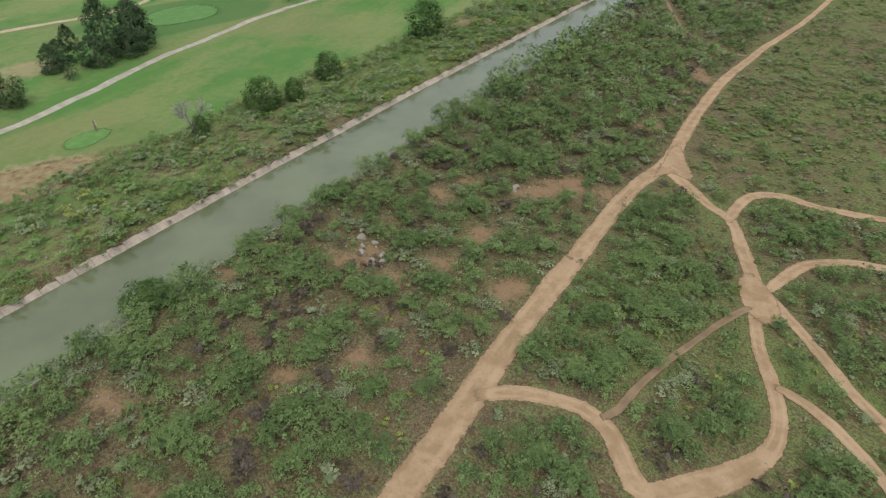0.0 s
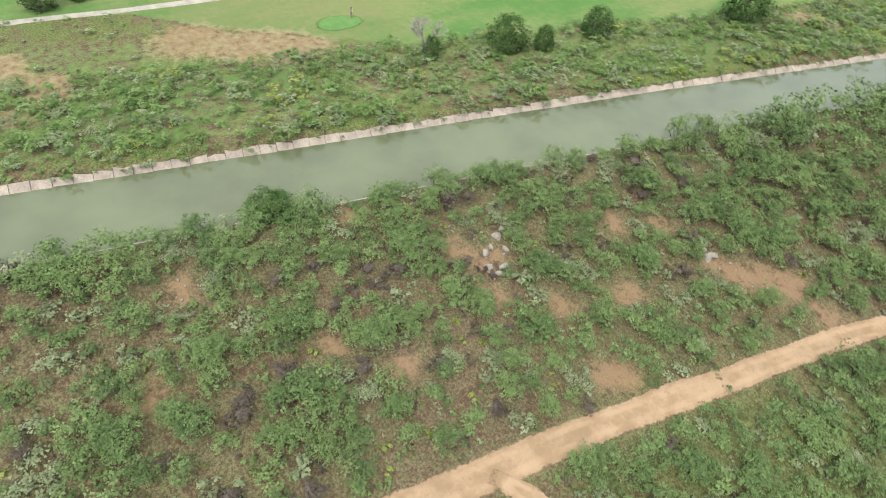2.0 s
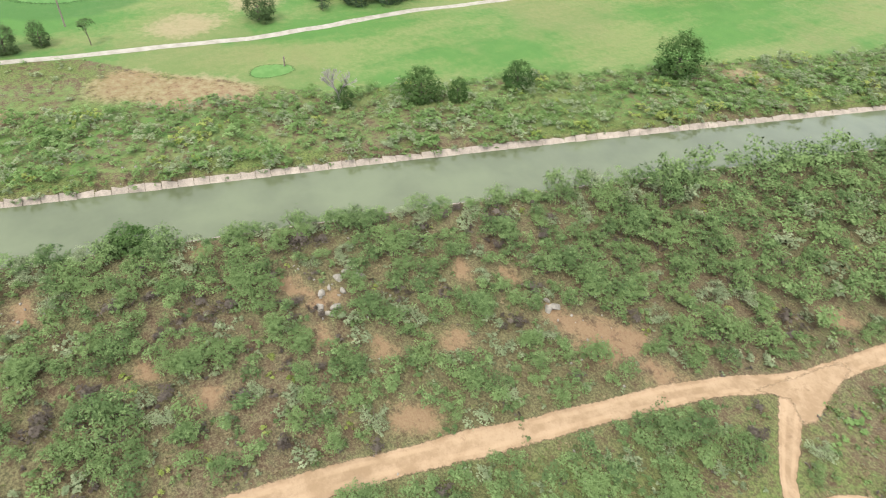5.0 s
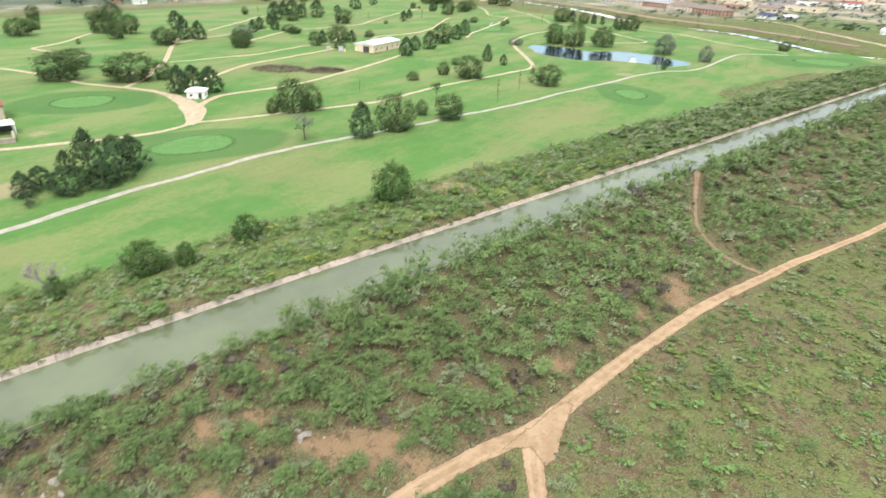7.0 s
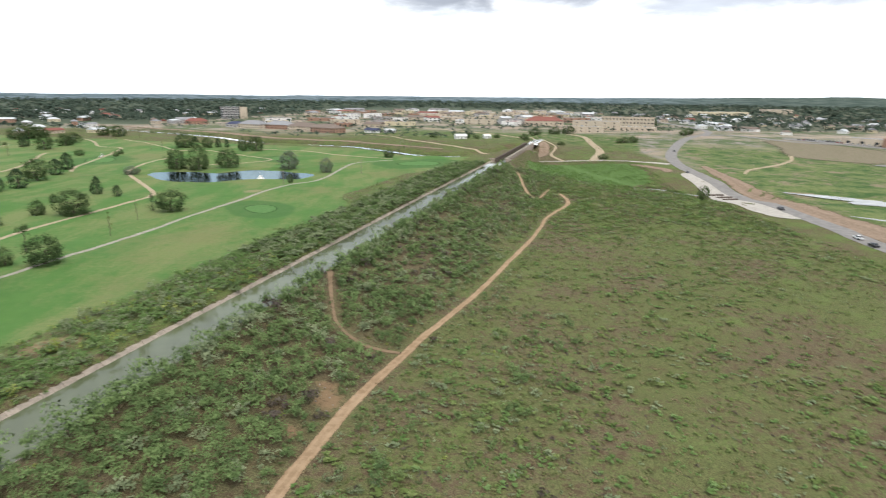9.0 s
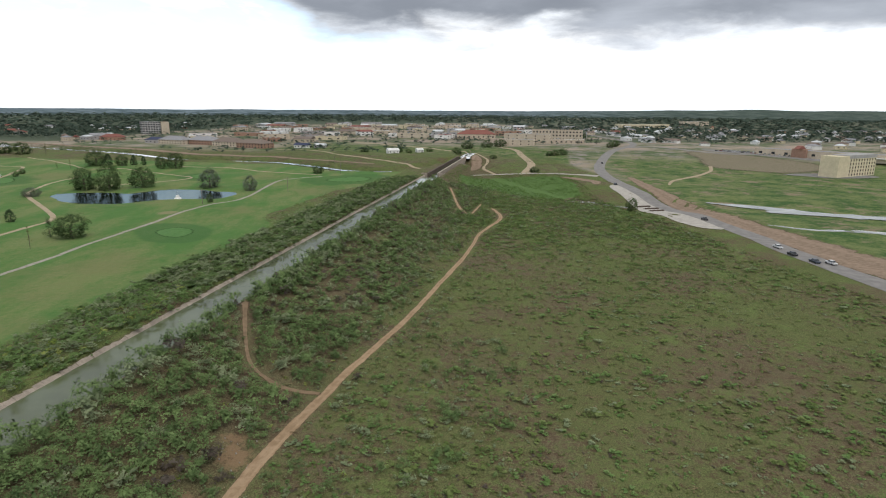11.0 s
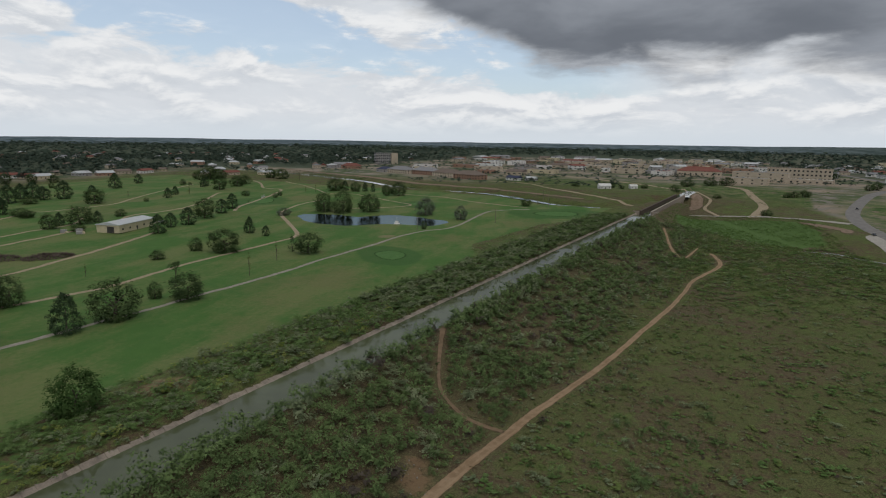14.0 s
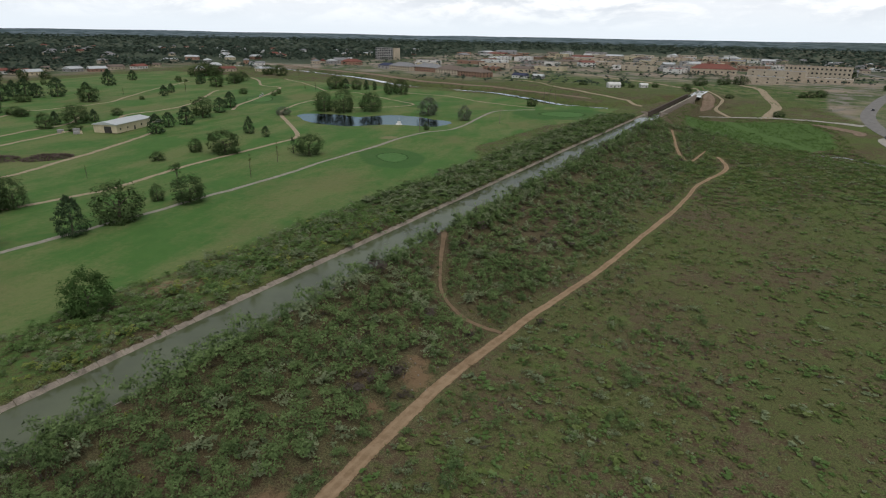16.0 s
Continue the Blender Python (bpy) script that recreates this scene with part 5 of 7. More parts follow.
def plant_ground():
    # dry herbs and grass tufts between the shrubs
    rr, u, v, x, y = sow(41, 10000, 14.2, 90, -95, 170)
    ok = (track_room(x, y) > 0.25) & (rr.random(len(x)) > spots(x, y, BARE) * 1.2) & (rr.random(len(x)) < 0.72 + 0.5 * waves(x, y, 4, 42))
    rows = np.column_stack([x, y, 0.45 + 1.0 * rr.random(len(x)) ** 1.6, rr.uniform(0.6, 1.0, len(x))])
    kind = rr.random(len(x))
    scatter("herbs", HERBS, M_HERB, rows[ok & (kind < 0.34)], "low olive herbs and grass tufts on dry soil", "herbs")
    scatter("herbs", HERBS, M_STRAW, rows[ok & (kind > 0.34) & (kind < 0.66)], "dry straw-coloured grass tufts on dry soil", "herbs")
    scatter("herbs", HERBS, M_SALT, rows[ok & (kind > 0.66) & (kind < 0.87)], "low grey-green herbs on dry soil", "herbs")
    scatter("herbs", HERBS, M_TWIG, rows[ok & (kind > 0.87)], "dry brown herb stalks", "herbs")
    # the open field beyond the track
    rr, u, v, x, y = sow(42, 35000, 46, 205, -60, 420)
    ok = (track_room(x, y) > 0.4) & (x < 152 + 8 * waves(x, y, 20, 44)) & (rr.random(len(x)) < 0.74 + 0.5 * waves(x, y, 13, 43))
    ok &= ~((u < 86) & (v < 60))
    size = 0.55 + 1.4 * rr.random(len(x)) ** 1.8
    rows = np.column_stack([x, y, size, rr.uniform(0.55, 0.95, len(x))])
    kind = rr.random(len(x))
    scatter("field_herbs", TUFTS + HERBS[:2], M_HERB, rows[ok & (kind < 0.42)], "low olive herbs covering an open field", "herbs")
    scatter("field_herbs", TUFTS, M_STRAW, rows[ok & (kind > 0.42) & (kind < 0.56)], "dry straw-coloured grass over an open field", "herbs")
    scatter("field_herbs", TUFTS, M_WEED, rows[ok & (kind > 0.56) & (kind < 0.82)], "bright green weeds scattered over an open field", "herbs")
    scatter("field_herbs", TUFTS, M_SALT, rows[ok & (kind > 0.82) & (kind < 0.94)], "grey-green herbs scattered over an open field", "herbs")
    scatter("field_herbs", TUFTS, M_TWIG, rows[ok & (kind > 0.94)], "dry brown stalks scattered over an open field", "herbs")
    # field shrubs
    rr, u, v, x, y = sow(45, 15000, 48, 190, -40, 430)
    ok = (track_room(x, y) > 1.2) & (x < 150) & ~((u < 86) & (v < 60)) & (rr.random(len(x)) < 0.42 + 0.5 * waves(x, y, 25, 46) + 0.65 * smooth(v, 200, 330))
    rows = np.column_stack([x, y, 1.2 + 2.8 * rr.random(len(x)) ** 1.8 + 2.0 * smooth(v, 230, 330) * rr.random(len(x)), rr.uniform(0.5, 0.85, len(x))])
    pick = rr.random(len(x))
    scatter("field_shrubs", FIELD, M_SALT, rows[ok & (pick > 0.86)], "scattered grey-green shrubs in an open field", "shrubs")
    scatter("field_shrubs", FIELD, M_WEED, rows[ok & (pick < 0.42)], "bright green low bushes in an open field", "shrubs")
    scatter("field_shrubs", FIELD, M_FIELDLEAF, rows[ok & (pick > 0.42) & (pick < 0.86)], "scattered green shrubs in an open field", "shrubs")
    # rank growth on the golf side of the canal
    rr, u, v, x, y = sow(47, 7000, -25, 0.3, -110, 452)
    size = 1.15 + 2.9 * rr.random(len(x)) ** 1.7 + 0.5 * (u > -6) * rr.random(len(x))
    size = np.where(u > -1.0, size * 0.75, size)
    size *= 1 + 0.65 * smooth(v, 60, 220)
    ok = (rr.random(len(x)) < 0.82 + 0.4 * waves(x, y, 7, 48)) & (lawn_mask(x, y) < 0.6)
    rows = np.column_stack([x, y, size, rr.uniform(0.6, 1.05, len(x))])
    kind = rr.random(len(x)) + 0.22 * waves(x, y, 9, 49)
    near = v < 175
    low = [clump(120 + i, 78, 9, 0.14, 0.9, up=1.3) for i in range(6)]
    scatter("bank_weeds", low, M_WEED, rows[ok & near & (kind < 0.56)], "rank bright green weeds on the canal bank", "weeds")
    scatter("bank_weeds", low, M_SALT, rows[ok & near & (kind > 0.56) & (kind < 0.82)], "pale grey-green bushes on the canal bank", "weeds")
    scatter("bank_weeds", low, M_MESQ, rows[ok & near & (kind > 0.82) & (kind < 0.94)], "green bushes on the canal bank", "weeds")
    scatter("bank_weeds", low[:3], M_LIME, rows[ok & near & (kind > 0.94)], "yellow-green flowering weeds on the canal bank", "weeds")
    low = [clump(130 + i, 46, 8, 0.18, 0.9, up=1.3) for i in range(5)]
    scatter("bank_weeds", low, M_MESQ, rows[ok & ~near & (kind < 0.62)], "green bushes on the far canal bank", "weeds")
    scatter("bank_weeds", low, M_SALT, rows[ok & ~near & (kind > 0.62)], "grey-green bushes on the far canal bank", "weeds")
    # scrub west of the lawn's end and by the far green
    rr, u, v, x, y = sow(50, 4200, -75, -24, -110, 430)
    ok = (lawn_mask(x, y) < 0.55) & (rr.random(len(x)) > spots(x, y, WORN)) & (rr.random(len(x)) < 0.8 + 0.4 * waves(x, y, 7, 52))
    rows = np.column_stack([x, y, 0.8 + 1.6 * rr.random(len(x)) ** 1.6, rr.uniform(0.6, 1.0, len(x))])
    kind = rr.random(len(x))
    scatter("rough_scrub", MESQ_LOW, M_WEED, rows[ok & (kind < 0.5)], "green scrub at the lawn's edge", "weeds")
    scatter("rough_scrub", MESQ_LOW, M_SALT, rows[ok & (kind > 0.5)], "grey-green scrub at the lawn's edge", "weeds")
    # meadows beyond the road
    r2 = np.random.default_rng(57)
    x, y = r2.uniform(196, 460, 5200), r2.uniform(190, 760, 5200)
    ok = (line_dist(x, y, ROAD) > 22) & (line_dist(x, y, RIVER) > 11) & (r2.random(5200) < 0.45 + 0.5 * waves(x, y, 24, 58))
    rows = np.column_stack([x, y, 1.2 + 3.0 * r2.random(5200) ** 2.5, r2.uniform(0.35, 0.7, 5200)])
    scatter("meadow_shrubs", TUFTS, M_WEED, rows[ok & (r2.random(5200) < 0.6)], "green weeds and bushes over open meadows", "weeds")
    scatter("meadow_shrubs", HERBS, M_FIELDLEAF, rows[ok & (r2.random(5200) > 0.7)], "dark green bushes over open meadows", "shrubs")
    x, y = r2.uniform(-120, 330, 3000), r2.uniform(560, 800, 3000)
    ok = (line_dist(x, y, RIVER) > 16) & (np.abs(to_uv(x, y)[0] - 6) > 14) & (r2.random(3000) < 0.5 + 0.5 * waves(x, y, 30, 59)) & (line_dist(x, y, ROAD) > 14)
    rows = np.column_stack([x, y, 1.8 + 4.0 * r2.random(3000) ** 2.5, r2.uniform(0.4, 0.8, 3000)])
    scatter("meadow_shrubs", HERBS, M_MESQ, rows[ok], "dark green bushes over open meadows", "shrubs")
    # marsh by the river
    rr, u, v, x, y = sow(53, 9000, 16, 190, 405, 560)
    d = line_dist(x, y, RIVER)
    ok = (d > 3.5) & (d < 62) & (x < 168) & (line_dist(x, y, ROAD) > 30) & (v > 404 + 0.28 * (150 - u)) & (rr.random(len(x)) < 0.85)
    rows = np.column_stack([x, y, 1.4 + 2.2 * rr.random(len(x)) ** 2, rr.uniform(0.5, 0.8, len(x))])
    scatter("marsh_plants", HERBS, M_MARSH, rows[ok & (rr.random(len(x)) < 0.8)], "bright green marsh plants in the river bed", "marsh")
    # bushes along the river on the golf side
    rr = np.random.default_rng(55)
    line = spline(RIVER[1:10], 4.0)
    k = rr.integers(0, len(line), 950)
    off = rr.choice([-1, 1], 950) * (7 + 15 * rr.random(950) ** 1.5)
    d = np.gradient(line, axis=0)
    d /= np.linalg.norm(d, axis=1)[:, None]
    p = line[k] + np.stack([-d[k, 1], d[k, 0]], 1) * off[:, None]
    ok = to_uv(p[:, 0], p[:, 1])[0] < -4
    ok &= rr.random(950) < np.where(off < 0, 0.6, 0.7) + 0.5 * waves(p[:, 0], p[:, 1], 16, 56)
    rows = np.column_stack([p, 1.4 + 4.2 * rr.random(950) ** 2, rr.uniform(0.6, 0.95, 950)])
    scatter("river_bushes", MESQ_LOW, M_OAK, rows[ok], "dark green bushes along the river banks", "bushes")


plant_ground()


# ---------------------------------------------------------------- trees
def trunk_mesh(seed, tall, thick, limbs, mat, reach=0.6):
    r = random.Random(seed)
    bm = bmesh.new()
    lean = (r.uniform(-0.05, 0.05), r.uniform(-0.05, 0.05))
    mid = (lean[0], lean[1], tall * 0.55)
    tube_into(bm, (0, 0, -0.1), mid, thick, thick * 0.75, 7)
    tube_into(bm, mid, (lean[0] * 2, lean[1] * 2, tall), thick * 0.75, thick * 0.3, 6)
    for i in range(limbs):
        a = i * 2.4 + r.uniform(-0.4, 0.4)
        z = tall * r.uniform(0.4, 0.8)
        q = (math.cos(a) * reach * r.uniform(0.6, 1), math.sin(a) * reach * r.uniform(0.6, 1), z + tall * r.uniform(0.25, 0.5))
        tube_into(bm, (lean[0], lean[1], z), q, thick * 0.4, thick * 0.12, 5)
    return from_bm("trunk", bm, mat)


def bare_mesh(seed, mat):
    """A leafless tree, 1 tall, with forking limbs."""
    r = random.Random(seed)
    bm = bmesh.new()

    def grow(a, d, length, thick, depth):
        b = a + d * length
        tube_into(bm, a, b, thick, max(thick * 0.65, 0.003), 5 if depth < 2 else 3)
        if depth < 5:
            for _ in range(3 if depth < 4 else 2):
                e = (d + Vector((r.uniform(-0.8, 0.8), r.uniform(-0.8, 0.8), r.uniform(-0.1, 0.5)))).normalized()
                grow(b, e, length * r.uniform(0.66, 0.86), max(thick * 0.6, 0.0045), depth + 1)

    grow(Vector((0, 0, 0)), Vector((0.03, 0, 1)), 0.24, 0.042, 0)
    return from_bm("trunk", bm, mat)


M_BANK = leafy("bank_tree_leaves", (0.05, 0.10, 0.03), (0.075, 0.13, 0.04), (0.11, 0.17, 0.06))
OAK_CROWNS = [round_crown(200 + i, 2500, 0.062, 1.92, 0.05 + 0.03 * i, 0.36 + 0.05 * i) for i in range(5)]
PINE_CROWNS = [cone_crown(220 + i, 2500, 0.068, 2.3, 0.02, 0.4 - 0.04 * i, 0.1) for i in range(4)]
TREES = {
    "pine": ("pine_tree", [as_mesh("crown", p, M_PINE) for p in PINE_CROWNS], [trunk_mesh(i, 1.4, 0.07, 3, M_BARK, 0.3) for i in range(2)], 2.55, "dark green bushy pine on mown golf grass", "pine tree"),
    "shade": ("shade_tree", [as_mesh("crown", p, M_OAK) for p in OAK_CROWNS], [trunk_mesh(5 + i, 1.0, 0.075, 5, M_BARK) for i in range(3)], 1.95, "round-crowned green shade tree on mown golf grass", "tree"),
    "bank": ("bank_tree", [as_mesh("crown", round_crown(240 + i, 3400, 0.05, 1.62, 0.0, 0.42), M_BANK) for i in range(3)], [trunk_mesh(9 + i, 0.9, 0.06, 5, M_BARK) for i in range(2)], 1.62, "dense green bushy tree beside the lawn", "tree"),
    "park": ("park_tree", [as_mesh("crown", p, M_OAK) for p in OAK_CROWNS[:3]], [trunk_mesh(18, 0.9, 0.08, 5, M_BARK)], 1.9, "dark green tree near fields and town buildings", "tree"),
    "willow": ("willow_tree", [as_mesh("crown", p, M_WILLOW) for p in OAK_CROWNS[:3]], [trunk_mesh(12, 1.0, 0.08, 5, M_BARK)], 1.95, "pale grey-green willow near the pond", "willow tree"),
    "conifer": ("conifer_tree", [as_mesh("crown", cone_crown(250, 420, 0.11, 3.6, 0.3, 1.1, 0.2), M_PINE)], [trunk_mesh(14, 1.6, 0.07, 2, M_BARK, 0.3)], 3.9, "slender dark conifer on mown grass", "conifer"),
    "tall": ("standard_tree", [as_mesh("crown", clump(260, 420, 9, 0.1, 1.3, (0.35, 0.5), 1.9), M_OAK)], [trunk_mesh(15, 2.6, 0.06, 4, M_BARK, 0.4)], 3.3, "small round tree on a tall bare trunk", "tree"),
    "thin": ("thin_tree", [as_mesh("crown", clump(270, 220, 8, 0.09, 1.5, (0.25, 0.45), 0.9), M_WILLOW)], [trunk_mesh(16, 2.0, 0.05, 6, M_BARK, 0.8)], 2.6, "thin grey half-bare tree beside a path", "tree"),
    "sapling": ("sapling", [as_mesh("crown", cone_crown(280, 80, 0.2, 6.0, 1.2, 1.2, 0.3), M_HERB)], [trunk_mesh(17, 6.0, 0.09, 4, M_BARK, 0.3)], 7.2, "slender young tree with thin foliage", "sapling"),
}


def tree(kind, x, y, high, wide):
    name, crowns, trunks, unit, label, category = TREES[kind]
    i = int(abs(x * 3 + y * 5))
    top = tagged(new(name), label, category, "golf course trees")
    top.matrix_basis = pose(x, y, float(ground_z(x, y)) - 0.05, 0, 0, (i * 77) % 360) @ Matrix.Diagonal((wide * (0.51 if kind == "pine" else 0.62), wide * (0.51 if kind == "pine" else 0.62), high * 1.06 / unit, 1))
    part("trunk", trunks[i % len(trunks)], top)
    part("crown", crowns[i % len(crowns)], top)


PINES_NEAR = [(-151, 44, 6.1, 4.7), (-154, 49, 5.3, 6.1), (-146, 51, 6.6, 7.7), (-161, 58, 5.8, 4.2), (-151, 59, 12.7, 7.6), (-144, 58, 6.7, 7.0), (-146, 63, 11.4, 8.4), (-152, 70, 8.9, 8.0), (-221, 131, 11.1, 8.1), (-222, 138, 10.3, 10.2), (-215, 141, 10.2, 10.1),
              (-126, 130, 11.0, 8.2), (-173, 291, 9.2, 6.0), (-159, 284, 5.7, 4.2), (-288, 280, 7.9, 5.9), (-279, 298, 7.3, 5.2), (-216, 273, 10.6, 8.3), (-225, 294, 8.6, 6.8), (-222, 305, 10.7, 8.9), (-238, 361, 10.0, 8.7), (-246, 385, 11.4, 8.3)]
PINES_FAR = [(-402, 253, 12.7, 9.2), (-354, 226, 14.0, 9.0), (-348, 232, 11.1, 9.7), (-354, 280, 8.6, 6.6), (-357, 303, 11.2, 6.8), (-382, 321, 8.0, 8.2), (-416, 356, 14.0, 15.0), (-431, 379, 12.4, 9.4), (-430, 389, 13.5, 12.7), (-412, 382, 11.0, 11.3), (-406, 395, 15.2, 12.8),
             (-434, 451, 6.3, 6.9), (-442, 487, 15.4, 11.5), (-471, 551, 10.4, 9.3), (-338, 432, 8.8, 7.0), (-349, 455, 7.8, 6.3), (-380, 536, 9.0, 7.2), (-211, 557, 9.2, 5.8), (-202, 555, 8.0, 4.6), (-231, 554, 10.4, 7.0), (-384, 547, 10.3, 6.5), (-363, 294, 8.9, 7.3)]
SHADE_NEAR = [(-278, 114, 10.9, 17.5), (-303, 132, 8.4, 14.4), (-258, 133, 11.0, 19.2), (-251, 144, 7.6, 7.0), (-170, 133, 5.2, 4.7), (-166, 139, 11.4, 10.7), (-163, 145, 9.5, 7.6), (-123, 143, 11.3, 11.8), (-128, 165, 5.5, 4.2), (-117, 166, 8.1, 10.2), (-170, 217, 3.9, 5.4),
              (-168, 239, 6.1, 5.8), (-154, 241, 10.2, 13.6), (-178, 265, 3.6, 3.8), (-117, 249, 9.1, 10.9), (-280, 266, 8.2, 8.5), (-281, 287, 10.6, 13.2), (-285, 322, 4.5, 6.3), (-260, 265, 3.8, 6.8), (-232, 334, 12.3, 11.9), (-146, -20, 5.3, 5.5), (-147, -14, 4.6, 3.5), (-144, 27, 5.9, 6.2)]
SHADE_WEST = [(-429, 165, 10.6, 15.5), (-451, 184, 8.3, 7.0), (-508, 209, 10.4, 9.5), (-496, 246, 5.9, 11.8), (-474, 247, 14, 18), (-414, 209, 12.1, 15.7), (-384, 199, 10.2, 9.2), (-399, 218, 12.0, 12.3), (-344, 206, 9.6, 14.8), (-304, 229, 6.3, 10.4), (-375, 172, 3.1, 2.4),
              (-398, 358, 5.2, 9.8), (-357, 375, 10.9, 15.1), (-574, 484, 10.7, 12.3), (-569, 510, 9.6, 9.8), (-550, 519, 8.1, 11.0), (-499, 469, 4.9, 5.0), (-334, 402, 2.8, 3.8), (-409, 554, 2.9, 3.8), (-415, 551, 6.2, 6.3), (-316, 239, 7.3, 13.9), (-332, 298, 4.3, 8.7), (-343, 303, 5.0, 10.1)]
SHADE_NORTH = [(-350, 521, 15.0, 13.7), (-442, 636, 15.2, 19.7), (-447, 621, 10.9, 13.9), (-355, 558, 10.5, 13.2), (-289, 470, 4.8, 7.0), (-258, 466, 4.2, 4.3), (-178, 394, 13.0, 13.7), (-163, 393, 15.5, 14.2), (-146, 401, 12.5, 14.6), (-88, 338, 4.7, 3.4), (-239, 549, 12.4, 16.3),
               (-219, 552, 9.0, 10.4), (-176, 521, 10.5, 8.6), (-166, 527, 12.6, 13.5), (-264, 485, 4.2, 4.3), (-366, 588, 9.8, 14.8), (-443, 650, 12, 22), (-393, 690, 12, 14.1), (-370, 680, 12, 15.2), (-44, 483, 6.4, 8.5), (-463, 363, 6.7, 5.7)]
OTHERS = (("willow", -344, 263, 7.2, 11.8), ("willow", -105, 402, 11.7, 12.9), ("willow", -76, 383, 9.3, 7.6), ("willow", -192, 362, 5.1, 8.5), ("thin", -137, 116, 8.6, 9.0), ("tall", -133, 181, 8.4, 4.5), ("tall", -144, -6, 4.6, 3.0), ("conifer", -126, 251, 7.2, 3.9), ("conifer", -145, 42, 5.7, 3.4))
SAPLINGS = [(-118, 203, 8.3, 1.9), (-122, 230, 7.8, 1.8), (-173, 183, 4.5, 1.5), (-337, 661, 11.5, 3.6), (-258, 523, 5.6, 2.3), (-250, 528, 7.9, 2.8), (-340, 462, 7.8, 2.8), (-375, 429, 5.5, 2.2), (-317, 317, 6.1, 2.2), (-474, 387, 5.3, 3.0)]
for rows, kind in ((PINES_NEAR, "pine"), (PINES_FAR, "pine"), (SHADE_NEAR, "shade"), (SHADE_WEST, "shade"), (SHADE_NORTH, "shade"), (SAPLINGS, "sapling")):
    for x, y, high, wide in rows:
        tree(kind, x, y, high, wide)
for kind, x, y, high, wide in OTHERS:
    tree(kind, x, y, high, wide)
for x, y, high, wide in ((-97.5, 39.5, 5.8, 6.4), (-94.6, 45.5, 4.0, 3.6), (-94.5, 59, 5.2, 5.4), (-85.0, 93, 8.6, 9.0), (-101.3, 26.6, 3.8, 2.8), (-79.3, -11.5, 3.6, 5.0)):
    tree("bank", x, y, high, wide)
for x, y, high, wide in ((338, 1000, 19, 24), (354, 1014, 17, 22), (326, 1012, 16, 20), (338, 817, 9, 13), (326, 806, 7, 10), (143, 524, 4.5, 9), (148, 328, 8, 6.5), (212, 690, 6, 9), (223, 694, 7, 11), (204, 686, 5, 8), (28, 712, 6, 10), (40, 705, 4, 7), (66, 722, 5, 8), (95, 690, 6, 10), (118, 764, 9, 15), (150, 800, 9, 15), (172, 814, 10, 17), (-12, 720, 5, 9), (92, 655, 4, 7), (128, 640, 4, 8)):
    tree("park", x, y, high, wide)
dead = tagged(new("dead_tree"), "bleached leafless dead tree at the lawn's edge", "tree")
dead.matrix_basis = pose(-102.2, 26.0, float(ground_z(-102.2, 26.0)) - 0.05, 0, 0, 40) @ Matrix.Diagonal((8.6, 8.6, 9.0, 1))
part("trunk", bare_mesh(4, M_DEADWOOD), dead)


def town_woods():
    """Tree tops of the wooded town behind the golf course."""
    protos = [clump(300 + i, 11, 4, 0.5, 1.15, (0.4, 0.6), 0.1, up=1.1) for i in range(6)]
    r = np.random.default_rng(61)
    n = 30000
    a, d = r.uniform(-1.15, 0.95, n), np.sqrt(r.uniform(480 ** 2, 1700 ** 2, n))
    x, y = np.sin(a) * d, np.cos(a) * d
    rows = np.column_stack([x, y, np.where((y < 1900) & (np.abs(x) < 430), 0.7, 1.0) * r.uniform(7.5, 14, n), r.uniform(0.8, 1.2, n)])
    town = inside(x, y, [(-430, 870), (-300, 790), (-130, 730), (60, 720), (120, 780), (330, 800), (420, 1000), (420, 1900), (-300, 1900), (-430, 1250)])
    open_land = ((x > 40) & (y < 830) & (x < 1200)) | ((to_uv(x, y)[1] < 640) & (x > -600)) | ((y < 700) & (x > -470)) | ((x > -640) & (x < -420) & (y > 860) & (y < 1010)) | ((y < 880) & (x > 400))
    chance = np.where(town, 0.24, 0.62) * np.where((x > 330) & ~town, 0.6, 1.0) * (0.8 + 0.5 * waves(x, y, 60, 62))
    ok = ~open_land & (r.random(n) < chance) & (line_dist(x, y, RIVER) > 40) & (line_dist(x, y, ROAD) > 16)
    ok &= ~((x > -560) & (y < 640)) & ~inside(x, y, [(-300, 760), (-330, 930), (-130, 850), (-110, 740)])
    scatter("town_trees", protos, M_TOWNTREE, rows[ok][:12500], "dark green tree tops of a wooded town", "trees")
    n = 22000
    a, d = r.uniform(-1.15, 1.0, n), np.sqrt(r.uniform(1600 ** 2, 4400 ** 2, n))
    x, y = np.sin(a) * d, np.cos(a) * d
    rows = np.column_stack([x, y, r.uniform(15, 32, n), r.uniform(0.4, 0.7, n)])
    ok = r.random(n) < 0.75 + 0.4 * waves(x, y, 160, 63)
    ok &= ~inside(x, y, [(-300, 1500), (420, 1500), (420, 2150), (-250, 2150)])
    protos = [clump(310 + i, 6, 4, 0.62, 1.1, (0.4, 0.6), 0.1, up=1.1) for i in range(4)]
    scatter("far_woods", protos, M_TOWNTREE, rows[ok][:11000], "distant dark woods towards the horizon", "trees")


town_woods()


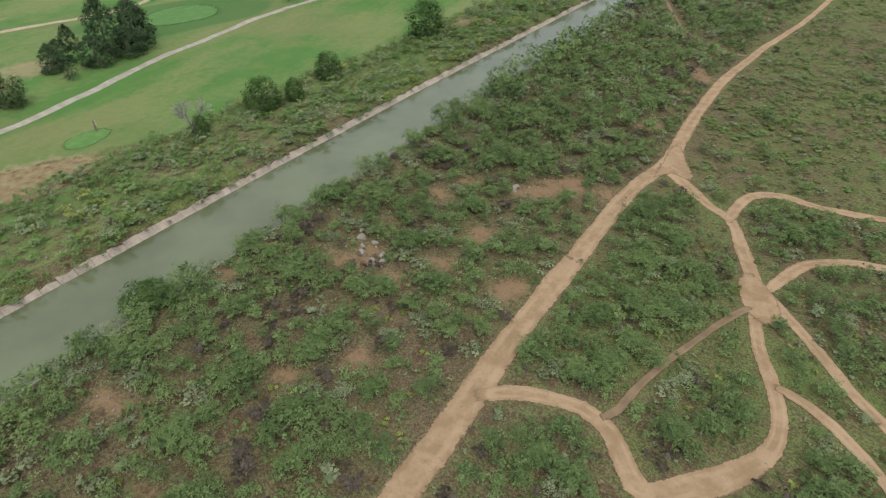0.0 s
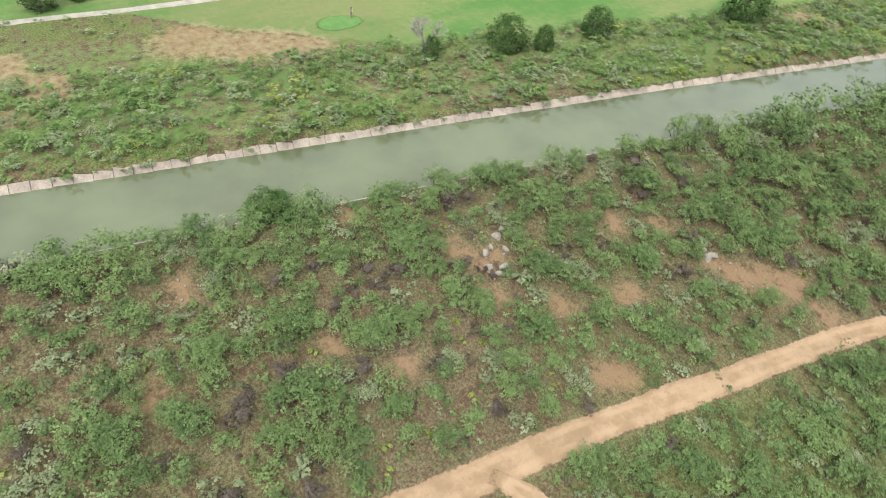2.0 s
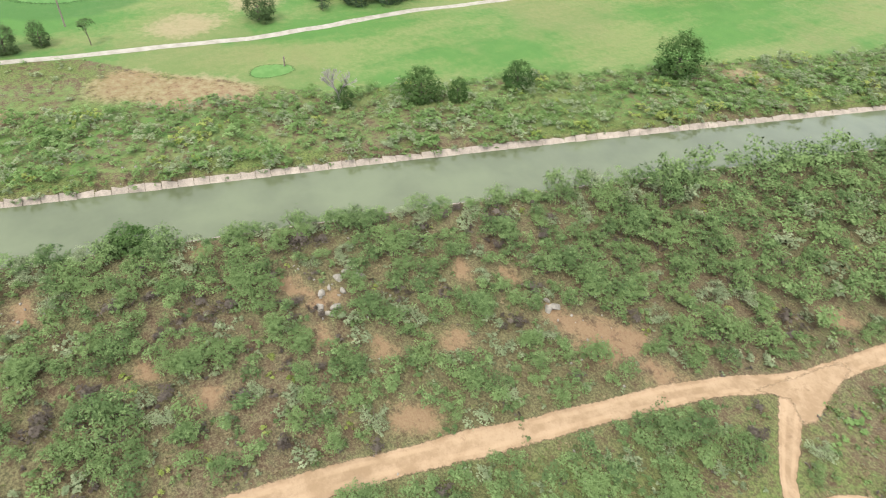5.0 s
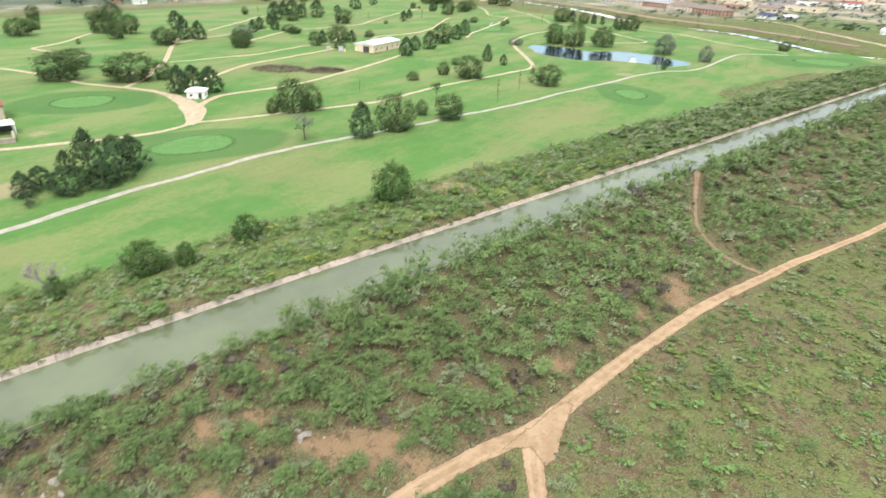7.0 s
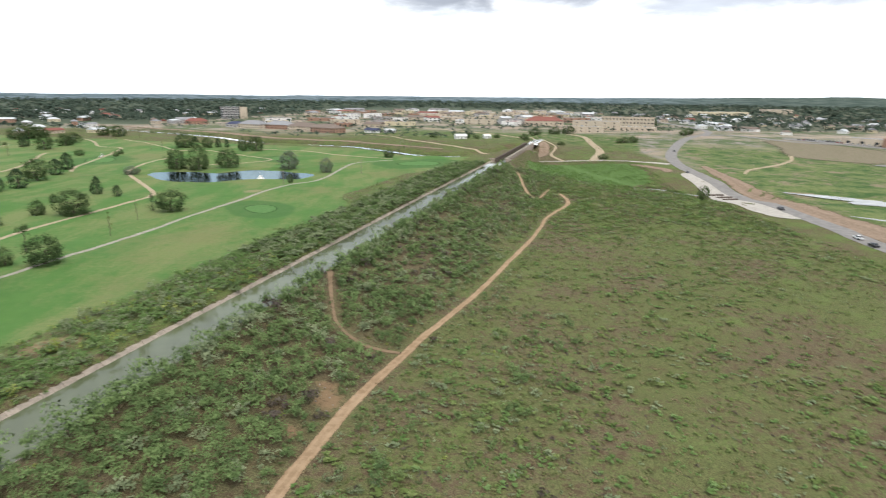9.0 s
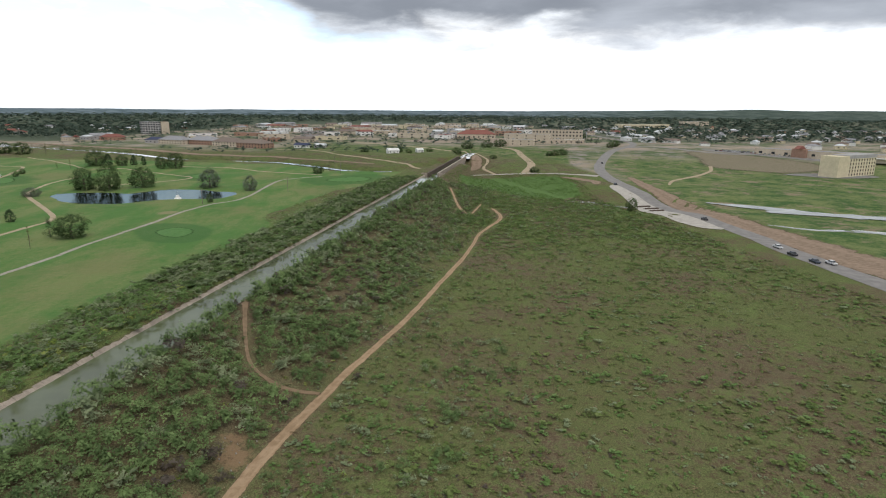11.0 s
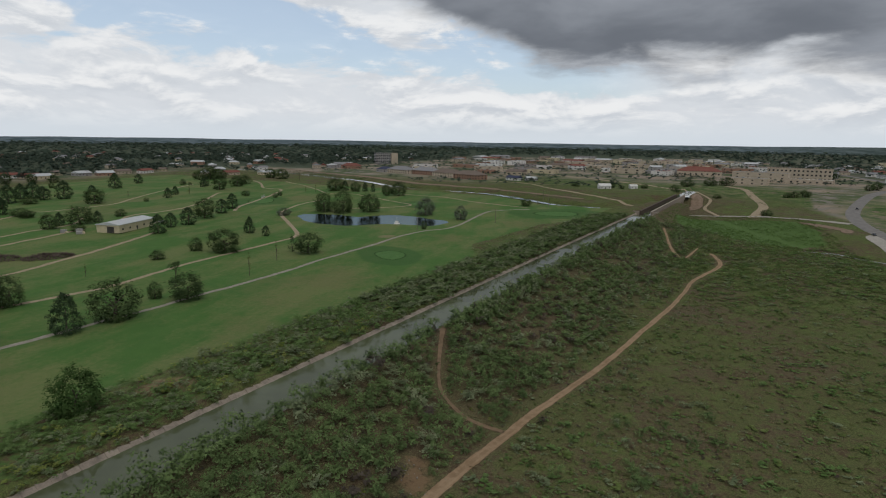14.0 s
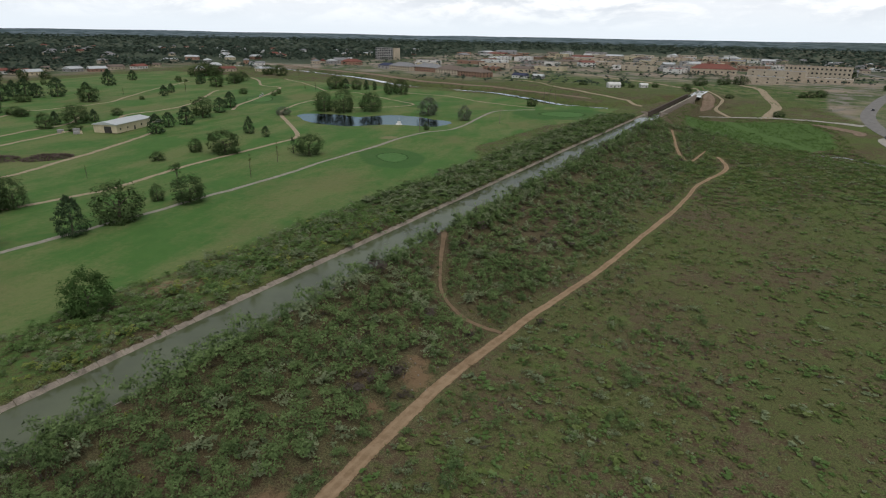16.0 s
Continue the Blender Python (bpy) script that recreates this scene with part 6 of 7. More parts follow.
# ---------------------------------------------------------------- stones and small things outdoors
def boulder_mesh(seed):
    r = random.Random(seed)
    bm = bmesh.new()
    bmesh.ops.create_icosphere(bm, subdivisions=2, radius=1.0)
    cuts = [(Vector((r.gauss(0, 1), r.gauss(0, 1), r.gauss(0, 0.6))).normalized(), r.uniform(0.45, 0.8)) for _ in range(12)]
    for v in bm.verts:
        for n, d in cuts:
            over = v.co.dot(n) - d
            if over > 0:
                v.co -= n * over
        v.co *= r.uniform(0.96, 1.04)
    return from_bm("boulder", bm, M_STONE)


BOULDERS = [boulder_mesh(i) for i in range(5)]
for i, (x, y, s) in enumerate(((-63.8, 7.9, 0.75), (-62.9, 10.2, 0.85), (-62.6, 5.2, 0.7), (-61.9, 7.6, 0.55), (-60.2, 6.1, 0.8), (-60.9, 4.3, 0.75), (-59.6, 5.0, 0.6), (-64.3, 9.0, 0.5), (-63.0, 6.4, 0.45), (-48.4, 29.3, 1.0), (-48.6, 28.3, 0.75), (-49.6, 29.0, 0.5))):
    ob = tagged(new("boulder", BOULDERS[i % 5]), "pale angular limestone boulder on a dry slope", "boulder", "boulders on the slope")
    ob.matrix_basis = pose(x, y, float(ground_z(x, y)) + 0.12 * s, 0, 0, i * 67) @ Matrix.Diagonal((s * 1.15, s * 0.8, s * 0.7, 1))


def pebbles():
    """Small pale stones strewn over the slope."""
    r = np.random.default_rng(71)
    spots_at = ((-73, -23, 5), (-66, -30, 5), (-62, 5, 4), (-44, 31, 6), (-19.5, 94, 5), (-116, -26, 9), (-60, 20, 30), (-97, -12, 8))
    cube = np.array([(x, y, z) for x in (-1, 1) for y in (-1, 1) for z in (-0.6, 0.6)], float)
    quad = np.array([(0, 1, 3, 2), (4, 6, 7, 5), (0, 4, 5, 1), (2, 3, 7, 6), (0, 2, 6, 4), (1, 5, 7, 3)])
    V, F = [], []
    for cx, cy, spread in spots_at:
        for _ in range(24):
            x, y = cx + r.normal(0, spread * 0.6), cy + r.normal(0, spread * 0.6)
            m = np.linalg.qr(r.normal(0, 1, (3, 3)))[0]
            F.append(quad + 8 * len(V))
            V.append((cube * r.uniform(0.7, 1.2, (8, 3))) @ m * r.uniform(0.05, 0.15) + (x, y, float(ground_z(x, y)) + 0.05))
    tagged(new("small_stones", mesh_np("small_stones", np.vstack(V), np.vstack(F), M_STONE)), "small pale stones strewn over dry soil", "stones", kind="stuff")


pebbles()


def brush_pile(cx, cy, ra, rb, turn, seed):
    r = np.random.default_rng(seed)
    n = 900
    a, d = r.uniform(0, 6.28, n), np.sqrt(r.random(n))
    p, q = np.cos(a) * d * ra, np.sin(a) * d * rb
    co, si = math.cos(turn * D2R), math.sin(turn * D2R)
    x, y = cx + p * co - q * si, cy + p * si + q * co
    z = ground_z(x, y) + r.random(n) * 2.2 * (1 - d ** 2) * (1 + 0.5 * waves(x, y, 3, seed)) + 0.1
    v, f, nm, sprig = leaves(r, np.column_stack([x, y, z]), np.tile((0, 0, 1.0), (n, 1)), 0.7, 0.28, 0.8)
    tagged(new("brush_heap", mesh_np("brush_heap", v, f, M_BRUSH, r.random(n), facing=nm, sprig=sprig)), "grey-brown heap of cut dead brush", "brush heap", kind="stuff")


M_BRUSH = leafy("cut_brush", (0.10, 0.075, 0.065), (0.16, 0.125, 0.11), (0.20, 0.16, 0.14), 0.05)
brush_pile(-233, 193, 13, 9.5, 35, 1)
brush_pile(-215, 206, 10, 6.5, 60, 2)


for i, (x, y) in enumerate(((165.5, 349.7), (167.0, 341.8), (166.0, 333.0))):
    sill = tagged(new("spillway_block"), "dark low concrete block across a pale spillway apron", "concrete block", "spillway blocks")
    sill.matrix_basis = pose(x, y, float(ground_z(x, y)) + 0.15, 0, 0, 8)
    part("block", box_mesh("block", -4.5, 4.5, -0.7, 0.7, -0.2, 0.8, M_CONC_DARK, 0.1), sill)
    part("foot", box_mesh("foot", -4.8, 4.8, 0.704, 1.6, -0.2, 0.3, M_CONC_DARK, 0.06), sill)


# ---------------------------------------------------------------- buildings
M_WHITE = plain("white_paint", (0.72, 0.71, 0.68), 0.7, 0.12, 0.4)
M_CREAM = plain("cream_wall", (0.60, 0.52, 0.36), 0.8, 0.12, 0.3)
M_TAN = plain("tan_stucco", (0.52, 0.44, 0.34), 0.9, 0.14, 0.15)
M_PINK = plain("brown_brick", (0.34, 0.21, 0.15), 0.9, 0.2, 0.3)
M_GREYWALL = plain("grey_wall", (0.36, 0.35, 0.34), 0.85, 0.15, 0.2)
M_ROOFMETAL = plain("pale_metal_roof", (0.58, 0.60, 0.61), 0.45, 0.1, 0.4, 0.2, 0.5)
M_ROOFBROWN = plain("brown_shingles", (0.19, 0.15, 0.125), 0.9, 0.2, 0.6)
M_ROOFRED = plain("red_roof", (0.22, 0.085, 0.065), 0.85, 0.2, 0.4)
M_ROOFGREY = plain("grey_roof", (0.26, 0.26, 0.27), 0.9, 0.2, 0.4)
M_ROOFBLUE = plain("dark_blue_roof", (0.05, 0.06, 0.11), 0.8, 0.2, 0.4)
M_GLASS = plain("dark_window_glass", (0.03, 0.035, 0.04), 0.1, 0.2, 0.3, 0, 0.6)
M_DOOR = plain("dark_door", (0.06, 0.055, 0.05), 0.7, 0.2, 0.5)
M_STEEL = plain("grey_steel", (0.35, 0.36, 0.37), 0.5, 0.15, 1.0, 0.6)
M_RUBBER = plain("black_rubber", (0.02, 0.02, 0.02), 0.9, 0.2, 4)
M_WOODPOLE = plain("grey_pole_wood", (0.20, 0.165, 0.135), 0.95, 0.25, 2)
PANE = {}


def pane(w, h):
    if (w, h) not in PANE:
        PANE[w, h] = box_mesh("window", -w / 2, w / 2, -0.05, 0.12, 0, h, M_GLASS)
    return PANE[w, h]


def roof_mesh(w, d, rise, eave, mat, hip=False, thick=0.3):
    bm = bmesh.new()
    a, b = w / 2 + eave, d / 2 + eave
    end = a - b if hip and a > b else (a * 0.3 if hip else a)
    low = [bm.verts.new((x, y, 0)) for x, y in ((-a, -b), (a, -b), (a, b), (-a, b))]
    top = [bm.verts.new((-end, 0, rise)), bm.verts.new((end, 0, rise))]
    under = [bm.verts.new((v.co.x, v.co.y, -thick)) for v in low]
    bm.faces.new((low[0], low[1], top[1], top[0]))
    bm.faces.new((low[2], low[3], top[0], top[1]))
    bm.faces.new((low[1], low[2], top[1]))
    bm.faces.new((low[3], low[0], top[0]))
    for i in range(4):
        j = (i + 1) % 4
        bm.faces.new((low[j], low[i], under[i], under[j]))
    bm.faces.new(under[::-1])
    return from_bm("roof", bm, mat)


def building(name, x, y, turn, w, d, h, wall, roof, label, category, shape="gable", rise=2.0, floors=1, cols=4, side_cols=2, win=(1.4, 1.3), door=True, group=""):
    top = tagged(new(name), label, category, group)
    top.matrix_basis = pose(x, y, float(ground_z(x, y)) - 0.1, 0, 0, turn)
    part("wall", box_mesh("wall", -w / 2, w / 2, -d / 2, d / 2, 0, h, wall), top)
    if shape == "flat":
        slab = part("roof", box_mesh("roof", -w / 2 + 0.4, w / 2 - 0.4, -d / 2 + 0.4, d / 2 - 0.4, h + 0.004, h + 0.12, roof), top)
        bm = bmesh.new()
        for q in ((-w / 2 - 0.1, w / 2 + 0.1, -d / 2 - 0.1, -d / 2 + 0.3), (-w / 2 - 0.1, w / 2 + 0.1, d / 2 - 0.3, d / 2 + 0.1), (-w / 2 - 0.1, -w / 2 + 0.3, -d / 2 + 0.3, d / 2 - 0.3), (w / 2 - 0.3, w / 2 + 0.1, -d / 2 + 0.3, d / 2 - 0.3)):
            box_into(bm, *q, h - 0.1, h + 0.7)
        part("parapet", from_bm("parapet", bm, wall), top)
        if w > 18:
            part("roof_unit", box_mesh("roof_unit", -w * 0.18, -w * 0.18 + 3, -1.5, 1.5, h + 0.12, h + 1.7, M_STEEL, 0.1), slab)
            part("roof_unit", box_mesh("roof_unit", w * 0.2, w * 0.2 + 2.2, -2.5, -0.3, h + 0.12, h + 1.4, M_STEEL, 0.1), slab)
    else:
        part("roof", roof_mesh(w, d, rise, 0.5, roof, shape == "hip"), top, m=Matrix.Translation((0, 0, h + 0.31)))
        if shape == "gable":
            bm = bmesh.new()
            for s in (-1, 1):
                v = [bm.verts.new(q) for q in ((s * (w / 2 - 0.02), -d / 2, h), (s * (w / 2 - 0.02), d / 2, h), (s * (w / 2 - 0.02), 0, h + rise * 0.95))]
                u = [bm.verts.new((q.co.x - s * 0.25, q.co.y, q.co.z)) for q in v]
                for f in ((v[0], v[1], v[2]), (u[2], u[1], u[0]), (v[0], u[0], u[1], v[1]), (v[1], u[1], u[2], v[2]), (v[2], u[2], u[0], v[0])):
                    bm.faces.new(f)
            bmesh.ops.recalc_face_normals(bm, faces=bm.faces)
            part("gable", from_bm("gable", bm, wall), top)
    storey = h / floors
    for f in range(floors):
        z = f * storey + storey * 0.35
        for s in (-1, 1):
            for c in range(cols):
                if door and f == 0 and s < 0 and c == cols // 2:
                    part("door", box_mesh("door", -0.6, 0.6, -0.05, 0.1, 0.1, 2.2, M_DOOR), top, m=pose(-w / 2 + (c + 0.5) * w / cols, s * d / 2, 0))
                    continue
                part("window", pane(*win), top, m=pose(-w / 2 + (c + 0.5) * w / cols, s * (d / 2 - 0.02), z, 0, 0, 0))
            for c in range(side_cols):
                part("window", pane(*win), top, m=pose(s * (w / 2 - 0.02), -d / 2 + (c + 0.5) * d / side_cols, z, 0, 0, 90))
    return top


# golf course buildings
barn = building("maintenance_building", -243.5, 281, 97, 30, 13, 4.2, M_CREAM, M_ROOFMETAL, "long cream metal golf maintenance shed with pale roof", "shed", "gable", 1.3, 1, 5, 0, (1.2, 0.9), True)
part("roller_door", box_mesh("roller_door", -0.08, 0.05, -2.0, 2.0, 0.1, 3.4, M_DOOR), barn, "open dark roller door", pose(-15.0, -1.5, 0))
part("roller_door", box_mesh("roller_door", -2, 2, -0.08, 0.05, 0.1, 3.4, M_DOOR), barn, "dark roller door", pose(8.0, 6.5, 0))
building("white_hut", -210.5, 131.5, 40, 6.5, 5.0, 2.7, M_WHITE, M_WHITE, "small white hut with a white roof beside pines", "hut", "hip", 1.1, 1, 2, 1, (0.9, 0.8))


def clubhouse():
    """Tan clubhouse with glazed front, red roofs, carport and garden wall."""
    top = building("clubhouse", -217.5, 53.5, 75, 17, 10, 4.0, M_TAN, M_ROOFBROWN, "tan golf clubhouse with tall windows and brown roof", "clubhouse", "gable", 1.7, 1, 6, 2, (2.0, 2.6))
    part("porch_wall", box_mesh("porch_wall", -5.0, 1.0, -9.0, -5.004, 0, 3.9, M_TAN, 0.05), top)
    part("porch_roof", roof_mesh(4.4, 6.2, 1.5, 0.3, M_ROOFBROWN), top, m=pose(-2.0, -7.2, 4.25, 0, 0, 90))
    for x in (-3.6, -0.6):
        part("window", box_mesh("window", x - 1.0, x + 1.0, -9.1, -8.98, 1.0, 3.2, M_GLASS), top)
    for x in (2.4, 4.8, 7.2):
        part("buttress", box_mesh("buttress", x - 0.3, x + 0.3, -7.2, -5.004, 0, 2.8, M_TAN, 0.05), top)
    hall = building("clubhouse_hall", -236, 61, 75, 26, 11, 4.2, M_TAN, M_ROOFRED, "long hall with a dark red metal roof", "clubhouse", "gable", 2.2, 1, 6, 2, (1.6, 1.4))
    part("skylight", box_mesh("skylight", -6, 6, -4.4, -2.6, 5.3, 5.7, M_WHITE, 0.03), hall, "white roof panel")
    port = tagged(new("carport"), "white-roofed open carport beside a clubhouse", "carport")
    port.matrix_basis = pose(-209.5, 64.2, float(ground_z(-209.5, 64.2)), 0, 0, 75)
    part("roof", box_mesh("roof", -3.0, 3.0, -3.4, 3.4, 3.1, 3.4, M_WHITE, 0.05), port)
    for x in (-2.7, 2.7):
        for y in (-3.0, 3.0):
            part("post", box_mesh("post", x - 0.12, x + 0.12, y - 0.12, y + 0.12, -0.2, 3.1, M_WHITE), port)
    part("back_wall", box_mesh("back_wall", -2.9, 2.9, 3.2, 3.4, -0.2, 3.098, M_DOOR), port)
    wall = tagged(new("garden_wall"), "grey stone retaining wall below a clubhouse", "wall")
    wall.matrix_basis = pose(-202.0, 47.0, float(ground_z(-202, 47)), 0, 0, 70)
    part("wall", box_mesh("wall", -17, 16, -0.3, 0.3, -0.5, 1.5, M_CONC, 0.04), wall)
    part("coping", box_mesh("coping", -17.1, 16.1, -0.4, 0.4, 1.504, 1.65, M_CONC, 0.03), wall)
    part("return_wall", box_mesh("return_wall", 15.4, 16.0, 0.304, 9.0, -0.5, 1.5, M_CONC, 0.04), wall)
    patch("parking_lot", [(-214, 36), (-224, 48), (-232, 54), (-262, 58), (-270, 40), (-240, 26), (-216, 24)], M_CONC_PALE, 0.1, "pale concrete parking lot beside a clubhouse", "parking lot")


clubhouse()
r0 = random.Random(9)
for i, (x, y) in enumerate(((-252, 258), (-256, 262), (-262, 258), (-250, 300), (-246, 304), (-243, 308))):
    ob = tagged(new("equipment_crate"), "stacked grey equipment and crates in a yard", "crate", "yard clutter")
    ob.matrix_basis = pose(x, y, float(ground_z(x, y)), 0, 0, r0.uniform(0, 90))
    part("crate", box_mesh("crate", -1.4, 1.4, -0.9, 0.9, 0, 1.1 + r0.random(), M_GREYWALL, 0.05), ob)
    part("crate", box_mesh("crate", 1.5, 2.6, -0.7, 0.6, 0, 0.8, M_CREAM, 0.04), ob)

# town
building("office_tower", -415, 1172, 37, 32, 14, 22, M_GREYWALL, M_ROOFGREY, "seven-storey grey and tan office tower", "office building", "flat", 0, 7, 7, 3, (3.4, 1.7), False)
building("office_annex", -396, 1187, 37, 14, 15, 22, M_TAN, M_ROOFGREY, "plain tan stair block beside an office tower", "office building", "flat", 0, 7, 0, 0, (1, 1), False)
for i, (x, y, w, roof, shape) in enumerate(((-275, 872, 46, M_ROOFGREY, "hip"), (-232, 858, 48, M_ROOFGREY, "hip"), (-190, 822, 46, M_ROOFBROWN, "hip"), (-152, 790, 44, M_ROOFBROWN, "hip"))):
    building("apartment_house", x, y, -32, w, 20, 6.0, M_PINK if i % 2 else M_TAN, roof, "low riverside apartments with a broad brown hipped roof" if roof == M_ROOFBROWN else "low riverside apartments with a broad grey hipped roof", "apartment house", shape, 5.0, 2, 9, 3, (1.6, 1.4), False, "riverside apartments")
building("house", -397, 965, 20, 34, 18, 5, M_PINK, M_ROOFRED, "maroon-roofed low building near the river", "building", "hip", 4, 1, 6, 3)
building("house", -425, 985, 20, 24, 16, 6, M_GREYWALL, M_ROOFGREY, "grey-roofed low building near the river", "building", "gable", 3.5, 1, 5, 3)
building("house", -312, 900, 10, 26, 16, 4.5, M_GREYWALL, M_ROOFBLUE, "dark blue-roofed low building near the river", "building", "hip", 3.5, 1, 5, 2)
building("house", 21, 697, 20, 13, 8, 3.2, M_WHITE, M_WHITE, "small white house alone in a field", "house", "gable", 2.4, 1, 3, 2, (1.1, 1.1), True, "white houses in the field")
building("house", 53, 712, 20, 8, 6, 2.8, M_WHITE, M_WHITE, "small white house alone in a field", "house", "gable", 1.8, 1, 2, 1, (1.0, 1.0), True, "white houses in the field")
building("house", -92, 785, -30, 20, 10, 3.4, M_WHITE, M_ROOFBLUE, "white house with a dark roof among trees", "house", "gable", 2.6, 1, 4, 2)
building("house", -70, 790, -20, 14, 9, 3.0, M_GREYWALL, M_ROOFMETAL, "grey house with a pale metal roof", "house", "gable", 2.2, 1, 3, 2)
# the large tan complex beyond the fields
building("school", 305, 985, -22, 82, 24, 17, M_TAN, M_ROOFRED, "large tan three-storey school with rows of windows", "school", "flat", 0, 3, 15, 4, (2.4, 2.3), False)
building("school_wing", 238, 925, -22, 70, 26, 13, M_TAN, M_ROOFGREY, "plain tan school wing with few windows", "school", "flat", 0, 3, 5, 2, (2.2, 1.6), False)
building("school_hall", 290, 900, -22, 60, 18, 6, M_TAN, M_ROOFMETAL, "low tan hall with a pale roof", "school", "flat", 0, 1, 8, 2, (2.2, 1.8), False)
building("school_wing", 205, 850, -22, 46, 22, 8, M_TAN, M_ROOFGREY, "low plain tan school wing", "school", "flat", 0, 2, 4, 2, (2.0, 1.5), False)
building("hall", 176, 1040, -10, 66, 30, 8, M_TAN, M_ROOFRED, "broad hall with a dark red roof", "hall", "hip", 7, 1, 8, 3, (2.4, 2.2), False)
mall = building("store", 512, 632, -61.6, 150, 26, 8, M_TAN, M_ROOFGREY, "long tan store front beside a car park", "store", "flat", 0, 1, 10, 3, (4, 2.6), False)
part("entrance", box_mesh("entrance", -30, -14, -17, -13.004, 0, 10.5, M_PINK, 0.1), mall, "dark red gabled store entrance")
part("entrance_roof", roof_mesh(5, 17, 3.5, 0.4, M_ROOFRED), mall, m=pose(-22, -15, 10.8, 0, 0, 0))
part("canopy", box_mesh("canopy", 20, 70, -17, -13.004, 4.6, 5.4, M_WHITE, 0.05), mall)
hotel = building("hotel", 419, 490, 22, 60, 15, 15.5, M_CREAM, M_ROOFGREY, "five-storey cream hotel with a grey top storey", "hotel", "flat", 0, 5, 14, 1, (1.6, 1.8), False)
part("top_storey", box_mesh("top_storey", -15, 29.5, -7.7, 7.3, 15.9, 19.0, M_GREYWALL, 0.1), hotel, "grey metal-clad top storey")
part("stair_tower", box_mesh("stair_tower", -30.6, -14.996, -8.2, 7.4, 0, 18.2, M_CREAM, 0.1), hotel, "plain cream stair tower")
building("store", 1075, 1940, 10, 90, 40, 14, M_TAN, M_ROOFMETAL, "far pale hall on a slope", "hall", "flat", 0, 2, 8, 3, (3, 2), False)
building("store", 800, 1740, 8, 160, 40, 9, M_CREAM, M_ROOFMETAL, "far long pale hall below a hill", "hall", "flat", 0, 1, 12, 3, (3, 2), False)

WALLS = (M_WHITE, M_TAN, M_CREAM, M_GREYWALL, M_PINK, M_TAN)
ROOFS = (M_ROOFMETAL, M_ROOFBROWN, M_ROOFGREY, M_ROOFRED, M_ROOFMETAL, M_ROOFGREY)
WORDS = {id(M_WHITE): "white", id(M_TAN): "tan", id(M_CREAM): "cream", id(M_GREYWALL): "grey", id(M_PINK): "brown brick"}
RWORDS = {id(M_ROOFMETAL): "pale metal", id(M_ROOFBROWN): "brown", id(M_ROOFGREY): "grey", id(M_ROOFRED): "red"}


def town_blocks():
    r = random.Random(12)
    taken = [(-415, 1172), (176, 1040), (305, 985), (238, 925), (205, 850), (290, 900)]
    made = 0
    while made < 96:
        x, y = r.uniform(-330, 400), r.uniform(905, 1850)
        if any(math.hypot(x - a, y - b) < 40 for a, b in taken) or (y < 1000 and x > -40):
            continue
        taken.append((x, y))
        made += 1
        k, q = r.randrange(6), r.randrange(6)
        w, d, h = r.uniform(20, 58), r.uniform(14, 30), r.uniform(4, 8.5)
        building("shop_building", x, y, r.choice((-20, -15, 70, 75, 20)) + r.uniform(-4, 4), w, d, h, WALLS[k], ROOFS[q], f"low {WORDS[id(WALLS[k])]} town building with a {RWORDS[id(ROOFS[q])]} roof", "building", "flat" if r.random() < 0.7 else "gable", 3, 1 if h < 6 else 2, 3, 1, (3.4, 1.6), False, "town buildings")
    made = 0
    while made < 150:
        a, dist = r.uniform(-1.1, 0.85), r.uniform(640, 1900)
        x, y = math.sin(a) * dist, math.cos(a) * dist
        if (-430 < x < 420 and y > 640) or (x > -590 and y < 690) or (x > 0 and y < 940) or any(math.hypot(x - p, y - s) < 24 for p, s in taken):
            continue
        taken.append((x, y))
        made += 1
        k, q = r.randrange(6), r.randrange(6)
        building("town_house", x, y, r.uniform(0, 180), r.uniform(12, 24), r.uniform(8, 12), r.uniform(3, 5.5), WALLS[k], ROOFS[q], f"{WORDS[id(WALLS[k])]} house with a {RWORDS[id(ROOFS[q])]} roof among town trees", "house", r.choice(("gable", "hip")), r.uniform(1.8, 3.2), 1, 3, 1, (1.3, 1.2), False, "houses among the trees")
    made = 0
    while made < 78:
        a, dist = r.uniform(0.24, 0.8), r.uniform(960, 1750)
        x, y = math.sin(a) * dist, math.cos(a) * dist
        if (x < 425 and y > 640) or any(math.hypot(x - p, y - s) < 22 for p, s in taken):
            continue
        taken.append((x, y))
        made += 1
        k, q = r.choice((0, 0, 1, 2, 3)), r.choice((0, 0, 2, 2, 1))
        building("town_house", x, y, r.uniform(0, 180), r.uniform(12, 26), r.uniform(9, 13), r.uniform(3, 5.5), WALLS[k], ROOFS[q], f"{WORDS[id(WALLS[k])]} house with a {RWORDS[id(ROOFS[q])]} roof below wooded hills", "house", r.choice(("gable", "hip")), r.uniform(1.8, 3.2), 1, 2, 0, (1.6, 1.3), False, "houses below the hills")
    # low houses along the golf course
    for i, (x, y) in enumerate(((-648, 548), (-626, 556), (-604, 552), (-612, 616), (-600, 640), (-606, 676), (-590, 700), (-470, 720), (-430, 742), (-640, 510), (-660, 470))):
        q = (3, 3, 0, 0, 0, 1)[i % 6]
        building("town_house", x, y, 50 + i * 13 % 40, 20, 11, 3.6, WALLS[i % 6], ROOFS[q], f"{WORDS[id(WALLS[i % 6])]} house with a {RWORDS[id(ROOFS[q])]} roof beside the golf course", "house", "gable", 2.6, 1, 4, 2, (1.3, 1.2), True, "houses beside the golf course")


town_blocks()


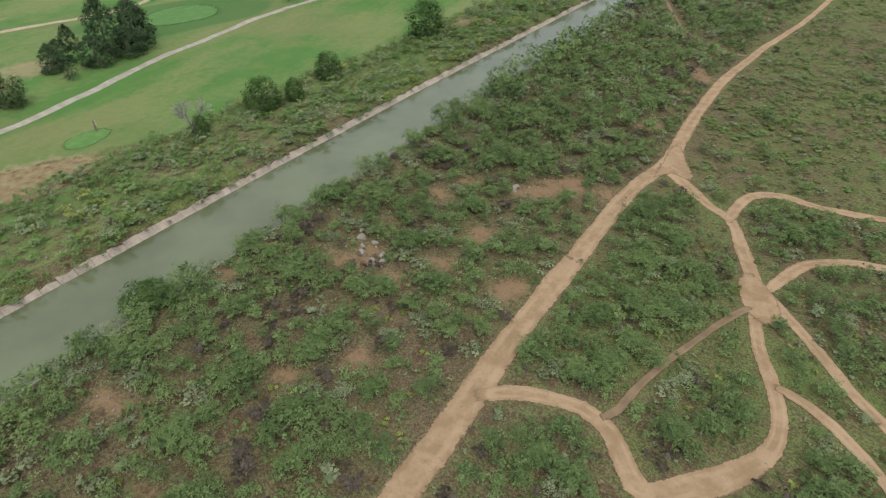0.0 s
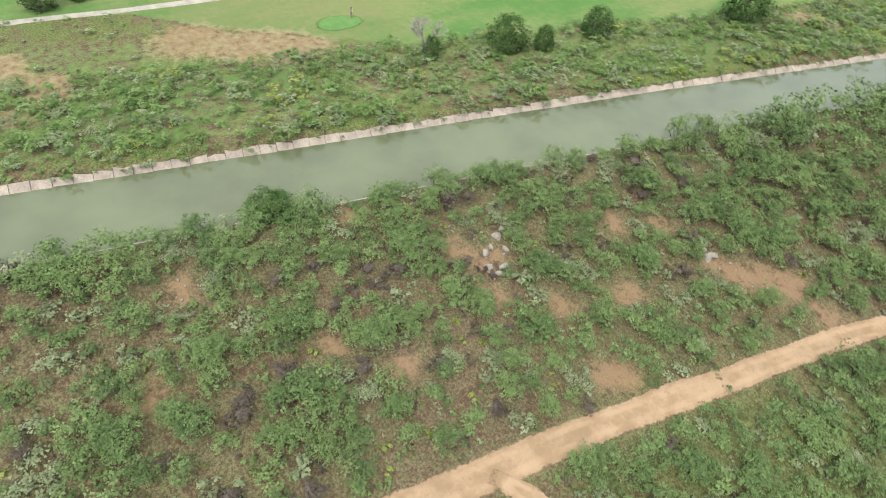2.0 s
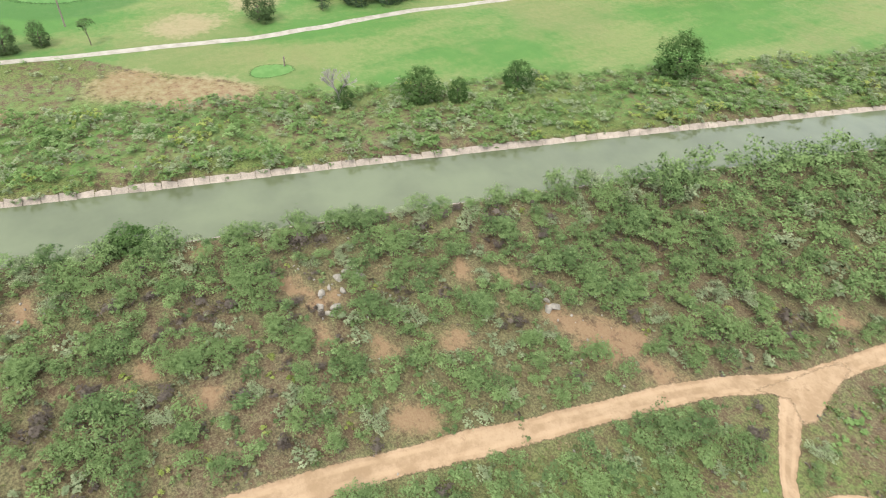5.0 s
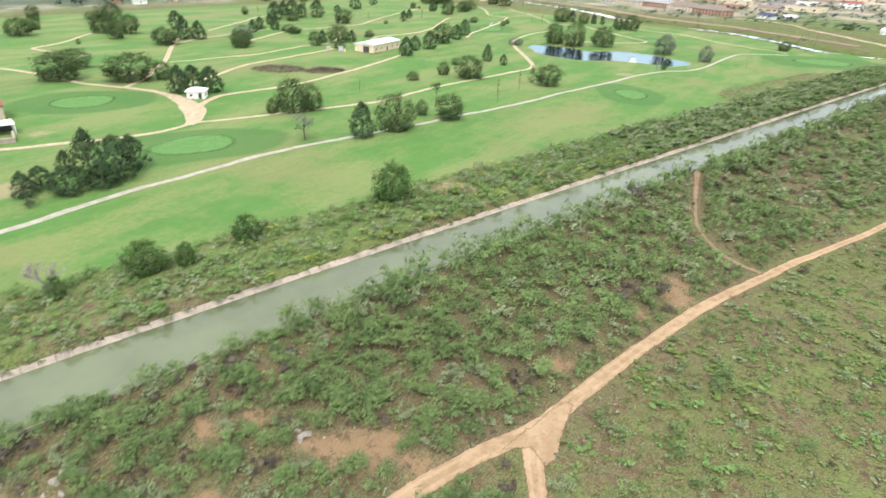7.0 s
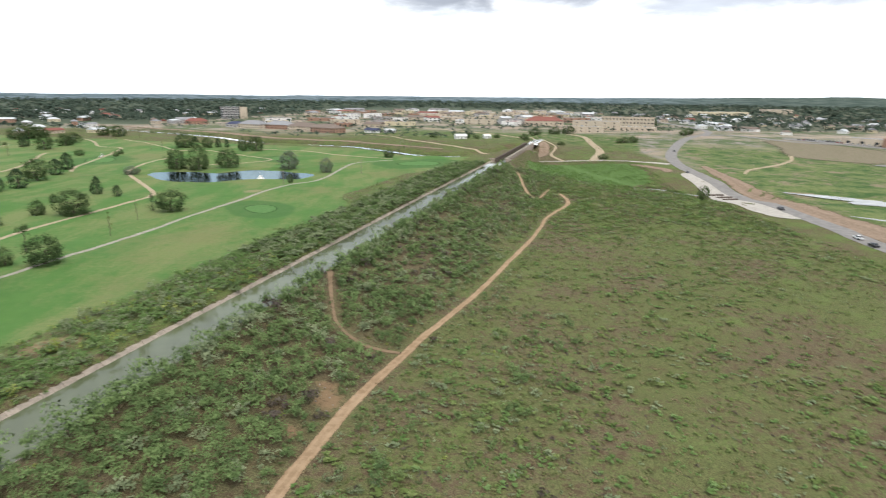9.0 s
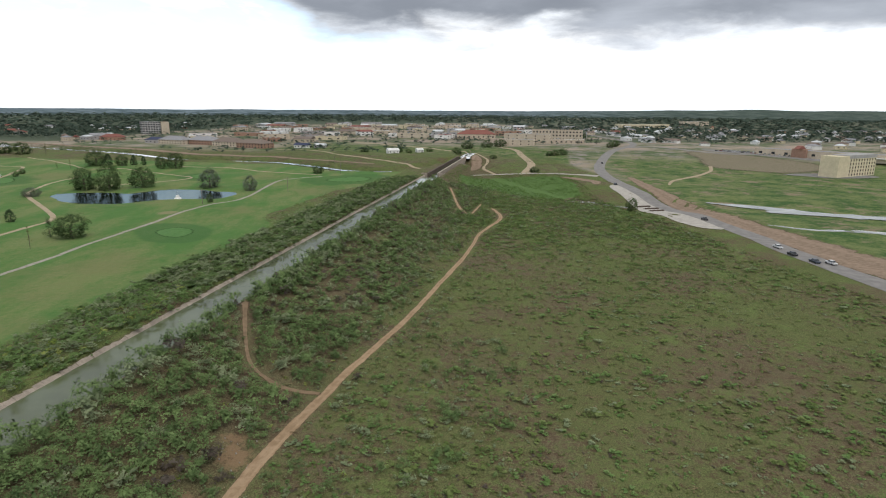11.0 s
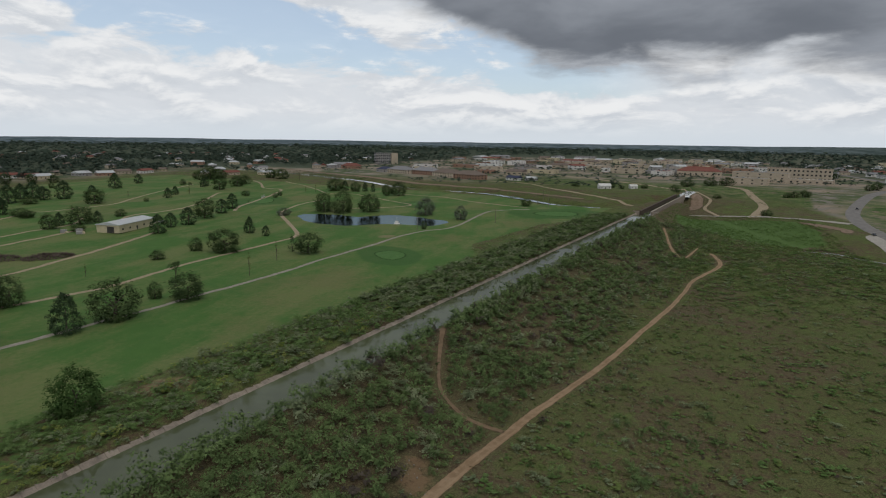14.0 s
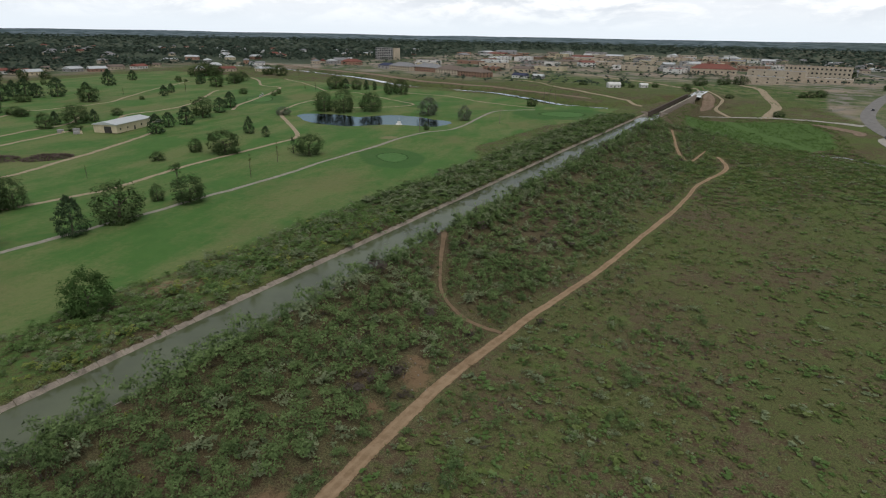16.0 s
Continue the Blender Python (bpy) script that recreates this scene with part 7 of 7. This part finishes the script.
# ---------------------------------------------------------------- vehicles and poles
def car_parts(paint):
    bm = bmesh.new()
    box_into(bm, -2.3, 2.3, -0.9, 0.9, 0.35, 0.95, 0.12)
    body = from_bm("body", bm, paint)
    bm = bmesh.new()
    box_into(bm, -1.3, 1.1, -0.8, 0.8, 0.95, 1.5, 0.1)
    for v in bm.verts:
        if v.co.z > 1.3:
            v.co.x *= 0.78
            v.co.y *= 0.88
    cabin = from_bm("cabin", bm, M_GLASS)
    bm = bmesh.new()
    box_into(bm, -0.9, 0.8, -0.66, 0.66, 1.48, 1.54, 0.02)
    lid = from_bm("roof", bm, paint)
    bm = bmesh.new()
    bmesh.ops.create_cone(bm, cap_ends=True, segments=14, radius1=0.34, radius2=0.34, depth=0.24, matrix=Matrix.Rotation(math.pi / 2, 4, "X"))
    return body, cabin, lid, from_bm("wheel", bm, M_RUBBER)


CARS = {}


def car(x, y, turn, colour, words, group="", lift=0.32):
    if colour not in CARS:
        CARS[colour] = car_parts(plain("car_paint_" + words.split()[0], colour, 0.35, 0.1, 1.0, 0.2, 0.6))
    body, cabin, lid, wheel = CARS[colour]
    top = tagged(new("car"), f"{words} car on grey asphalt", "car", group)
    top.matrix_basis = pose(x, y, float(ground_z(x, y)) + lift, 0, 0, turn)
    for name, data in (("body", body), ("cabin", cabin), ("roof", lid)):
        part(name, data, top)
    for dx in (-1.45, 1.45):
        for dy in (-0.82, 0.82):
            part("wheel", wheel, top, m=Matrix.Translation((dx, dy, 0.34)))


for x, y, turn, colour, words in ((170, 289, 86, (0.03, 0.03, 0.035), "black"), (165.6, 226, 88, (0.6, 0.6, 0.6), "white"), (163.2, 214, 88, (0.03, 0.03, 0.035), "black"), (163.6, 202.5, 89, (0.05, 0.06, 0.08), "dark blue"), (168.2, 200, 89, (0.6, 0.6, 0.6), "white"), (180.5, 431, 80, (0.05, 0.06, 0.08), "dark blue"), (236, 602, 62, (0.03, 0.03, 0.035), "black")):
    car(x, y, turn, colour, words, "cars on the road")
r1 = random.Random(21)
COLOURS = (((0.6, 0.6, 0.6), "white"), ((0.03, 0.03, 0.035), "black"), ((0.25, 0.03, 0.03), "red"), ((0.3, 0.31, 0.32), "silver"), ((0.05, 0.06, 0.08), "dark blue"))
for i in range(36):
    colour, words = r1.choice(COLOURS)
    car(441 + (i % 18) * 2.75 + (i // 18) * 13 + r1.uniform(-0.4, 0.4), 735 - (i % 18) * 5.0 + (i // 18) * 7, 27 + r1.uniform(-4, 4), colour, words, "cars in the car park", 0.32)


for x, y, turn, colour, words in ((-221, 43, 20, (0.25, 0.03, 0.03), "red"), (-228, 40, 20, (0.6, 0.6, 0.6), "white"), (-236, 44, 100, (0.3, 0.31, 0.32), "silver")):
    car(x, y, turn, colour, words, "cars beside the clubhouse", 0.1)


def power_pole(x, y, high, turn, arms=1):
    top = tagged(new("power_pole"), "weathered grey wooden power pole with a crossarm", "power pole", "power poles")
    top.matrix_basis = pose(x, y, float(ground_z(x, y)), 0, 0, turn)
    bm = bmesh.new()
    tube_into(bm, (0, 0, -0.3), (0, 0, high), 0.17, 0.11, 8)
    part("post", from_bm("post", bm, M_WOODPOLE), top)
    for k in range(arms):
        part("crossarm", box_mesh("crossarm", -1.3, 1.3, 0.1, 0.22, high - 0.7 - k, high - 0.58 - k, M_WOODPOLE), top)
        for dx in (-1.15, 0, 1.15):
            bm = bmesh.new()
            tube_into(bm, (dx, 0.16, high - 0.58 - k), (dx, 0.16, high - 0.36 - k), 0.06, 0.04, 6)
            part("insulator", from_bm("insulator", bm, M_GLASS), top)


def cable(a, b, sag):
    cu = bpy.data.curves.new("cable", "CURVE")
    cu.dimensions, cu.bevel_depth, cu.bevel_resolution = "3D", 0.02, 1
    sp = cu.splines.new("POLY")
    sp.points.add(15)
    for i, p in enumerate(sp.points):
        f = i / 15
        q = Vector(a).lerp(Vector(b), f)
        p.co = (q.x, q.y, q.z - sag * 4 * f * (1 - f), 1)
    cu.materials.append(M_STEEL)
    tagged(new("power_cable", cu), "thin grey overhead power cable between poles", "cable", "power cables")


LINE = [(-155, -9), (-161, 33)]
for x, y in LINE:
    power_pole(x, y, 10.5, 80)
for (ax, ay), (bx, by) in zip(LINE[:-1], LINE[1:]):
    za, zb = float(ground_z(ax, ay)) + 10.1, float(ground_z(bx, by)) + 10.1
    for off in (-1.1, 1.1):
        cable((ax + off, ay, za), (bx + off, by, zb), 0.8)
for x, y, high in ((-31, 490, 13), (-26, 481, 13), (-36, 497, 13), (-90, 331, 8), (-52, 377, 9)):
    power_pole(x, y, high, 30)

post = tagged(new("marker_post"), "pale wooden marker post on the tee", "post")
post.matrix_basis = pose(-120.5, 23.4, float(ground_z(-120.5, 23.4)) - 0.05)
part("post", box_mesh("post", -0.14, 0.14, -0.1, 0.1, 0, 2.0, M_WOODPOLE, 0.02), post)
part("plate", box_mesh("plate", -0.3, 0.3, 0.1, 0.14, 1.1, 1.9, M_CREAM, 0.01), post)

pump = tagged(new("pond_aerator"), "white floating aerator on the pond", "aerator")
pump.matrix_basis = pose(-111, 357, -0.95)
bm = bmesh.new()
bmesh.ops.create_cone(bm, cap_ends=True, segments=16, radius1=2.2, radius2=1.7, depth=0.7, matrix=Matrix.Translation((0, 0, 0.25)))
part("float", from_bm("float", bm, M_WHITE), pump)
part("housing", box_mesh("housing", -0.9, 0.9, -0.7, 0.7, 0.6, 2.0, M_WHITE, 0.1), pump)
bm = bmesh.new()
tube_into(bm, (0, 0, 2.0), (0, 0, 5.0), 0.08, 0.05, 6)
part("mast", from_bm("mast", bm, M_STEEL), pump)


def golf_cart(x, y, turn):
    top = tagged(new("golf_cart"), "small white golf cart with a canopy on the path", "golf cart", "golf carts")
    top.matrix_basis = pose(x, y, float(ground_z(x, y)) + 0.15, 0, 0, turn)
    part("body", box_mesh("body", -1.2, 1.2, -0.6, 0.6, 0.3, 0.8, M_WHITE, 0.1), top)
    part("seat", box_mesh("seat", -0.4, 0.1, -0.55, 0.55, 0.8, 1.1, M_DOOR, 0.05), top)
    part("canopy", box_mesh("canopy", -0.9, 0.8, -0.65, 0.65, 1.8, 1.9, M_WHITE, 0.04), top)
    for dx in (-0.8, 0.7):
        for dy in (-0.55, 0.55):
            part("post", box_mesh("post", dx - 0.03, dx + 0.03, dy - 0.03, dy + 0.03, 0.8, 1.8, M_STEEL), top)
            bm = bmesh.new()
            bmesh.ops.create_cone(bm, cap_ends=True, segments=12, radius1=0.25, radius2=0.25, depth=0.2, matrix=Matrix.Translation((dx, dy, 0.25)) @ Matrix.Rotation(math.pi / 2, 4, "X"))
            part("wheel", from_bm("wheel", bm, M_RUBBER), top)


golf_cart(-262, 452, 100)
golf_cart(-266, 462, 110)
